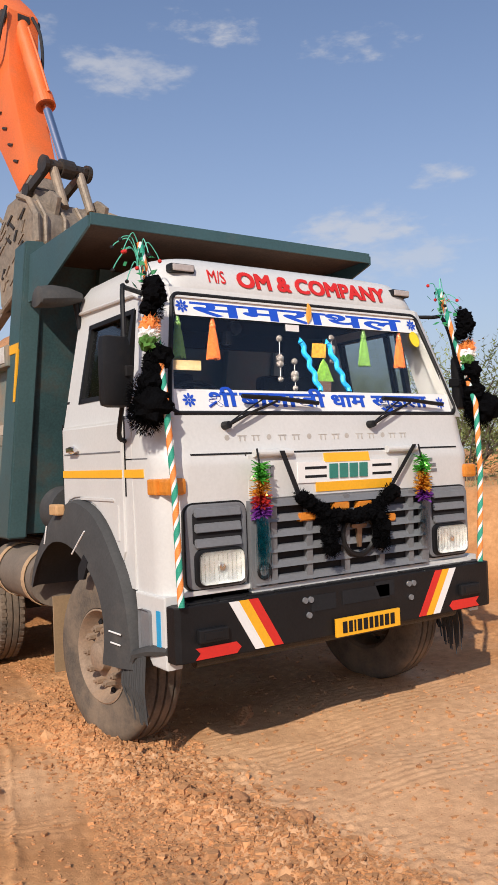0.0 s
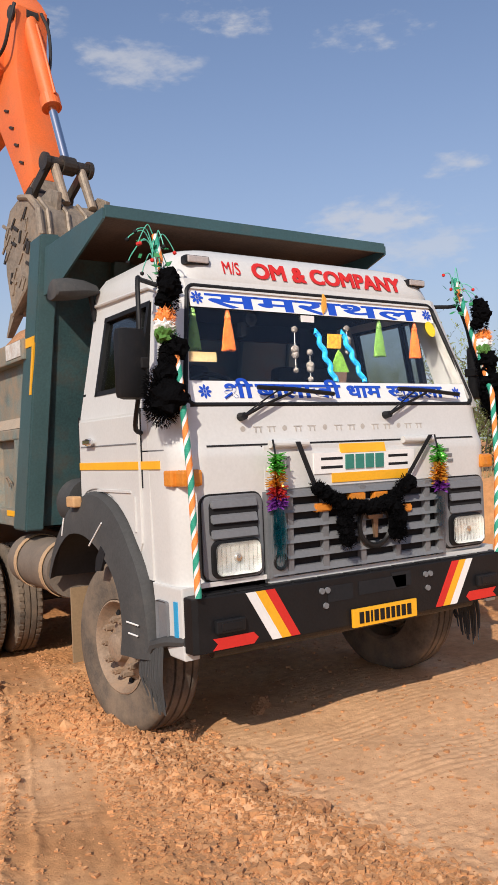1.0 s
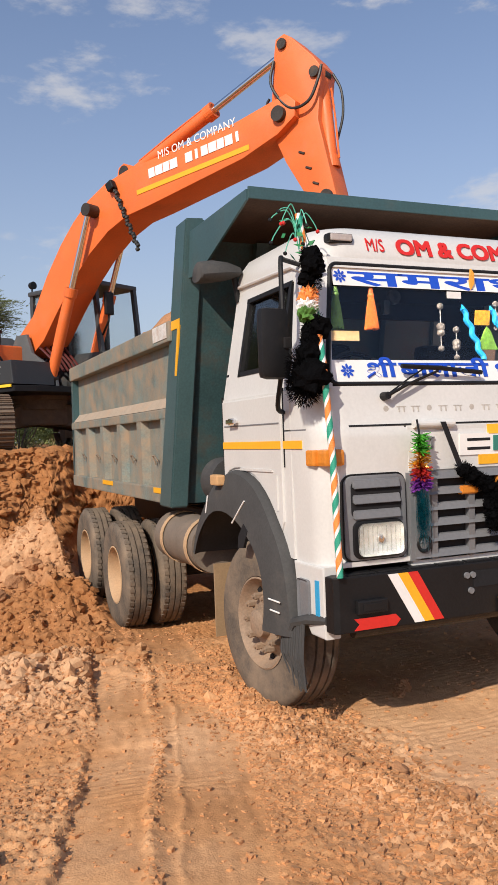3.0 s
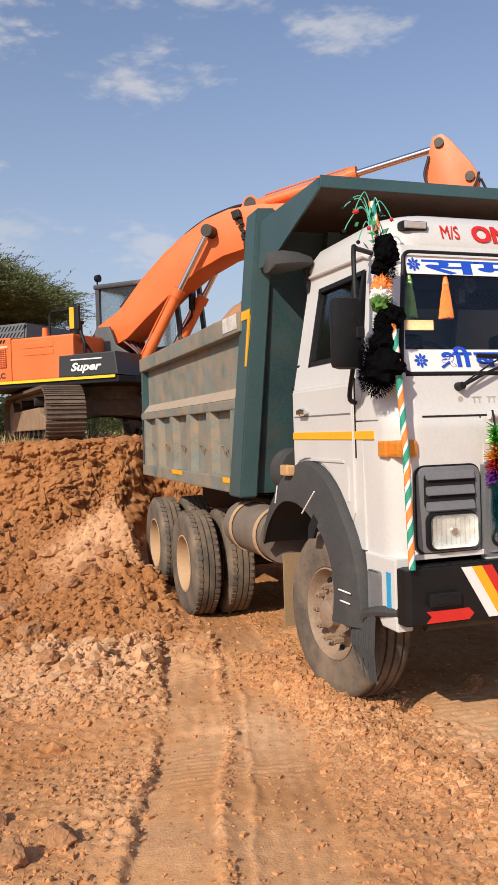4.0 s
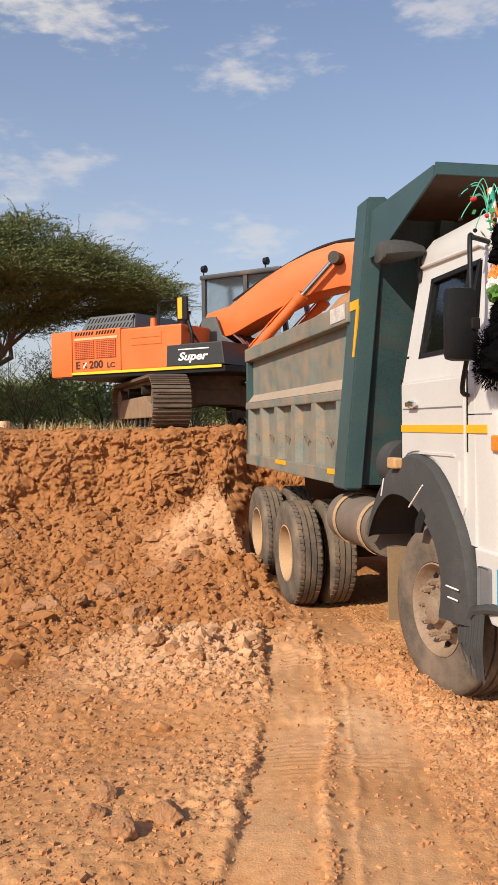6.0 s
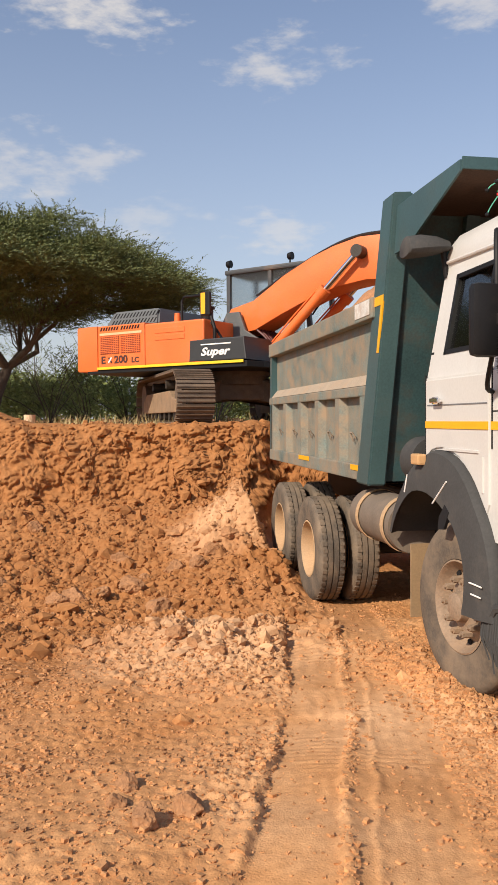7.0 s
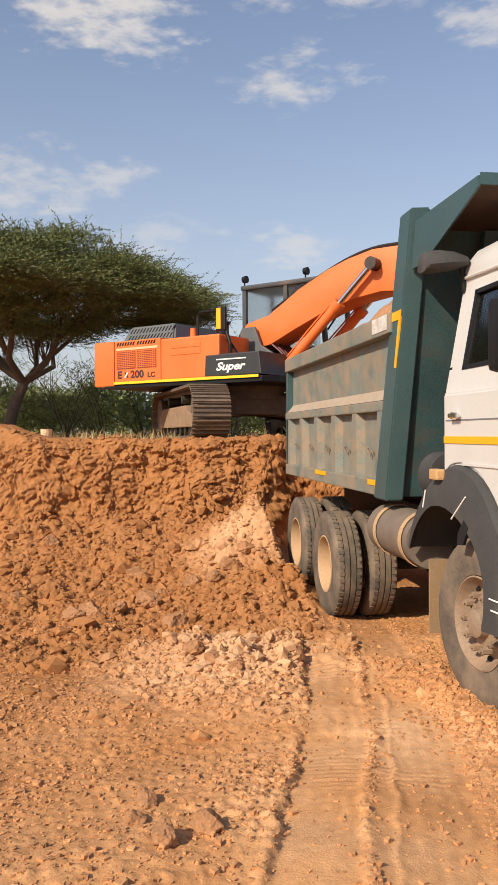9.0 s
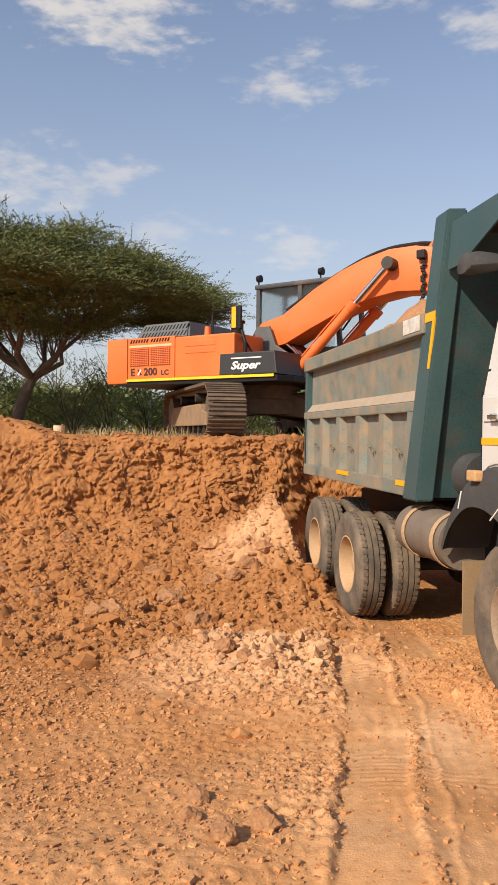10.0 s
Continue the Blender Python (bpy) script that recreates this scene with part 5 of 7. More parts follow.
def build_dump_body():
    body = thing("dump_body", "", "")
    body.parent = truck
    XS = 1.22
    y0, y1, zb, zt = 2.42, 6.55, 1.27, 2.66
    bm = B()
    for s in (-1, 1):
        part("side_wall", prism(B(), [(y0 + 0.18, zb), (y1, zb), (y1 - 0.06, zt), (y0, zt)], "x", s * (XS - 0.07), s * (XS - 0.10)), GREENW, body, "worn green side wall streaked with dust")
    part("body_floor", box(bm, -XS + 0.11, XS - 0.11, y0 + 0.17, y1, zb - 0.02, zb + 0.04), GREENW, body)
    part("tailgate", box(B(), -XS + 0.11, XS - 0.11, y1 - 0.10, y1 - 0.06, zb + 0.04, zt - 0.1), GREENW, body)
    for s in (-1, 1):
        for a, b, za, zb_, out in ((y0, y1, zt - 0.16, zt, 0.02), (y0, y1, 1.90, 1.985, 0.006), (y0 + 0.18, y1, zb - 0.06, zb + 0.07, 0.006)):
            bm = B()
            x0, x1 = s * (XS + out), s * (XS - 0.10)
            box(bm, min(x0, x1), max(x0, x1), a, b - (0.05 if zt - za < 0.5 else 0), za, zb_, 0.012)
            part("side_rail", bm, GREENW, body)
        # sloping ledge below the upper panel
        bm = B()
        prism(bm, [(s * (XS - 0.08), 2.09), (s * (XS + 0.002), 1.987), (s * (XS - 0.08), 1.987)], "y", y0, y1 - 0.02)
        part("ledge", bm, mat("dusty_ledge", (0.36, 0.29, 0.22), 0.85, dirt=0.4), body)
        n = 6
        for i in range(n):
            y = y0 + 0.30 + i * (y1 - y0 - 0.45) / (n - 1)
            bm = B()
            x0, x1 = s * XS, s * (XS - 0.09)
            hexa(bm, [(x0, y - 0.07, zb), (x0, y + 0.07, zb), (x1, y + 0.12, zb), (x1, y - 0.12, zb), (x0, y - 0.07, 1.92), (x0, y + 0.07, 1.92), (x1, y + 0.12, 1.92), (x1, y - 0.12, 1.92)])
            part("stiffener", bm, GREENW, body)
        for i in range(n - 1):
            y = y0 + 0.30 + (i + 0.5) * (y1 - y0 - 0.45) / (n - 1)
            bm = B()
            pipe(bm, [(s * (XS - 0.05), y - 0.03, 1.55), (s * (XS - 0.02), y - 0.03, 1.60), (s * (XS - 0.02), y + 0.03, 1.60), (s * (XS - 0.05), y + 0.03, 1.52)], 0.008, 6)
            part("hook", bm, STEEL, body)
        for i in range(2):
            bm = B()
            y = y0 + 0.52 + i * 0.75 * 0 + i * 3.0
            box(bm, s * (XS + 0.010) - 0.002, s * (XS + 0.010) + 0.002, y0 + 0.15 + i * 1.9, y0 + 0.60 + i * 1.9, zb + 0.02, zb + 0.065)
            part("reflector", bm, YELLOW, body)
        # white patch under the front end of the top rail
        bm = B()
        box(bm, s * (XS + 0.023) - 0.002, s * (XS + 0.023) + 0.002, y0 + 0.05, y0 + 0.42, zt - 0.13, zt - 0.01)
        part("white_patch", bm, mat("scuffed_white_patch", (0.62, 0.61, 0.58), 0.6, var=0.2, scale=8, bump=0.1, dirt=0.55, dscale=9), body, "scuffed white paint patch")
        # rear corner post
        bm = B()
        hexa(bm, [(s * XS, y1 - 0.10, zb - 0.05), (s * XS, y1, zb - 0.05), (s * (XS - 0.12), y1, zb - 0.05), (s * (XS - 0.12), y1 - 0.10, zb - 0.05),
                  (s * XS, y1 - 0.16, zt), (s * XS, y1 - 0.06, zt), (s * (XS - 0.12), y1 - 0.06, zt), (s * (XS - 0.12), y1 - 0.16, zt)])
        part("rear_post", bm, GREEN, body)
        # tall front post: a folded box that leans forward
        bm = B()
        hexa(bm, [(s * 1.25, 2.50, 1.19), (s * 1.25, 2.80, 1.19), (s * 1.11, 2.80, 1.19), (s * 1.11, 2.47, 1.19),
                  (s * 1.19, 2.06, 3.37), (s * 1.19, 2.30, 3.37), (s * 1.05, 2.30, 3.37), (s * 1.05, 2.03, 3.37)])
        bmesh.ops.bevel(bm, geom=bm.edges[:], offset=0.012, segments=2, affect="EDGES")
        fp = part("front_post", bm, GREEN, body, "dark green folded front post")
        bm = B()
        hexa(bm, [(s * 1.217, 2.23, 2.58), (s * 1.217, 2.46, 2.58), (s * 1.205, 2.46, 2.58), (s * 1.205, 2.23, 2.58),
                  (s * 1.215, 2.22, 2.65), (s * 1.215, 2.45, 2.65), (s * 1.203, 2.45, 2.65), (s * 1.203, 2.22, 2.65)])
        hexa(bm, [(s * 1.2265, 2.305, 2.22), (s * 1.2265, 2.35, 2.22), (s * 1.215, 2.35, 2.22), (s * 1.215, 2.305, 2.22),
                  (s * 1.2165, 2.225, 2.60), (s * 1.2165, 2.27, 2.60), (s * 1.205, 2.27, 2.60), (s * 1.205, 2.225, 2.60)])
        part("reflector", bm, YELLOW, fp)
    # headboard and visor over the cab
    bm = B()
    hexa(bm, [(-1.11, 2.52, 1.22), (1.11, 2.52, 1.22), (1.11, 2.58, 1.22), (-1.11, 2.58, 1.22), (-1.05, 2.08, 3.24), (1.05, 2.08, 3.24), (1.05, 2.14, 3.24), (-1.05, 2.14, 3.24)])
    part("headboard", bm, mat("rust_stained_green", (0.040, 0.088, 0.095), 0.5, var=0.3, scale=4, bump=0.1, dirt=0.55, dirt_color=(0.10, 0.065, 0.04), dscale=5), body, "dark green headboard with rust stains")
    bm = B()
    for x in (-0.6, 0, 0.6):
        hexa(bm, [(x - 0.05, 2.43, 1.22), (x + 0.05, 2.43, 1.22), (x + 0.05, 2.5, 1.22), (x - 0.05, 2.5, 1.22), (x - 0.05, 1.99, 3.2), (x + 0.05, 1.99, 3.2), (x + 0.05, 2.06, 3.2), (x - 0.05, 2.06, 3.2)])
    part("headboard_rib", bm, GREEN, body)
    v = part("visor", hexa(B(), [(-1.15, 1.0, 3.245), (1.15, 1.0, 3.245), (1.15, 2.10, 3.225), (-1.15, 2.10, 3.225), (-1.15, 1.0, 3.255), (1.15, 1.0, 3.255), (1.15, 2.10, 3.237), (-1.15, 2.10, 3.237)]), GREEN, body, "green sheet-steel visor over the cab")
    bm = hexa(B(), [(-1.14, 1.01, 3.232), (1.14, 1.01, 3.232), (1.14, 2.08, 3.213), (-1.14, 2.08, 3.213), (-1.14, 1.01, 3.239), (1.14, 1.01, 3.239), (1.14, 2.08, 3.219), (-1.14, 2.08, 3.219)])
    part("visor_lining", bm, mat("rusty_underside", (0.075, 0.042, 0.028), 0.85, var=0.4, scale=3, bump=0.2, dirt=0.3, dirt_color=(0.14, 0.08, 0.05)), v, "rusty brown underside")
    part("visor_lip", box(B(), -1.15, 1.15, 0.985, 1.0, 3.21, 3.285, 0.003), GREEN, v)
    for s in (-1, 1):
        bm = prism(B(), [(0.99, 3.265), (0.99, 3.20), (1.86, 2.93), (2.12, 2.93), (2.05, 3.265)], "x", s * 1.15, s * 1.165)
        part("visor_cheek", bm, GREEN, v)
    # load of soil
    LOADH, LOADY = 0.64, 3.75
    bm = B()
    n = 30
    vs = [[bm.verts.new((-1.12 + 2.24 * i / n, 2.45 + 4.0 * j / n, 2.30 + LOADH * math.exp(-((-1.12 + 2.24 * i / n + 0.62) / 0.60) ** 2 - ((2.45 + 4.0 * j / n - LOADY) / 0.75) ** 2) + 0.15 * math.sin(math.pi * i / n) + 0.07 * noise.noise(Vector((i * 0.5, j * 0.5, 0))) + 0.06 * noise.noise(Vector((i * 1.3, j * 1.3, 4))))) for j in range(n + 1)] for i in range(n + 1)]
    for i in range(n):
        for j in range(n):
            bm.faces.new((vs[i][j], vs[i + 1][j], vs[i + 1][j + 1], vs[i][j + 1]))
    load = part("soil_load", bm, CLOD, None, smooth=True)
    tagged(load, "heap of orange soil loaded in the dump body", "soil")
    return body


build_dump_body()


# ---- the excavator on the bank ----
EX = (-1.17, 11.03, 1.64)
excavator = thing("excavator", "orange tracked excavator working from the top of the bank", "excavator", m=pose(*EX))
HOSE = mat("black_hose", (0.02, 0.02, 0.02), 0.5)
ROOFGREY = mat("grey_hood_paint", (0.10, 0.11, 0.115), 0.5, var=0.1, dirt=0.2)


def mover(name, label=""):
    e = tagged(new(name), label)
    e.parent = excavator
    return e


def build_undercarriage():
    """Two crawler tracks that point at the pit, and the frame between them."""
    u = part("track_frame", B_frame(), TRACK, excavator, "dusty steel track frame")
    u.matrix_basis = pose(0.2, 0, 0, 0, 0, 6)
    for s in (-1, 1):
        x = s * 1.20
        L, r = 1.80, 0.40
        path = []
        n = 46
        per = 4 * L + 2 * math.pi * r
        bm = B()
        ring = [[bm.verts.new((xx, y, z)) for y, z in arc(L, 0.44, rr, -90, 90, 10) + arc(-L, 0.44, rr, 90, 270, 10)] for xx, rr in ((x - 0.12, 0.375), (x + 0.12, 0.375), (x + 0.12, 0.31), (x - 0.12, 0.31))]
        for a, b in zip(ring, ring[1:] + ring[:1]):
            for k in range(len(a)):
                bm.faces.new((a[k], a[(k + 1) % len(a)], b[(k + 1) % len(a)], b[k]))
        c = part("crawler", bm, TRACK, excavator, "crawler track with steel shoes")
        c.matrix_basis = pose(0.2, 0, 0, 0, 0, 6)
        shoe_mesh = None
        for i in range(n):
            d = per * i / n
            if d < 2 * L:
                y, z, a = -L + d, 0.44 + r, 0
            elif d < 2 * L + math.pi * r:
                k = (d - 2 * L) / r
                y, z, a = L + r * math.sin(k), 0.44 + r * math.cos(k), -k
            elif d < 4 * L + math.pi * r:
                y, z, a = L - (d - 2 * L - math.pi * r), 0.44 - r, math.pi
            else:
                k = (d - 4 * L - math.pi * r) / r
                y, z, a = -L - r * math.sin(k), 0.44 - r * math.cos(k), math.pi - k
            if shoe_mesh is None:
                b2 = B()
                box(b2, -0.30, 0.30, -0.098, 0.098, -0.012, 0.012)
                for yy in (-0.07, 0.0, 0.07):
                    box(b2, -0.30, 0.30, yy - 0.008, yy + 0.008, 0.012, 0.036)
                sh = part("track_shoe", b2, TRACK, c)
                shoe_mesh = sh.data
            else:
                sh = new("track_shoe", shoe_mesh)
                sh.parent = c
            sh.matrix_basis = pose(x, y, z, math.degrees(a), 0, 0)
        for y, rr in ((-L, 0.30), (L, 0.33)):
            b2 = B()
            rod(b2, (x - 0.2, y, 0.44), (x + 0.2, y, 0.44), rr, rr, 24)
            part("idler", b2, TRACK, c)
        for k in range(7):
            b2 = B()
            y = -1.35 + k * 0.45
            rod(b2, (x - 0.19, y, 0.16), (x + 0.19, y, 0.16), 0.09, 0.09, 14)
            part("roller", b2, GREASE, c)
        b2 = B()
        prism(b2, [(-1.75, 0.20), (1.6, 0.20), (1.6, 0.42), (1.2, 0.56), (-1.15, 0.56), (-1.45, 0.44), (-1.75, 0.40)], "x", x - 0.24, x + 0.24, 0.02)
        part("side_frame", b2, mat("dusty_track_frame", (0.27, 0.18, 0.11), 0.8, var=0.3, scale=5, bump=0.2, dirt=0.5), c)
        for y in (-0.7, 0.7):
            part("carrier_roller", rod(B(), (x - 0.2, y, 0.68), (x + 0.2, y, 0.68), 0.08, 0.08, 14), GREASE, c)


def B_frame():
    bm = B()
    box(bm, -1.0, 1.0, -0.5, 0.5, 0.42, 0.78, 0.04)
    for sx in (-1, 1):
        for sy in (-1, 1):
            hexa(bm, [(sx * 0.2, sy * 0.3, 0.40), (sx * 0.4, sy * 0.5, 0.40), (sx * 1.15, sy * 1.1, 0.30), (sx * 1.15, sy * 0.7, 0.30),
                      (sx * 0.2, sy * 0.3, 0.75), (sx * 0.4, sy * 0.5, 0.75), (sx * 1.15, sy * 1.1, 0.55), (sx * 1.15, sy * 0.7, 0.55)])
    lathe(bm, [(0.0001, 0.70), (0.62, 0.70), (0.62, 0.86), (0.68, 0.86), (0.68, 0.96), (0.0001, 0.96)], 36, pose(0, 0, 0, 0, -90, 0))
    return bm


build_undercarriage()

upper = mover("upper_structure", "orange engine house with dark deck and grey cab")


def build_upper():
    """Forward is +x, left is +y; it turns about its own origin."""
    u = upper
    part("deck", prism(B(), [(-2.2, -1.25), (1.35, -1.25), (1.45, -0.9), (1.45, 1.25), (-2.2, 1.25)], "z", 0.93, 1.03, 0.01), BLACKP, u, "black deck")
    bm = B()
    prism(bm, [(-2.47, -1.0), (-2.44, -1.26), (-1.93, -1.27), (-1.93, 1.27), (-2.44, 1.26), (-2.72, 0.5), (-2.75, 0.0), (-2.72, -0.5)], "z", 0.97, 1.80, 0.04)
    part("counterweight", bm, ORANGE, u, "orange cast counterweight", smooth=True)
    part("engine_house", box(B(), -1.925, -0.80, -1.262, 1.25, 1.035, 1.79, 0.02), ORANGE, u, "orange engine house")
    part("tank_house", box(B(), -0.79, 0.50, -1.266, -0.30, 1.035, 1.76, 0.03), ORANGE, u, "orange tank housing")
    bm = B()
    for z in (1.62, 1.50):
        box(bm, -0.55, 0.10, -1.275, -1.262, z - 0.045, z + 0.045, 0.006)
    part("pressed_panel", bm, ORANGE, u)
    for x0, x1 in ((-1.86, -1.40), (-1.36, -0.90)):
        bm = B()
        box(bm, x0, x1, -1.272, -1.262, 1.28, 1.60)
        g = part("side_grille", bm, mat("dark_red_mesh", (0.22, 0.035, 0.015), 0.7), u, "dark red mesh grille")
        bm = B()
        for k in range(10):
            z = 1.295 + k * 0.032
            box(bm, x0, x1, -1.278, -1.270, z, z + 0.012)
        for k in range(9):
            x = x0 + 0.02 + k * (x1 - x0 - 0.04) / 8
            box(bm, x - 0.004, x + 0.004, -1.279, -1.270, 1.28, 1.60)
        part("mesh", bm, ORANGE, g)
    bm = B()
    box(bm, -1.87, -0.86, -1.272, -1.262, 1.615, 1.655)
    part("pale_strip", bm, mat("pale_orange_strip", (0.75, 0.45, 0.25), 0.5), u)
    # louvre gaps as slanted dark strips, shade painted on the solid house
    for k in range(14):
        x = -1.86 + (k % 7) * 0.065 + 0.5 * (k // 7)
        bm = hexa(B(), [(x, -1.27, 1.70), (x + 0.03, -1.27, 1.70), (x + 0.03, -1.262, 1.70), (x, -1.262, 1.70), (x + 0.03, -1.27, 1.76), (x + 0.06, -1.27, 1.76), (x + 0.06, -1.262, 1.76), (x + 0.03, -1.262, 1.76)])
        part("louvre", bm, DARK, u)
    # model mark
    ink = mat("dark_brown_mark", (0.06, 0.02, 0.015), 0.5)
    lettering("model_letters", "E", 0.185, ink, pose(-1.79, -1.266, 1.165, 90, 0, 0), u, 1.15, 0.006)
    lettering("model_letters", "200", 0.185, ink, pose(-1.36, -1.266, 1.165, 90, 0, 0), u, 1.15, 0.006)
    lettering("model_letters", "LC", 0.125, ink, pose(-1.02, -1.266, 1.145, 90, 0, 0), u, 1.2, 0.004)
    for a in (-38, 38):
        bm = box(B(), -0.015, 0.015, -0.004, 0.004, -0.06, 0.06)
        bmesh.ops.transform(bm, matrix=pose(-1.62, -1.267 - 0.002 * (a > 0), 1.165, 0, a, 0), verts=bm.verts[:])
        part("mark_stroke", bm, STICKER if a > 0 else ink, u)
    bm = B()
    box(bm, -1.93, 1.30, -1.285, -1.262, 1.0, 1.045, 0.004)
    part("yellow_stripe", bm, mat("yellow_stripe", (0.85, 0.55, 0.03), 0.4, var=0.05, bump=0.02), u)
    bm = B()
    prism(bm, [(0.18, 1.05), (1.35, 1.05), (1.30, 1.42), (0.20, 1.42)], "y", -1.268, -0.45, 0.02)
    sp = part("front_box", bm, mat("dark_grey_panel", (0.028, 0.03, 0.032), 0.45, dirt=0.1), u, "dark grey front tool box")
    lettering("panel_letters", "Super", 0.18, STICKER, pose(0.74, -1.272, 1.20, 90, 0, 0) @ Matrix(((1, 0.4, 0, 0), (0, 1, 0, 0), (0, 0, 1, 0), (0, 0, 0, 1))), sp, 1.35, 0.006)
    bm = B()
    box(bm, 0.44, 1.05, -1.274, -1.268, 1.315, 1.335)
    part("underline", bm, STICKER, sp)
    # grey slotted hood, exhaust, filler
    bm = B()
    hexa(bm, [(-2.05, -0.95, 1.79), (-0.75, -0.95, 1.79), (-0.75, 0.6, 1.79), (-2.05, 0.6, 1.79), (-1.95, -0.80, 2.10), (-0.85, -0.80, 2.10), (-0.85, 0.5, 2.10), (-1.95, 0.5, 2.10)])
    bmesh.ops.bevel(bm, geom=bm.edges[:], offset=0.03, segments=2, affect="EDGES")
    h = part("hood", bm, ROOFGREY, u, "grey slotted engine hood")
    # slots are dark strips on the closed hood; their depth is only colour
    bm = B()
    for row, (z, y) in enumerate(((1.88, -0.928), (2.01, -0.865))):
        for k in range(14):
            x = -1.90 + k * 0.078
            hexa(bm, [(x, y - 0.004, z - 0.045), (x + 0.03, y - 0.004, z - 0.045), (x + 0.03, y + 0.03, z - 0.045), (x, y + 0.03, z - 0.045),
                      (x + 0.03, y + 0.0395, z + 0.045), (x + 0.06, y + 0.0395, z + 0.045), (x + 0.06, y + 0.06, z + 0.045), (x + 0.03, y + 0.06, z + 0.045)])
    part("hood_slot_shade", bm, DARK, h)
    bm = B()
    rod(bm, (-0.35, -0.9, 1.76), (-0.35, -0.9, 1.95), 0.06, 0.05)
    part("filler_cap", bm, ORANGE, u)
    bm = B()
    rod(bm, (0.15, -0.7, 1.76), (0.15, -0.7, 2.0), 0.11, 0.11)
    rod(bm, (0.15, -0.7, 2.0), (0.15, -0.7, 2.04), 0.14, 0.14)
    part("air_intake", bm, BLACKP, u)
    bm = B()
    pipe(bm, [(-0.05, -1.15, 1.76), (-0.05, -1.15, 2.10), (0.0, -1.15, 2.17), (0.38, -1.15, 2.17)], 0.022)
    pipe(bm, [(0.40, -1.12, 2.22), (0.62, -1.12, 1.60), (0.62, -1.12, 1.42)], 0.03)
    pipe(bm, [(0.55, -1.12, 1.7), (0.5, -0.9, 1.6), (0.6, -0.85, 1.42)], 0.02)
    part("handrail", bm, BLACKP, u)
    bm = B()
    box(bm, 0.36, 0.56, -1.18, -1.12, 1.82, 2.22, 0.02)
    mi = part("side_mirror", bm, BLACKP, u, "side mirror with yellow sticker")
    bm = B()
    box(bm, 0.38, 0.47, -1.186, -1.181, 1.85, 2.2)
    part("sticker", bm, YELLOW, mi)
    # boom foot brackets
    for y in (-0.38, 0.38):
        bm = B()
        prism(bm, [(-0.05, 1.0), (1.35, 1.0), (1.30, 1.30), (0.75, 1.62), (0.62, 1.95), (0.36, 1.95), (0.10, 1.5)], "y", y - 0.03, y + 0.03, 0.008)
        part("boom_bracket", bm, ROOFGREY, u)
    # cab on the left side: posts, roof, glass
    x0, x1, y0, y1, z0, z1 = -0.16, 1.75, 0.36, 1.28, 1.03, 2.78
    bm = B()
    for (x, y) in ((x0, y0), (x0, y1), (x1 - 0.12, y0), (x1 - 0.12, y1), (0.75, y0), (0.75, y1)):
        hexa(bm, [(x, y - 0.035, z0), (x + 0.08, y - 0.035, z0), (x + 0.08, y + 0.035, z0), (x, y + 0.035, z0),
                  (x - (0.18 if x > 1 else 0), y - 0.035, z1), (x + 0.08 - (0.18 if x > 1 else 0), y - 0.035, z1), (x + 0.08 - (0.18 if x > 1 else 0), y + 0.035, z1), (x - (0.18 if x > 1 else 0), y + 0.035, z1)])
    box(bm, x0, x1, y0 - 0.035, y0 + 0.02, z0, 1.62)
    box(bm, x0, x1, y1 - 0.02, y1 + 0.035, z0, 1.62)
    box(bm, x0, x0 + 0.04, y0, y1, z0, 1.9)
    box(bm, x1 - 0.12, x1 - 0.06, y0, y1, z0, 1.3)
    c = part("cab_frame", bm, mat("cab_dark_paint", (0.05, 0.055, 0.06), 0.45, dirt=0.25), u, "dark operator cab frame")
    bm = B()
    box(bm, x0 - 0.03, x1 - 0.22, y0 - 0.06, y1 + 0.06, z1 - 0.02, z1 + 0.07, 0.03)
    part("cab_roof", bm, mat("cab_dark_paint", (0.05, 0.055, 0.06), 0.45, dirt=0.25), c)
    for bx in ((x0 + 0.08, 0.75, y0 - 0.004, y0 + 0.004, 1.62, z1), (0.83, x1 - 0.26, y0 - 0.004, y0 + 0.004, 1.62, z1), (x0 + 0.08, 0.75, y1 - 0.004, y1 + 0.004, 1.62, z1), (0.83, x1 - 0.26, y1 - 0.004, y1 + 0.004, 1.62, z1), (x0 + 0.01, x0 + 0.018, y0 + 0.04, y1 - 0.04, 1.9, z1)):
        gl = part("cab_pane", box(B(), *bx), HAZY, c)
        gl.visible_shadow = False
    bm = B()
    box(bm, 0.2, 0.7, 0.62, 1.1, 1.1, 1.5, 0.05)
    box(bm, 0.12, 0.28, 0.62, 1.1, 1.4, 2.15, 0.05)
    part("operator_seat", bm, DARK, c)
    for x, y in ((x0 + 0.03, y0), (1.2, y0)):
        bm = B()
        rod(bm, (x, y, z1 + 0.06), (x, y, z1 + 0.14), 0.015)
        rod(bm, (x - 0.03, y, z1 + 0.19), (x + 0.05, y, z1 + 0.19), 0.06, 0.07)
        part("work_lamp", bm, BLACKP, c)
    bm = B()
    pipe(bm, [(x1 - 0.1, y0, 1.9), (x1 + 0.1, y0 - 0.05, 2.1), (x1 + 0.12, y0 - 0.05, 2.5)], 0.018)
    part("mirror_stay", bm, BLACKP, c)
    bm = B()
    box(bm, x1 + 0.09, x1 + 0.15, y0 - 0.14, y0 + 0.04, 2.2, 2.58, 0.02)
    part("front_mirror", bm, BLACKP, c)
    # hoses at the boom foot
    bm = B()
    for k in range(6):
        y = -0.25 + k * 0.1
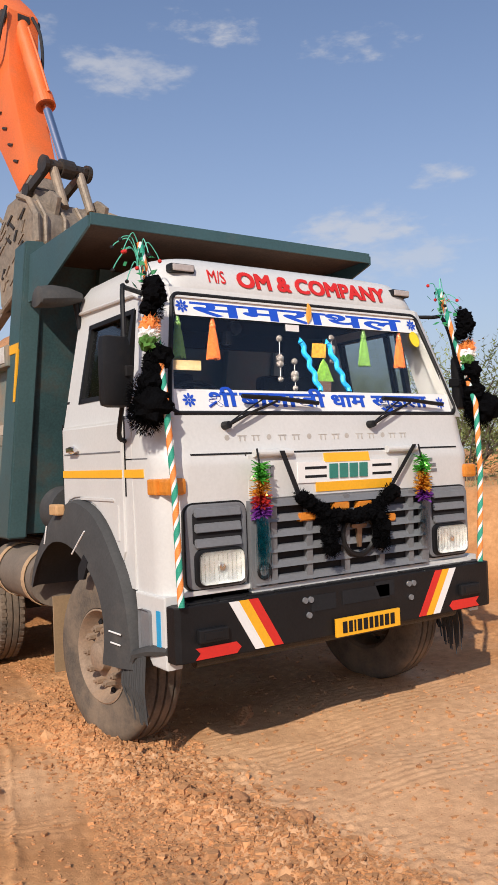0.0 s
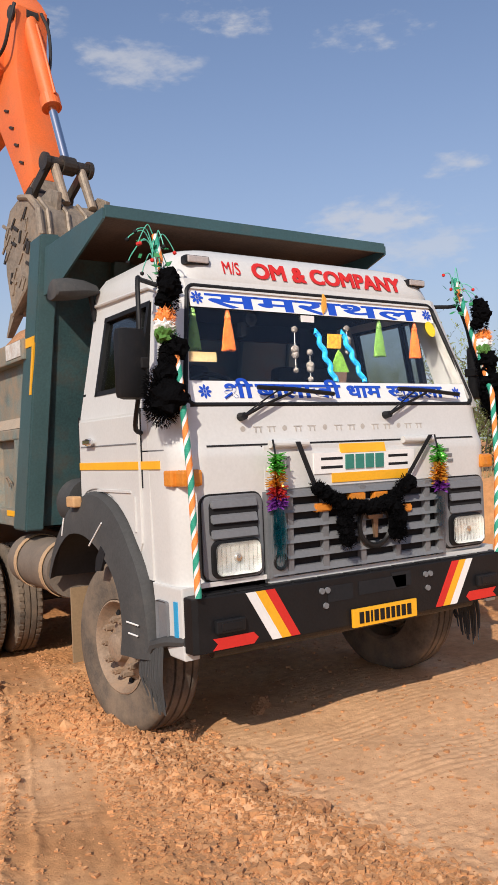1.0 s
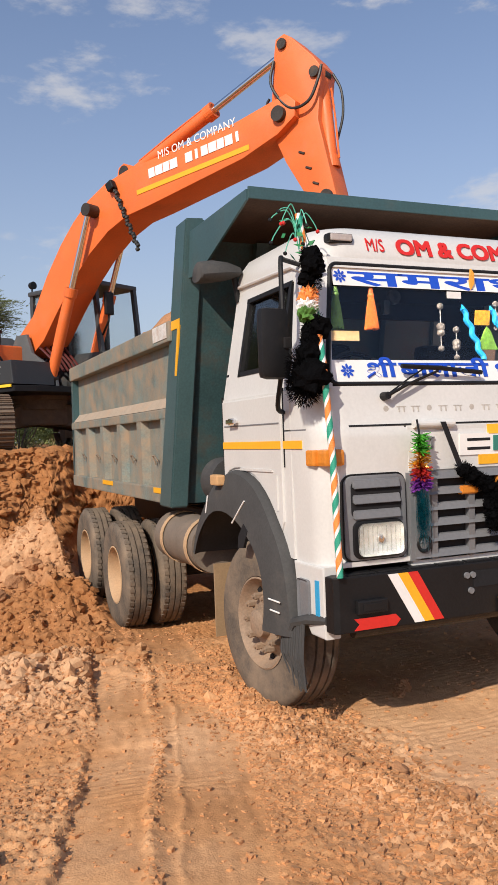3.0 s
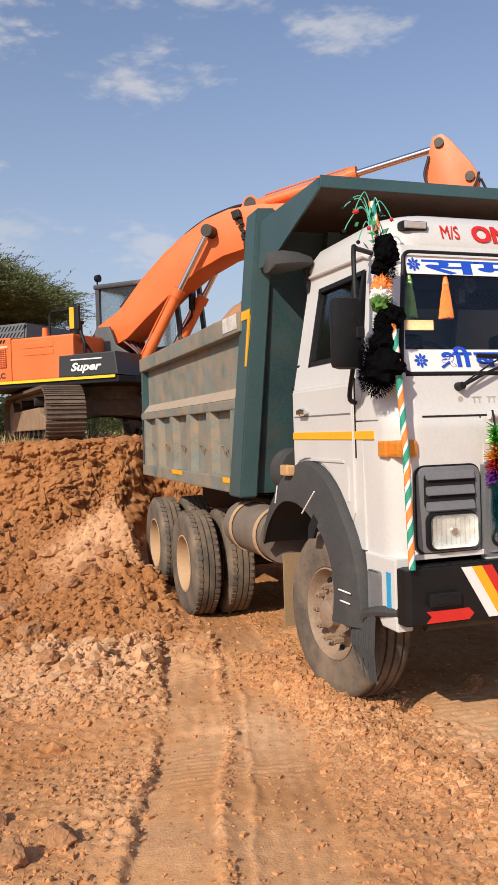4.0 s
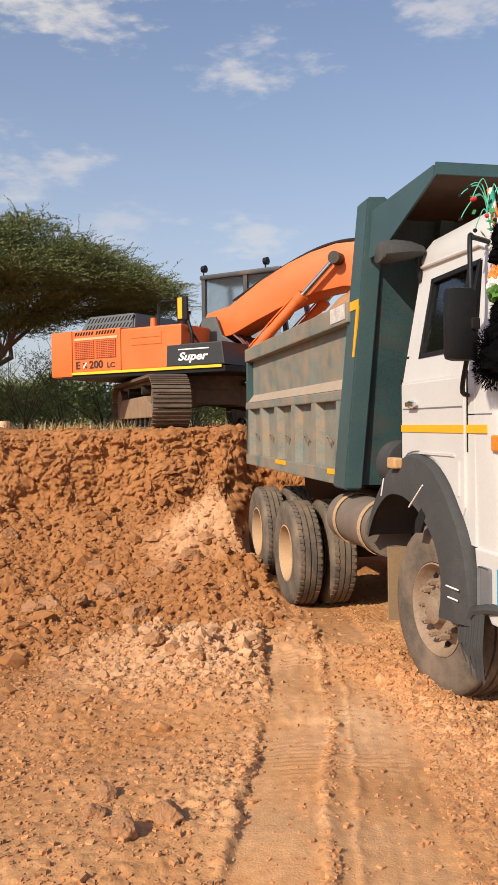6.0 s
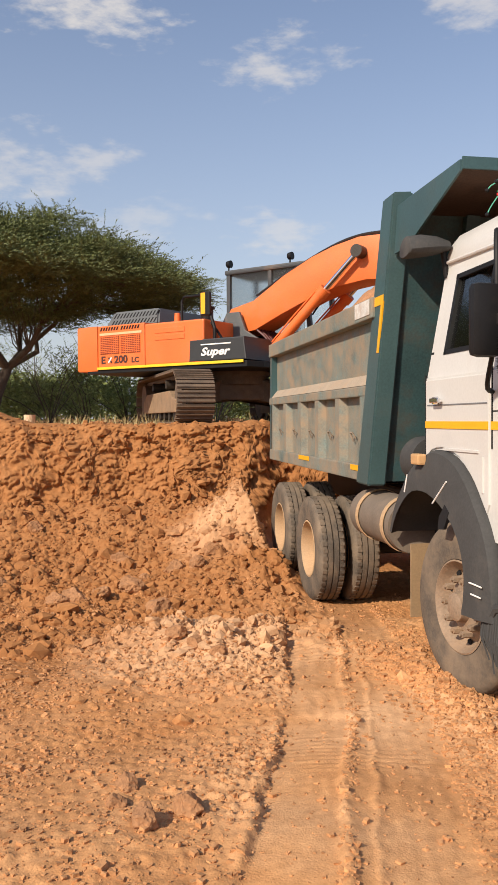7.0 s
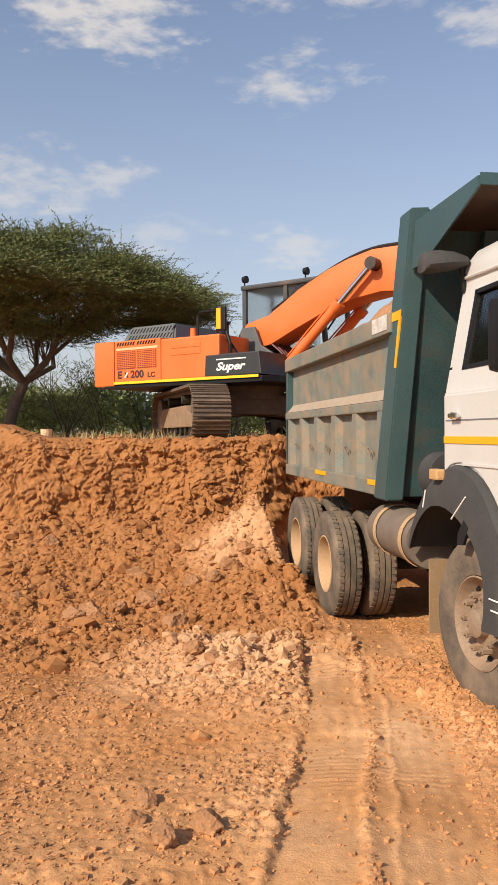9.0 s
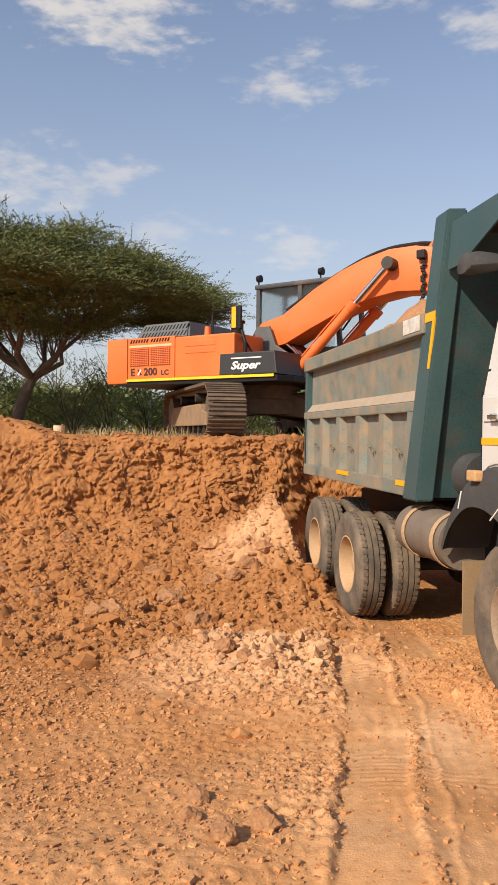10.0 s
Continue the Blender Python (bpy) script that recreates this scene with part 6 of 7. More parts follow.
        pipe(bm, bent([(0.2, y, 1.3), (0.6, y, 1.75 + 0.05 * (k % 3)), (1.0, y, 1.55), (1.2, y + 0.03, 1.3)]), 0.022, 6)
    part("hose_bundle", bm, mat("red_brown_hose", (0.10, 0.02, 0.018), 0.5), u)


build_upper()

FOOT, BL, AL = (0.482, 1.807), 5.847, 2.13
JOINT, LINK, PUSH = (1.78, 0.06), 0.44, 0.52
boom = mover("boom", "long orange gooseneck boom with white lettering")
BOOM_TOP = [(-0.22, 0.05), (-0.12, 0.22), (0.36, 0.34), (0.96, 0.72), (1.5, 0.98), (1.9, 1.12), (2.35, 1.22), (2.8, 1.22), (3.3, 1.10), (5.2, 0.40), (5.75, 0.26), (6.05, 0.18)]
BOOM_BOT = [(6.12, 0.0), (6.02, -0.16), (5.7, -0.20), (5.1, -0.12), (3.4, 0.36), (2.95, 0.50), (2.5, 0.53), (2.0, 0.46), (1.5, 0.31), (0.9, 0.06), (0.4, -0.17), (0.0, -0.24), (-0.2, -0.14)]


def build_boom():
    """Along the boom is x, up is z, the foot pin is the origin."""
    bm = B()
    prism(bm, BOOM_TOP + BOOM_BOT, "y", -0.29, 0.29, 0.02)
    part("boom_box", bm, ORANGE, boom, smooth=True)
    for x, z, r, w in ((0, 0, 0.11, 0.36), (2.415, 0.96, 0.10, 0.50), (5.847, 0, 0.10, 0.36), (3.14, 1.20, 0.10, 0.20)):
        bm = B()
        rod(bm, (x, -w, z), (x, w, z), r, r, 20)
        part("pin", bm, GREASE, boom)
    bm = B()
    for y in (-0.16, 0.16):
        prism(bm, [(2.9, 1.12), (3.5, 0.98), (3.2, 1.32), (3.08, 1.32)], "y", y - 0.03, y + 0.03)
    part("cylinder_lug", bm, ORANGE, boom)
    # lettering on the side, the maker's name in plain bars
    lean = math.degrees(math.atan2(0.40 - 1.10, 5.2 - 3.3))
    up = pose(4.45, -0.296, 0.50, 90, 0, 0) @ pose(0, 0, 0, 0, 0, lean)
    lettering("boom_letters", "M/S OM & COMPANY", 0.17, STICKER, up @ pose(0.05, 0.17, 0), boom, 0.9)
    for i, w in enumerate((0.12, 0.14, 0.12, 0.14, 0, 0.13, 0.05, 0.12, 0.14, 0.12, 0.13, 0.05)):
        if w:
            x = -0.86 + i * 0.145
            bm = B()
            box(bm, -w / 2, w / 2, -0.075, 0.065, -0.003, 0.003)
            bmesh.ops.transform(bm, matrix=up @ pose(x + 0.04, -0.03 - 0.0, 0), verts=bm.verts[:])
            part("mark_bar", bm, STICKER, boom)
    bm = B()
    box(bm, -1.15, 0.95, -0.035, 0.035, -0.003, 0.003)
    bmesh.ops.transform(bm, matrix=up @ pose(0.0, -0.24, 0), verts=bm.verts[:])
    part("amber_stripe", bm, YELLOW, boom)
    bm = B()
    for y in (-0.1, 0.0, 0.1):
        pipe(bm, bent([(0.3, y, 0.45), (1.0, y, 0.82), (1.9, y, 1.2), (2.6, y, 1.30), (3.3, y + 0.1, 1.2), (5.3, y + 0.1, 0.46), (5.7, y + 0.1, 0.5)]), 0.02, 6)
    part("boom_pipe", bm, HOSE, boom)
    bm = B()
    for k in range(22):
        z = 0.62 - k * 0.05
        bmesh.ops.create_icosphere(bm, subdivisions=1, radius=0.04, matrix=pose(2.95 + 0.02 * math.sin(k * 2), -0.33, 0.95 + z - 0.62))
    part("black_tassel", bm, HOSE, boom, "black hanging tassel")
    bm = B()
    box(bm, 2.86, 3.0, -0.40, -0.30, 0.98, 1.12, 0.02)
    part("boom_lamp", bm, BLACKP, boom)


build_boom()
arm = mover("arm", "orange dipper arm")


def build_arm():
    """Along the arm, towards the bucket, is x; away from the machine is z; the pin on the boom is the origin."""
    bm = B()
    prism(bm, [(-1.0, 0.34), (-0.98, 0.48), (-0.86, 0.55), (-0.42, 0.70), (-0.22, 0.74), (-0.05, 0.64), (0.35, 0.40), (1.62, 0.14), (1.62, -0.13), (0.55, -0.25), (0.12, -0.25), (-0.2, -0.14), (-0.85, 0.24)], "y", -0.18, 0.18, 0.02)
    part("arm_nose", prism(B(), [(1.622, 0.138), (2.17, 0.10), (2.25, 0.0), (2.17, -0.10), (1.622, -0.128)], "y", -0.175, 0.175, 0.015), STEEL, arm, "worn bare steel nose")
    part("arm_box", bm, ORANGE, arm, smooth=True)
    for x, z, w in ((0, 0, 0.34), (-0.87, 0.40, 0.27), (-0.214, 0.63, 0.27), (2.13, 0, 0.30), (1.78, 0.06, 0.30)):
        bm = B()
        rod(bm, (x, -w * 0.8, z), (x, w * 0.8, z), 0.07, 0.07, 18)
        part("pin", bm, GREASE, arm)
    for k in range(4):
        bm = B()
        rod(bm, (0.55 + k * 0.24, -0.184, -0.02), (0.62 + k * 0.24, -0.184, 0.04), 0.016, 0.016, 6)
        part("wear_mark", bm, GREASE, arm)
    bm = B()
    pipe(bm, bent([(-0.75, -0.20, 0.2), (-0.45, -0.26, 0.05), (0.0, -0.28, 0.15), (0.12, -0.28, 0.42), (-0.05, -0.26, 0.66), (-0.2, -0.22, 0.76)]), 0.02, 8)
    pipe(bm, bent([(-0.2, 0.1, 0.74), (0.05, 0.12, 0.74), (0.35, 0.12, 0.62), (0.6, 0.1, 0.42)]), 0.018, 8)
    part("hose", bm, HOSE, arm)


build_arm()
bucket = mover("bucket", "worn steel digging bucket patched with wear plates")


def build_bucket():
    """From the pin to the teeth is x, the back of the bucket is +z."""
    prof = [(-0.12, 0.05), (-0.10, 0.30), (0.10, 0.48), (0.42, 0.58), (0.80, 0.52), (1.10, 0.30), (1.30, 0.0), (1.42, -0.34)]
    prof = [(x * 0.86, z * 0.95 if z > 0 else z) for x, z in prof]
    W = 0.50
    bm = B()
    rings = []
    for y in (-W, W):
        rings.append([bm.verts.new((x, y, z)) for x, z in prof])
        rings.append([bm.verts.new((x * 0.95 + 0.01, y, z * 0.9 - 0.03)) for x, z in prof])
    for a, b in ((0, 2), (3, 1)):
        for k in range(len(prof) - 1):
            bm.faces.new((rings[a][k], rings[a][k + 1], rings[b][k + 1], rings[b][k]))
    for a, b in ((0, 1), (2, 3)):
        for k in range(len(prof) - 1):
            bm.faces.new((rings[a][k], rings[a][k + 1], rings[b][k + 1], rings[b][k]))
    part("bucket_back", bm, STEEL, bucket, smooth=True)
    for s in (-1, 1):
        bm = B()
        prism(bm, prof + [(1.12, -0.36), (0.60, -0.30), (0.10, -0.16)], "y", s * (W - 0.03), s * (W + 0.012), 0.006)
        part("side_plate", bm, STEEL, bucket)
        bm = B()
        pr = prof[1:]
        pipe(bm, [(x, s * (W + 0.01), z) for x, z in pr], 0.035, 8)
        part("edge_bead", bm, STEEL, bucket)
        r = random.Random(5)
        for i in range(34):
            x, z = r.uniform(0.0, 1.05), r.uniform(-0.25, 0.4)
            if z > 0.36 - 0.5 * max(0, x - 0.6) / 0.7 or (x < 0.15 and z > 0.22):
                continue
            a = r.choice((35, 60, -30, 50))
            bm = B()
            box(bm, -0.07, 0.07, -0.008, 0.008, -0.018, 0.018, 0.004)
            bmesh.ops.transform(bm, matrix=pose(x, s * (W + 0.016), z, 0, a, 0), verts=bm.verts[:])
            part("wear_plate", bm, STEEL if i % 3 else GREASE, bucket)
    for k in range(5):
        y = -0.48 + k * 0.24
        bm = B()
        hexa(bm, [(1.16, y - 0.05, -0.37), (1.16, y + 0.05, -0.37), (1.24, y + 0.05, -0.30), (1.24, y - 0.05, -0.30), (1.36, y - 0.03, -0.60), (1.36, y + 0.03, -0.60), (1.38, y + 0.03, -0.58), (1.38, y - 0.03, -0.58)])
        part("tooth", bm, STEEL, bucket)
    for y in (-0.27, 0.27):
        bm = B()
        prism(bm, [(-0.14, -0.12), (0.14, -0.12), (0.3, 0.52), (0.10, 0.62), (-0.08, 0.50), (-0.16, 0.1)], "y", y - 0.025, y + 0.025, 0.006)
        part("ear", bm, STEEL, bucket)
    for i in range(5):
        bm = B()
        y = -0.42 + i * 0.21
        pipe(bm, [(x, y, z + 0.012) for x, z in prof[2:]], 0.022, 6)
        part("back_rib", bm, STEEL, bucket)


build_bucket()
for ob in bucket.children:
    ob.data.transform(Matrix.Diagonal((0.74, 1, 1, 1)))
link = mover("bucket_link", "greasy steel bucket link")


def build_link():
    """From the arm to the cylinder's pin is x."""
    for y in (-0.205, 0.205):
        bm = B()
        prism(bm, [(-0.06, -0.05), (LINK + 0.04, -0.05), (LINK + 0.08, 0.0), (LINK + 0.04, 0.05), (-0.06, 0.05), (-0.09, 0)], "y", y - 0.025, y + 0.025, 0.006)
        part("side_link", bm, GREASE, link)
    bm = B()
    rod(bm, (LINK, -0.26, 0), (LINK, 0.26, 0), 0.065, 0.065, 18)
    for y in (-0.27, 0.23):
        rod(bm, (LINK, y, 0), (LINK, y + 0.04, 0), 0.09, 0.09, 18)
    part("cross_pin", bm, GREASE, link)


build_link()
push = mover("push_link", "greasy steel push link")


def build_push():
    for y in (-0.15, 0.15):
        bm = B()
        rod(bm, (0, y, 0), (PUSH, y, 0), 0.05, 0.045, 12)
        part("push_bar", bm, STEEL, push)


build_push()


def cylinder_pair(name, body_len, rod_len, r, ys):
    """A hydraulic cylinder in two keyed parts: barrel from its foot along x, rod back from its eye."""
    b, k = mover(name + "_barrel", "orange hydraulic cylinder"), mover(name + "_rod", "polished cylinder rod")
    for y in ys:
        bm = B()
        rod(bm, (0.05, y, 0), (body_len, y, 0), r, r, 20)
        part("barrel", bm, ORANGE, b, smooth=True)
        bm = B()
        rod(bm, (body_len - 0.14, y, 0), (body_len, y, 0), r * 1.25, r * 1.25, 20)
        part("gland", bm, ORANGE, b)
        bm = B()
        rod(bm, (0, y - 0.07, 0), (0, y + 0.07, 0), r * 1.2, r * 1.2, 16)
        part("foot_eye", bm, GREASE, b)
        bm = B()
        rod(bm, (-rod_len, y, 0), (0, y, 0), r * 0.55, r * 0.55, 16)
        part("rod", bm, CHROME, k, smooth=True)
        bm = B()
        rod(bm, (0, y - 0.07, 0), (0, y + 0.07, 0), r * 1.1, r * 1.1, 16)
        part("rod_eye", bm, GREASE, k)
        bm = B()
        pipe(bm, [(0.2, y, r + 0.03), (body_len * 0.5, y, r + 0.04), (body_len - 0.1, y, r + 0.03)], 0.014, 6)
        part("oil_pipe", bm, ORANGE, b)
    return b, k


BOOM_CYL = cylinder_pair("boom_cylinder", 1.50, 1.45, 0.085, (-0.42, 0.42))
ARM_CYL = cylinder_pair("arm_cylinder", 1.75, 1.6, 0.095, (0.0,))
BUCKET_CYL = cylinder_pair("bucket_cylinder", 1.22, 1.0, 0.085, (0.0,))


# ---- trees and scrub ----
BARK = mat("grey_brown_bark", (0.10, 0.075, 0.055), 0.9, var=0.3, scale=8, bump=0.6, bscale=30)
LEAF = mat("dull_green_leaf", (0.105, 0.128, 0.040), 0.7, var=0.2, scale=1.2, bump=0.0, island=0.35)
LEAF2 = mat("scrub_leaf", (0.23, 0.27, 0.085), 0.75, var=0.2, scale=1.0, bump=0.0, island=0.35)
DRY = mat("dry_grass", (0.34, 0.27, 0.13), 0.9, var=0.2, scale=2.0, bump=0.0, island=0.3)


def mesh_of(name, V, F, material, parent=None):
    me = bpy.data.meshes.new(name)
    me.from_pydata(V, [], F)
    me.materials.append(material)
    ob = new(name, me)
    ob.parent = parent
    return ob


def spray(V, F, p, d, length, r, n=9, leaf=0.05, droop=0.12):
    """A thin twig set with small narrow leaflets on both sides."""
    d = d.normalized()
    side = d.cross(Vector((0, 0, 1)))
    side = side.normalized() if side.length > 0.01 else Vector((1, 0, 0))
    up = side.cross(d)
    k = len(V)
    for s in (-1, 1):
        V.append(tuple(p + side * 0.006 * s))
    V.append(tuple(p + d * length + Vector((0, 0, -droop * length * length))))
    F.append((k, k + 1, k + 2))
    for i in range(n):
        u = (i + r.random()) / n
        c = p + d * (length * u) + Vector((0, 0, -droop * (length * u) ** 2))
        s = 1 if i % 2 else -1
        tip = (side * s * r.uniform(0.3, 1) + d * r.uniform(0.5, 1.3) + up * r.uniform(-0.5, 0.6)).normalized() * leaf * r.uniform(0.8, 1.8)
        w = (tip.cross(Vector((r.uniform(-1, 1), r.uniform(-1, 1), r.uniform(-1, 1))))).normalized() * leaf * 0.28
        k = len(V)
        V.extend((tuple(c - w), tuple(c + w), tuple(c + tip)))
        F.append((k, k + 1, k + 2))


def umbrella_tree(x, y, z, height, reach, seed, label, tips, per_tip, leaf=0.05):
    """A flat-topped thorn tree: leaning trunk, limbs that rise and arch out, feathery layered sprays with gaps."""
    r = random.Random(seed)
    t = thing("thorn_tree", label, "tree", "trees", pose(x, y, z))
    bm = B()
    fork = Vector((0.42, 0.1, 1.55))
    pipe(bm, [(-0.05, 0, -0.3), (0.0, 0, 0.3), (0.14, 0.03, 0.85), (0.28, 0.06, 1.2), fork], 0.19, 10, 0.7)

    def top(q):
        return height - 2.1 * q ** 2.0

    def low(q):
        return 2.0 + 1.5 * q
    limbs = []
    for i in range(9):
        a = 6.283 * (i + r.uniform(-0.3, 0.3)) / 9
        k = reach * r.uniform(0.62, 0.8)
        end = Vector((k * math.cos(a), k * math.sin(a), r.uniform(0.62, 0.74) * height))
        pts = [fork]
        for u in (0.2, 0.4, 0.6, 0.8, 1.0):
            pts.append(fork.lerp(end, u) + Vector((r.gauss(0, 0.12), r.gauss(0, 0.12), 0.55 * math.sin(math.pi * u) * u)))
        pipe(bm, pts, r.uniform(0.075, 0.11), 7, 0.22)
        limbs.append((a, pts))
    V, F = [], []
    for i in range(tips):
        a, q = r.uniform(0, 6.283), min(1.0, math.sqrt(r.random()) * 1.04)
        lob = 1 + 0.10 * math.sin(3 * a + 1) + 0.07 * math.sin(7 * a)
        u = r.random() ** 0.75
        e = Vector((reach * lob * q * math.cos(a), reach * lob * q * math.sin(a), low(q) + (top(q) - low(q)) * u))
        pts = min(limbs, key=lambda m: abs((m[0] - a + math.pi) % 6.283 - math.pi))[1]
        b = pts[max(1, min(5, int(q * 5.5)))]
        mid = b.lerp(e, 0.55) + Vector((0, 0, -0.15))
        pipe(bm, [b, b.lerp(mid, 0.5) + Vector((r.gauss(0, 0.06), r.gauss(0, 0.06), 0)), mid, e], 0.022, 5, 0.3)
        out = Vector((math.cos(a), math.sin(a), 0))
        for k in range(int(per_tip * (0.75 + 0.4 * u))):
            c = e + Vector((r.gauss(0, 0.40), r.gauss(0, 0.40), r.gauss(0, 0.11)))
            g = r.uniform(0, 6.28)
            dd = out * (0.35 + 0.8 * q) + Vector((math.cos(g) * 0.75, math.sin(g) * 0.75, r.uniform(0.05, 0.55)))
            spray(V, F, c, dd, r.uniform(0.35, 0.85), r, 15, leaf, 0.35)
    part("trunk", bm, BARK, t, smooth=True)
    mesh_of("crown", V, F, LEAF, t)
    return t


def scrub(x, y, z, h, w, seed, label, sprays=160, leafmat=None):
    r = random.Random(seed)
    t = thing("scrub_bush", label, "bush", "bushes", pose(x, y, z))
    bm = B()
    V, F = [], []
    for k in range(9):
        a = r.uniform(0, 6.28)
        d = Vector((math.cos(a) * 0.6, math.sin(a) * 0.6, 1)).normalized()
        p = Vector((0, 0, -0.1))
        pts = [p]
        for i in range(4):
            d = (d + Vector((r.uniform(-0.4, 0.4), r.uniform(-0.4, 0.4), -0.1))).normalized()
            p = p + d * Vector((w, w, h)).length * 0.2
            pts.append(p)
        pipe(bm, pts, 0.02, 5, 0.4)
        for i in range(sprays // 9):
            q = pts[r.randrange(1, 5)] + Vector((r.gauss(0, 0.16) * w, r.gauss(0, 0.16) * w, r.gauss(0, 0.12) * h))
            a2 = r.uniform(0, 6.28)
            spray(V, F, q, d * 0.5 + Vector((math.cos(a2), math.sin(a2), r.uniform(-0.1, 0.9))), r.uniform(0.2, 0.55) * h, r, 10, 0.055)
    part("trunk", bm, BARK, t)
    mesh_of("foliage", V, F, leafmat or LEAF2, t)
    return t


GZ = lambda x, y: float(ground_z(x, y))
umbrella_tree(-6.4, 19.3, GZ(-6.4, 19.3), 5.75, 4.9, 21, "dark green flat-topped thorn tree behind the excavator", 270, 112, leaf=0.05)
for i, (x, y, h, w) in enumerate([(-5.0, 21.2, 1.9, 1.7), (-3.9, 23.0, 1.5, 1.8), (-2.6, 25.0, 1.6, 2.2), (-1.0, 28.0, 2.0, 2.6), (-8.5, 24.0, 2.0, 2.4), (-0.2, 19.5, 2.6, 1.2), (-6.4, 27.0, 1.8, 3.0),
                                  (-4.4, 30.0, 2.2, 3.2), (2.0, 31.0, 2.4, 3.2), (6.6, 4.8, 1.5, 1.3), (7.6, 6.4, 1.6, 1.6), (8.6, 7.6, 2.2, 1.8), (7.4, 3.4, 0.9, 1.2), (9.6, 10.8, 2.0, 1.8), (11.5, 12.5, 2.3, 2.2), (12.5, 9.0, 1.9, 2.4)]):
    scrub(x, y, GZ(x, y), h, w, 40 + i, "grey-green thorn scrub on the flat ground", 190 if i < 9 else 230, LEAF2 if i % 3 else LEAF)


def plain_z(x, y):
    """Height of the flat land behind the bank."""
    u = min(1.0, max(0.0, (math.hypot(x, y - 8) - 60) / 340))
    return 1.64 + 0.9 * u * u * (3 - 2 * u)


def far_scrub():
    """The distant line of scrub along the horizon."""
    r = random.Random(77)
    V, F = [], []
    for i in range(2600):
        a = r.uniform(-0.75, 1.25)
        d = r.uniform(36, 150)
        x, y = -3 + d * math.sin(a), d * math.cos(a)
        p = Vector((x, y, plain_z(x, y) + r.uniform(0, 1.9) * (0.6 + 0.5 * math.sin(a * 23) * math.sin(a * 9))))
        spray(V, F, p, Vector((r.uniform(-1, 1), r.uniform(-1, 1), r.uniform(0, 1))), r.uniform(0.8, 2.0), r, 9, 0.30)
    for i in range(11000):
        x, y = r.uniform(-14, 6), r.uniform(24, 36)
        h = 1.5 + 0.5 * math.sin(x * 1.1) * math.sin(x * 0.37 + 2) + 0.35 * math.sin(y * 0.9 + x)
        p = Vector((x, y, plain_z(x, y) + h * r.random() ** 0.7))
        spray(V, F, p, Vector((r.uniform(-1, 1), r.uniform(-1, 1), r.uniform(0, 1))), r.uniform(0.3, 0.7), r, 11, 0.10)
    tagged(mesh_of("distant_scrub", V, F, LEAF2), "distant low green scrub along the horizon", "scrub", kind="stuff")


def grass():
    r = random.Random(78)
    V, F = [], []
    for i in range(3600):
        if i < 1900:
            x = r.uniform(-9, 3)
            y = 9.2 + r.expovariate(0.22)
        else:
            x, y = 5.4 + r.expovariate(0.4), r.uniform(1.0, 14)
        z = plain_z(x, y) if i < 1900 else 1.25
        h = r.uniform(0.06, 0.24)
        a = r.uniform(0, 6.28)
        k = len(V)
        V.extend(((x, y, z - 0.02), (x + 0.02 * math.cos(a), y + 0.02 * math.sin(a), z - 0.02), (x + r.gauss(0, 0.08), y + r.gauss(0, 0.08), z + h)))
        F.append((k, k + 1, k + 2))
    tagged(mesh_of("dry_grass", V, F, DRY), "thin dry grass on the flat ground", "grass", kind="stuff")


far_scrub()
grass()
bm = B()
rod(bm, (0, 0, -0.2), (0, 0, 2.2), 0.06, 0.05, 10)
wp = part("marker_post", bm, STICKER)
wp.matrix_basis = pose(-2.5, 26.7, GZ(-2.5, 26.7))
tagged(wp, "white marker post standing among far scrub", "post")
bm = B()
lathe(bm, [(0.0001, 0), (0.08, 0), (0.095, 0.10), (0.10, 0.19), (0.092, 0.19), (0.08, 0.05)], 18, pose(0, 0, 0, 0, -90, 0))
pl = part("pail", bm, mat("faded_amber_plastic", (0.78, 0.55, 0.36), 0.5, var=0.2, scale=9), smooth=True)
pl.matrix_basis = pose(-4.6, 10.8, GZ(-4.6, 10.8))
tagged(pl, "small amber and white plastic pail on the bank", "pail")


# ---- decorations on the truck ----
WOOL = mat("black_wool", (0.003, 0.003, 0.0035), 1.0, var=0.3, bump=0.8, bscale=80)
TINSEL = {k: mat(k + "_tinsel", c, 0.25, metal=0.6, var=0.3, scale=30, bump=0.2) for k, c in (("green", (0.10, 0.45, 0.05)), ("gold", (0.75, 0.36, 0.04)), ("red", (0.62, 0.05, 0.04)), ("purple", (0.28, 0.06, 0.42)), ("teal", (0.01, 0.46, 0.55)))}
WOOL.node_tree.nodes["Principled BSDF"].inputs["Specular IOR Level"].default_value = 0.03
WG = mat("weave_green", (0.02, 0.30, 0.20), 0.6, var=0.1)
WO = mat("weave_orange", (0.80, 0.25, 0.05), 0.6, var=0.1)
MINT = mat("mint_plastic", (0.10, 0.50, 0.36), 0.5)


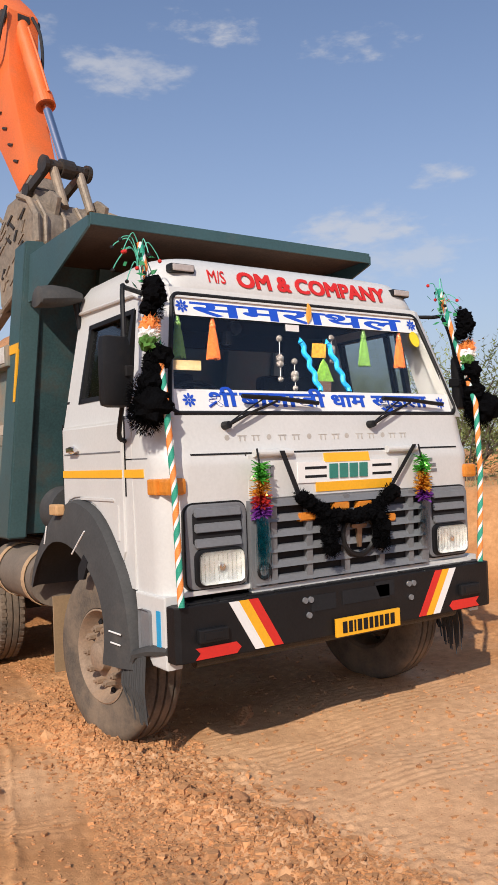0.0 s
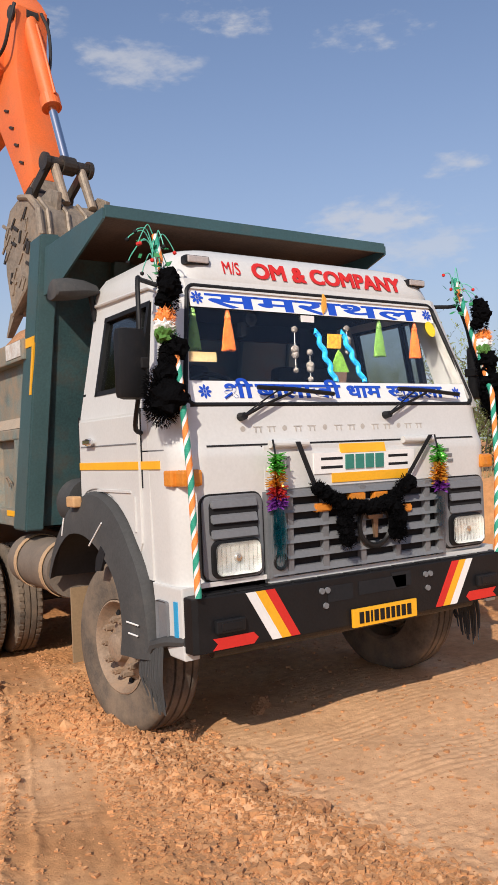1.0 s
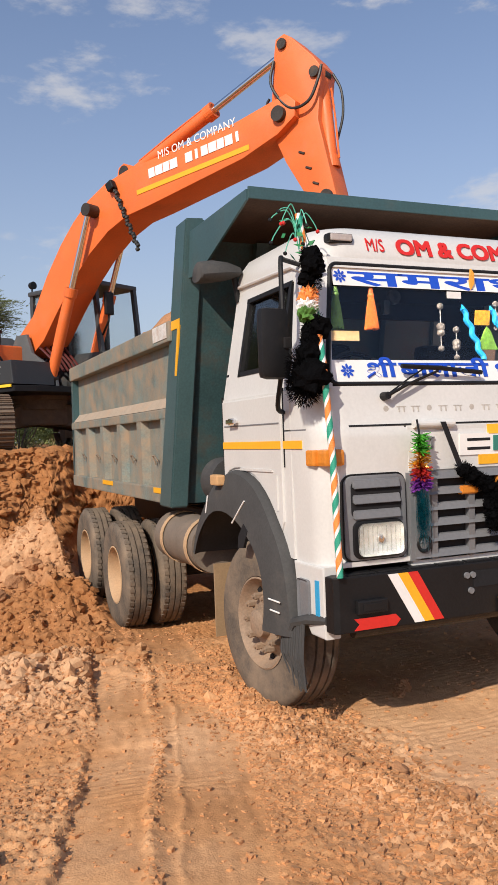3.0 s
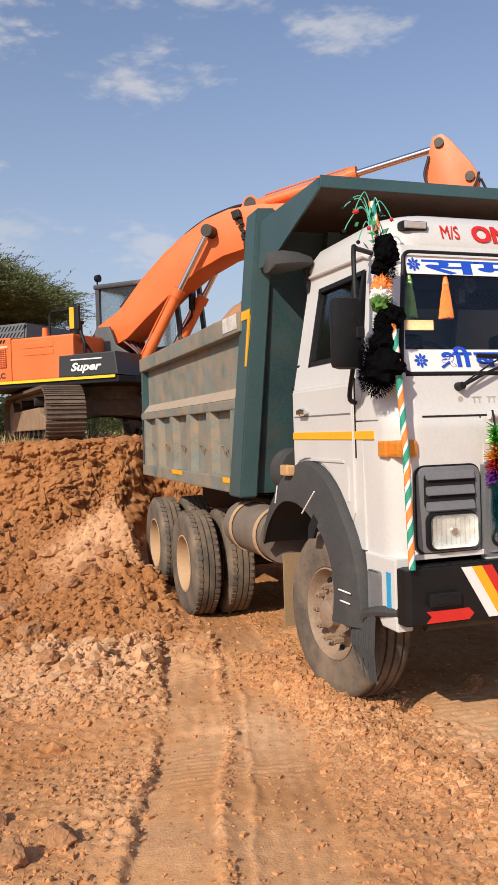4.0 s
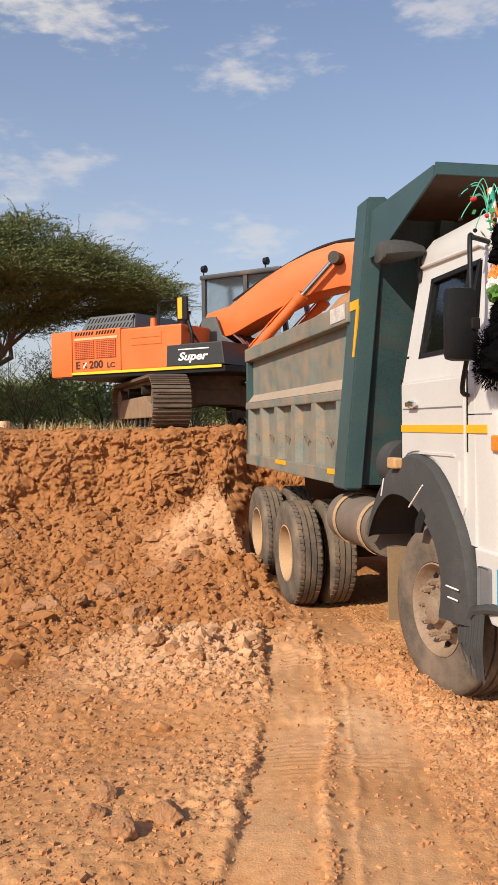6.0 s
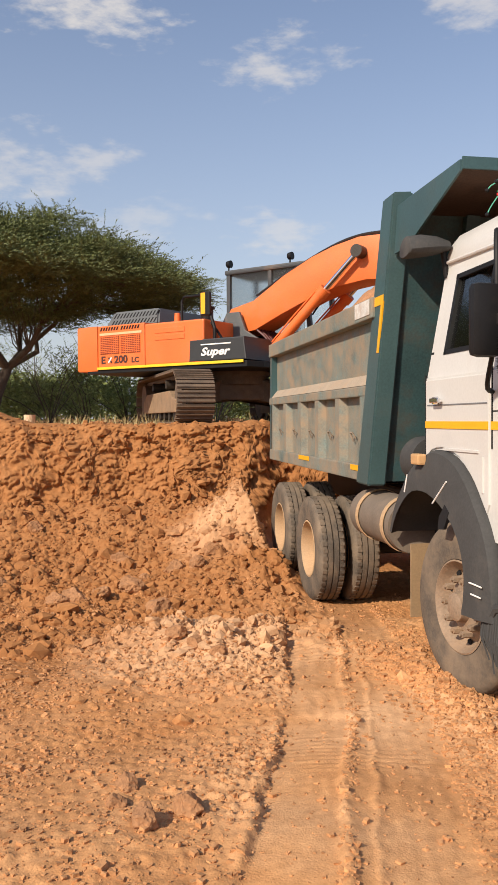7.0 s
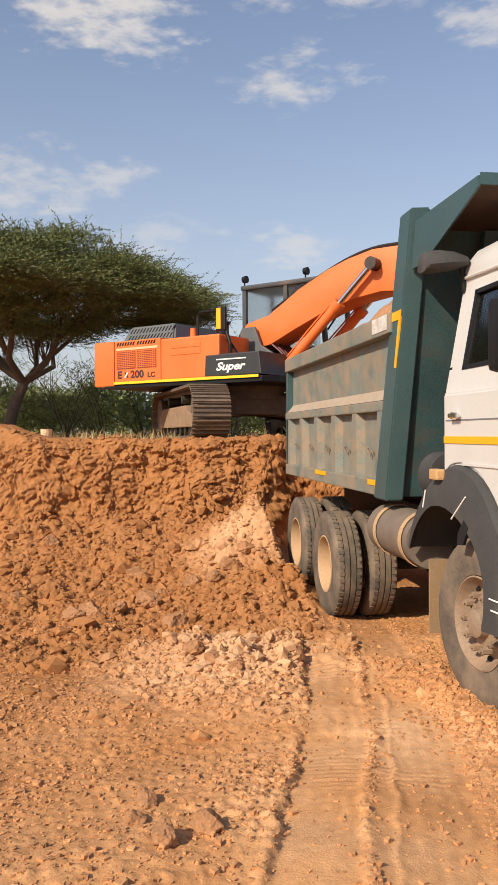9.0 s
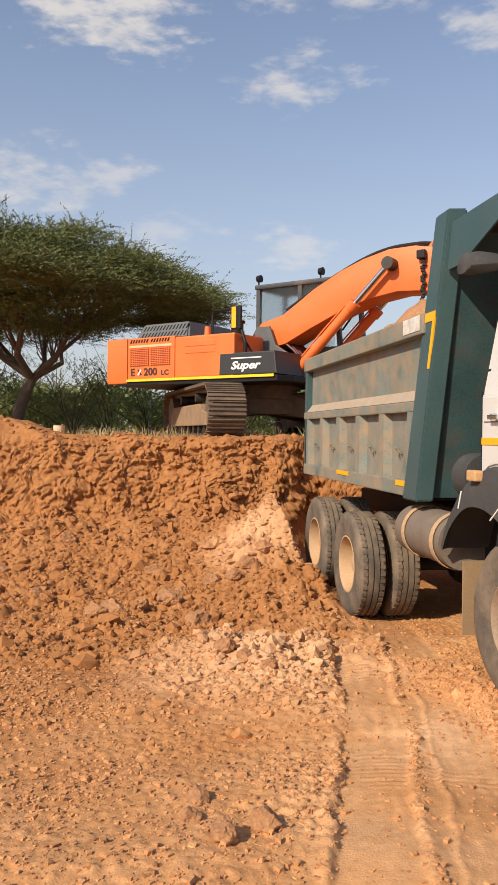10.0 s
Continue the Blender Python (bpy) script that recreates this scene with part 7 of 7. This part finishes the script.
def fluff(bm, pts, r, seed, n=260, hair=0.05):
    """A furry rope: short bristles standing off a path."""
    q = random.Random(seed)
    pts = [Vector(p) for p in pts]
    for a, b in zip(pts, pts[1:]):
        steps = max(1, int((b - a).length / (r * 0.9)))
        for k in range(steps):
            rr = r * q.uniform(0.8, 1.1)
            c = a.lerp(b, (k + 0.5) / steps) + Vector((q.gauss(0, r * 0.2), q.gauss(0, r * 0.2), 0))
            made = bmesh.ops.create_icosphere(bm, subdivisions=3, radius=rr, matrix=Matrix.Translation(c))
            for v in made["verts"]:
                v.co = c + (v.co - c) * (1 + 0.30 * noise.noise(v.co * 40) + 0.35 * noise.noise(v.co * 140))
    n = n * 2
    for i in range(n):
        u = q.random() * (len(pts) - 1)
        k = int(u)
        p = pts[k].lerp(pts[min(k + 1, len(pts) - 1)], u - k)
        d = Vector((q.gauss(0, 1), q.gauss(0, 1), q.gauss(0, 1))).normalized()
        a = p + d * r * 0.6
        s = d.orthogonal().normalized() * hair * 0.09
        t = d.cross(s).normalized() * hair * 0.09
        a = p + d * r * 0.85
        v = [bm.verts.new(a + s), bm.verts.new(a - s * 0.5 + t), bm.verts.new(a - s * 0.5 - t), bm.verts.new(a + d * (hair * q.uniform(0.5, 1.1)))]
        for f in ((0, 1, 3), (1, 2, 3), (2, 0, 3)):
            bm.faces.new([v[j] for j in f])
    return bm


def striped_pole(pts, r, name, parent_label, seed):
    """A bent rod wound with green, white and orange tape."""
    p = thing(name, parent_label, "pole")
    pts = [Vector(a) for a in pts]
    dense = []
    for a, b in zip(pts, pts[1:]):
        dense += [a.lerp(b, i / 12) for i in range(12)]
    dense.append(pts[-1])
    core = part("rod", pipe(B(), dense, r, 12), STICKER, p, smooth=True)
    tot = sum((b - a).length for a, b in zip(dense, dense[1:]))
    for col, off in ((WG, 0.0), (WO, 0.5)):
        bm = B()
        acc = 0.0
        n = int(tot / 0.012)
        prev = None
        for i in range(n + 1):
            s = tot * i / n
            d, j = s, 0
            while j < len(dense) - 2 and d > (dense[j + 1] - dense[j]).length:
                d -= (dense[j + 1] - dense[j]).length
                j += 1
            t = (dense[j + 1] - dense[j]).normalized()
            c = dense[j] + t * d
            e1 = t.cross(Vector((0, 1, 0))).normalized()
            e2 = t.cross(e1)
            a = 2 * math.pi * (s / 0.19 + off)
            row = [bm.verts.new(c + (e1 * math.cos(a + w) + e2 * math.sin(a + w)) * (r + 0.0015)) for w in (0, 0.35, 0.7, 1.05, 1.4, 1.75, 2.1)]
            if prev:
                for k in range(6):
                    bm.faces.new((prev[k], prev[k + 1], row[k + 1], row[k]))
            prev = row
        part("tape", bm, col, p)
    return p


def pole_set(s):
    if s < 0:
        pts = [(-1.165, -0.02, 1.0), (-1.17, 0.0, 1.6), (-1.18, 0.05, 2.1), (-1.15, 0.19, 2.5), (-1.17, 0.29, 2.92)]
    else:
        pts = [(1.11, 0.0, 1.0), (1.175, 0.02, 1.6), (1.205, 0.06, 2.05), (1.17, 0.18, 2.47), (1.10, 0.25, 2.86)]
    p = striped_pole(pts, 0.017, "corner_pole", "tricolour taped corner pole with wool garland and plastic sprigs", 3)
    top = Vector(pts[-1])
    g0 = Vector((pts[3][0] - 0.03 * (1 if s < 0 else -1), pts[3][1] - 0.03, 2.62))
    out = -0.07 if s < 0 else 0.10
    part("wool_garland", fluff(B(), [g0 + Vector((0, 0, 0.06)), g0 + Vector((0, -0.02, -0.04)), g0 + Vector((0, -0.02, -0.12))], 0.055, 5, 700, 0.022), WOOL, p)
    for k, (m_, z) in enumerate(((WO, -0.17), (STICKER, -0.215), (mat("grass_wool", (0.07, 0.18, 0.03), 0.9), -0.26))):
        part("wool_band", fluff(B(), [g0 + Vector((out * 0.3, -0.02, z + 0.02)), g0 + Vector((out * 0.3, -0.02, z - 0.02))], 0.05, 9 + k, 110, 0.025), m_, p)
    low = [g0 + Vector((out * u, -0.03, -0.30 - 0.36 * u)) for u in (0, 0.4, 0.8, 1.0)]
    bm = fluff(B(), low, 0.065, 15, 1500, 0.022)
    fluff(bm, [low[-1] + Vector((0, 0, 0.14)), low[-1] + Vector((0, 0, -0.0))], 0.10, 17, 1500, 0.026)
    part("wool_garland", bm, WOOL, p, "thick black wool garland")
    q = random.Random(30 + int(s))
    for k in range(11):
        a = q.uniform(0, 6.28)
        R_ = q.uniform(0.08, 0.19)
        b = top + Vector((0, 0, q.uniform(-0.22, 0.0)))
        e = b + Vector((R_ * math.cos(a), R_ * 0.6 * math.sin(a), q.uniform(-0.10, 0.14)))
        mid = (b + e) / 2 + Vector((0, 0, 0.09))
        bm = pipe(B(), bent([b, b.lerp(mid, 0.6) + Vector((0, 0, 0.03)), mid, e.lerp(mid, 0.3) + Vector((0, 0, 0.01)), e], 4), 0.003, 5)
        part("sprig", bm, MINT, p)
        bm = B()
        bmesh.ops.create_icosphere(bm, subdivisions=1, radius=0.013, matrix=Matrix.Translation(e))
        part("berry", bm, RED if k % 3 == 0 else BLACKP, p)
    for k in range(14):
        b = top + Vector((q.gauss(0, 0.05), q.gauss(0, 0.04) - 0.02, q.uniform(-0.26, -0.04)))
        d = Vector((q.uniform(-1, 1), q.uniform(-1, 1), q.uniform(-1, 0.3))).normalized() * 0.06
        w = d.orthogonal().normalized() * 0.016
        bm = B()
        bm.faces.new([bm.verts.new(v) for v in (b, b + d * 0.5 + w, b + d, b + d * 0.5 - w)])
        part("plastic_leaf", bm, mat("plastic_leaf_green", (0.03, 0.22, 0.07), 0.5), p)


for s in (-1, 1):
    pole_set(s)


def front_garland():
    g = thing("wool_garland", "black wool garland hung across the grille", "garland")
    y = 0.0
    pts = [(-0.36, 0.02, 1.52), (-0.28, y, 1.46), (-0.17, y - 0.01, 1.40), (-0.02, y - 0.01, 1.375), (0.12, y - 0.01, 1.385), (0.24, y, 1.43), (0.34, 0.02, 1.52)]
    part("rope", fluff(B(), pts, 0.042, 3, 1700, 0.022), WOOL, g)
    for x in (-0.18, 0.22):
        part("tail", fluff(B(), [(x, y - 0.02, 1.38), (x - 0.01, y - 0.025, 1.28), (x, y - 0.03, 1.19)], 0.05, 8 + int(x * 10), 900, 0.022), WOOL, g)
    for a, b in (((-0.46, 0.03, 1.775), (-0.36, 0.02, 1.52)), ((0.58, 0.03, 1.79), (0.34, 0.02, 1.52))):
        bm = B()
        hexa(bm, [Vector(p) for p in ((a[0] - 0.016, a[1], a[2]), (a[0] + 0.016, a[1], a[2]), (a[0] + 0.016, a[1] + 0.006, a[2]), (a[0] - 0.016, a[1] + 0.006, a[2]),
                                      (b[0] - 0.016, b[1], b[2]), (b[0] + 0.016, b[1], b[2]), (b[0] + 0.016, b[1] + 0.006, b[2]), (b[0] - 0.016, b[1] + 0.006, b[2]))])
        part("strap", bm, BLACKP, g)


front_garland()


def tinsel_tassel(x, z0, z1, seed):
    t = thing("tinsel_tassel", "tinsel tassel in green, gold, purple and teal", "tassel", "tinsel tassels")
    q = random.Random(seed)
    y = 0.0
    cols = ["green", "gold", "red" if seed % 2 else "gold", "purple", "teal"]
    cuts = [0.0, 0.14, 0.26, 0.34, 0.42, 1.0]
    bm = pipe(B(), [(x, y + 0.02, z0 + 0.08), (x, y, z0)], 0.006, 6)
    part("cord", bm, BLACKP, t)
    for k, c in enumerate(cols):
        bm = B()
        za, zb = z0 + (z1 - z0) * cuts[k], z0 + (z1 - z0) * cuts[k + 1]
        for i in range(110 if k < 4 else 240):
            z = q.uniform(zb, za)
            if k < 4:
                d = Vector((q.uniform(-1, 1), q.uniform(-1, 0.4), q.uniform(-0.4, 0.4))).normalized() * q.uniform(0.035, 0.07)
                b = Vector((x, y, z))
            else:
                b = Vector((x + q.uniform(-0.03, 0.03), y + q.uniform(-0.03, 0.01), q.uniform(za, zb * 0.4 + za * 0.6)))
                d = Vector((q.uniform(-0.02, 0.02), q.uniform(-0.01, 0.01), -q.uniform(0.15, 0.55) * (za - zb)))
            w = d.orthogonal().normalized() * 0.007
            bm.faces.new([bm.verts.new(v) for v in (b - w, b + w, b + d + w * 0.4, b + d - w * 0.4)])
        part("tinsel", bm, TINSEL[c], t)


tinsel_tassel(-0.64, 1.71, 1.04, 3)
tinsel_tassel(0.60, 1.71, 1.08, 4)


def silk_tassel(x, z0, z1, material, label, y=None):
    y = yf((z0 + z1) / 2) + 0.07 if y is None else y
    t = thing("silk_tassel", label, "tassel", "windscreen tassels")
    bm = B()
    rod(bm, (x, y, z0), (x, y, z0 - 0.03), 0.010, 0.016, 10)
    bmesh.ops.create_icosphere(bm, subdivisions=2, radius=0.02, matrix=pose(x, y, z0 - 0.045))
    part("knot", bm, material, t)
    bm = B()
    q = random.Random(int(x * 100))
    for i in range(36):
        a = 2 * math.pi * i / 36
        pipe(bm, [(x + 0.012 * math.cos(a), y + 0.012 * math.sin(a), z0 - 0.05), (x + 0.026 * math.cos(a), y + 0.02 * math.sin(a), (z0 + z1) / 2), (x + 0.042 * math.cos(a), y + 0.03 * math.sin(a), z1 + 0.01 * q.random())], 0.004, 4)
    part("skirt", bm, material, t)


TG, TO = mat("green_silk", (0.16, 0.32, 0.07), 0.5, var=0.2, scale=30), mat("orange_silk", (0.75, 0.17, 0.03), 0.5, var=0.2, scale=30)
for x, m_, lab in ((-0.93, TG, "green silk tassel behind the windscreen"), (-0.70, TO, "orange silk tassel behind the windscreen"), (0.46, TG, "green silk tassel behind the windscreen"), (0.78, TO, "orange silk tassel behind the windscreen")):
    silk_tassel(x, 2.55, 2.31, m_, lab)


def hanging():
    """Ornaments that hang in the middle of the windscreen."""
    sky = mat("bright_blue_enamel", (0.01, 0.33, 0.72), 0.4)
    t = thing("blue_ornament", "pair of blue scrolled ornaments round a yellow-green shrine picture", "ornament")
    for x0, x1 in ((-0.07, -0.01), (0.14, 0.22)):
        bm = B()
        pts = []
        for i in range(25):
            u = i / 24
            z = 2.44 - 0.31 * u
            pts.append((x0 + (x1 - x0) * u + 0.010 * math.sin(u * 22), yf(z) + 0.05, z))
        pipe(bm, pts, 0.017, 8)
        rod(bm, (x0, yf(2.44) + 0.05, 2.44), (x0 - 0.004, yf(2.47) + 0.05, 2.475), 0.02, 0.002, 10)
        part("scroll", bm, sky, t)
    y = yf(2.3) + 0.055
    part("shrine", prism(B(), [(-0.01, 2.20), (0.15, 2.20), (0.13, 2.24), (0.10, 2.31), (0.07, 2.34), (0.05, 2.31), (0.02, 2.25)], "y", y, y + 0.01, 0.003), mat("leaf_yellow_green", (0.20, 0.42, 0.05), 0.5, var=0.5, scale=25), t)
    part("base", prism(B(), [(0.03, 2.13), (0.12, 2.13), (0.13, 2.20), (0.02, 2.20)], "y", y, y + 0.02, 0.003), mat("brown_base", (0.16, 0.09, 0.06), 0.6), t)
    y2 = yf(2.4) + 0.05
    part("plaque", prism(B(), [(0.0, 2.35), (0.11, 2.35), (0.12, 2.44), (0.01, 2.44)], "y", y2, y2 + 0.006, 0.002), mat("gold_plaque", (0.75, 0.36, 0.03), 0.5, var=0.4, scale=40), t, "orange-gold plaque")
    for x, z0, z1 in ((-0.24, 2.47, 2.20), (0.17, 2.49, 2.33), (-0.13, 2.33, 2.15)):
        c = thing("hanging_charm", "small pale charm hung on a string", "charm", "hanging charms")
        yy = yf(2.4) + 0.06
        bm = B()
        rod(bm, (x, yy, z0), (x, yy, z1), 0.002, 0.002, 6)
        part("string", bm, STICKER, c)
        bm = B()
        for f, rr in ((0.05, 0.020), (0.5, 0.026), (0.62, 0.024), (0.97, 0.018)):
            bmesh.ops.create_icosphere(bm, subdivisions=2, radius=rr, matrix=pose(x, yy, z0 + (z1 - z0) * f))
        part("bead", bm, mat("pale_bead", (0.24, 0.21, 0.19), 0.5), c)
    c = part("dash_card", box(B(), -1.02, -0.84, yf(2.26) + 0.03, yf(2.26) + 0.036, 2.235, 2.29, 0.001), mat("buff_card", (0.72, 0.52, 0.27), 0.6))
    tagged(c, "buff card behind the windscreen", "card")
    c = part("permit_sticker", box(B(), -0.19, -0.09, yf(2.53) + 0.012, yf(2.53) + 0.016, 2.505, 2.545), STICKER)
    tagged(c, "small white permit sticker on the windscreen", "sticker")
    bm = B()
    bmesh.ops.create_cone(bm, cap_ends=True, segments=20, radius1=0.05, radius2=0.05, depth=0.004, matrix=pose(0.90, yf(2.51) + 0.012, 2.51, 72, 0, 0) @ Matrix.Diagonal((0.85, 1.15, 1, 1)))
    c = part("round_sticker", bm, mat("yellow_sticker", (0.80, 0.62, 0.03), 0.5))
    tagged(c, "oval yellow sticker in the windscreen corner", "sticker")
    bm = B()
    lathe(bm, [(0.02, -0.01), (0.04, -0.01), (0.045, 0.02), (0.02, 0.03), (0.0001, 0.03)], 18, pose(-0.49, 0.42, 2.52, 0, 0, 90))
    box(bm, -0.56, -0.52, 0.42, 0.46, 2.42, 2.50)
    c = part("cabin_fan", bm, BLACKP)
    tagged(c, "small black cabin fan behind the windscreen", "fan")
    bm = B()
    prism(bm, [(-0.012, 2.56), (0.015, 2.60), (0.018, 2.66), (-0.005, 2.69), (-0.016, 2.62)], "y", yf(2.62) - 0.012, yf(2.62) + 0.002)
    c = part("marigold_sprig", bm, mat("marigold", (0.80, 0.38, 0.06), 0.7))
    tagged(c, "small marigold sprig tied over the windscreen", "flower")


hanging()


# ---- what moves: the excavator swings its bucket off the truck and lowers the boom ----
def arm_state(t):
    """Swing, boom, arm and bucket angles in degrees."""
    ts = (0.0, 1.0, 1.5, 1.9, 2.2, 2.5, 3.0, 3.2, 3.7, 4.3, 5.5, 7.0, 8.5, 10.0)
    swing = (-80.6, -81.4, -81.5, -78.7, -75.4, -69.9, -60.0, -54.0, -45.5, -41.3, -41.9, -43.8, -44.1, -44.0)
    lift = (27.4, 26.7, 26.8, 27.0, 26.8, 26.6, 25.3, 24.2, 18.0, 9.6, -2.0, -1.2, -0.4, 0.4)
    dip = (-61.5, -65, -66.7, -67.5, -68.4, -68, -65.6, -65, -68, -75, -90, -100, -100, -98)
    curl = (-78, -69, -52, -34, -22, -12, -10, -12, -30, -60, -105, -150, -165, -170)
    return tuple(float(np.interp(t, ts, v)) for v in (swing, lift, dip, curl))


def smooth_state(t):
    k = [arm_state(min(10.0, max(0.0, t + d))) for d in (-0.2, -0.1, 0.0, 0.1, 0.2)]
    return [0.15 * a + 0.2 * b + 0.3 * c + 0.2 * d + 0.15 * e for a, b, c, d, e in zip(*k)]


def excavator_poses(t):
    sw, b, a, c = smooth_state(t)
    S = pose(0, 0, 0, 0, 0, sw)
    rb, ra = radians(b), radians(a)

    def plane(o, ang):
        """A pose in the swing plane: origin (forward, up), x axis at ang degrees above forward."""
        return S @ pose(o[0], 0, o[1], 0, -ang, 0)

    def on_boom(x, z):
        return (FOOT[0] + x * math.cos(rb) - z * math.sin(rb), FOOT[1] + x * math.sin(rb) + z * math.cos(rb))
    pin = on_boom(BL, 0)

    def on_arm(x, z):
        return (pin[0] + x * math.cos(ra) - z * math.sin(ra), pin[1] + x * math.sin(ra) + z * math.cos(ra))

    def ang(p, q):
        return math.degrees(math.atan2(q[1] - p[1], q[0] - p[0]))
    tip, joint = on_arm(AL, 0), on_arm(*JOINT)
    rc = radians(c)
    ear = (tip[0] + 0.10 * math.cos(rc) - 0.50 * math.sin(rc), tip[1] + 0.10 * math.sin(rc) + 0.50 * math.cos(rc))
    # the link and the push bar close the triangle between the arm and the bucket's ear
    d = math.hypot(ear[0] - joint[0], ear[1] - joint[1])
    k = (LINK ** 2 + d * d - PUSH ** 2) / (2 * LINK * d)
    la = ang(joint, ear) + math.degrees(math.acos(max(-1.0, min(1.0, k))))
    eye = (joint[0] + LINK * math.cos(radians(la)), joint[1] + LINK * math.sin(radians(la)))
    out = {upper: S, boom: plane(FOOT, b), arm: plane(pin, a), bucket: plane(tip, c), link: plane(joint, la), push: plane(eye, ang(eye, ear))}
    for (bar, rd), p, q in ((BOOM_CYL, (1.232, 1.166), on_boom(2.415, 0.96)), (ARM_CYL, on_boom(3.14, 1.20), on_arm(-0.87, 0.40)), (BUCKET_CYL, on_arm(-0.214, 0.63), eye)):
        g = ang(p, q)
        out[bar], out[rd] = plane(p, g), plane(q, g)
    return out


def motions():
    times = [0.25 * i for i in range(41)]
    table = [(t, excavator_poses(t)) for t in times]
    for ob in table[0][1]:
        walk(ob, [(t, p[ob]) for t, p in table])


motions()
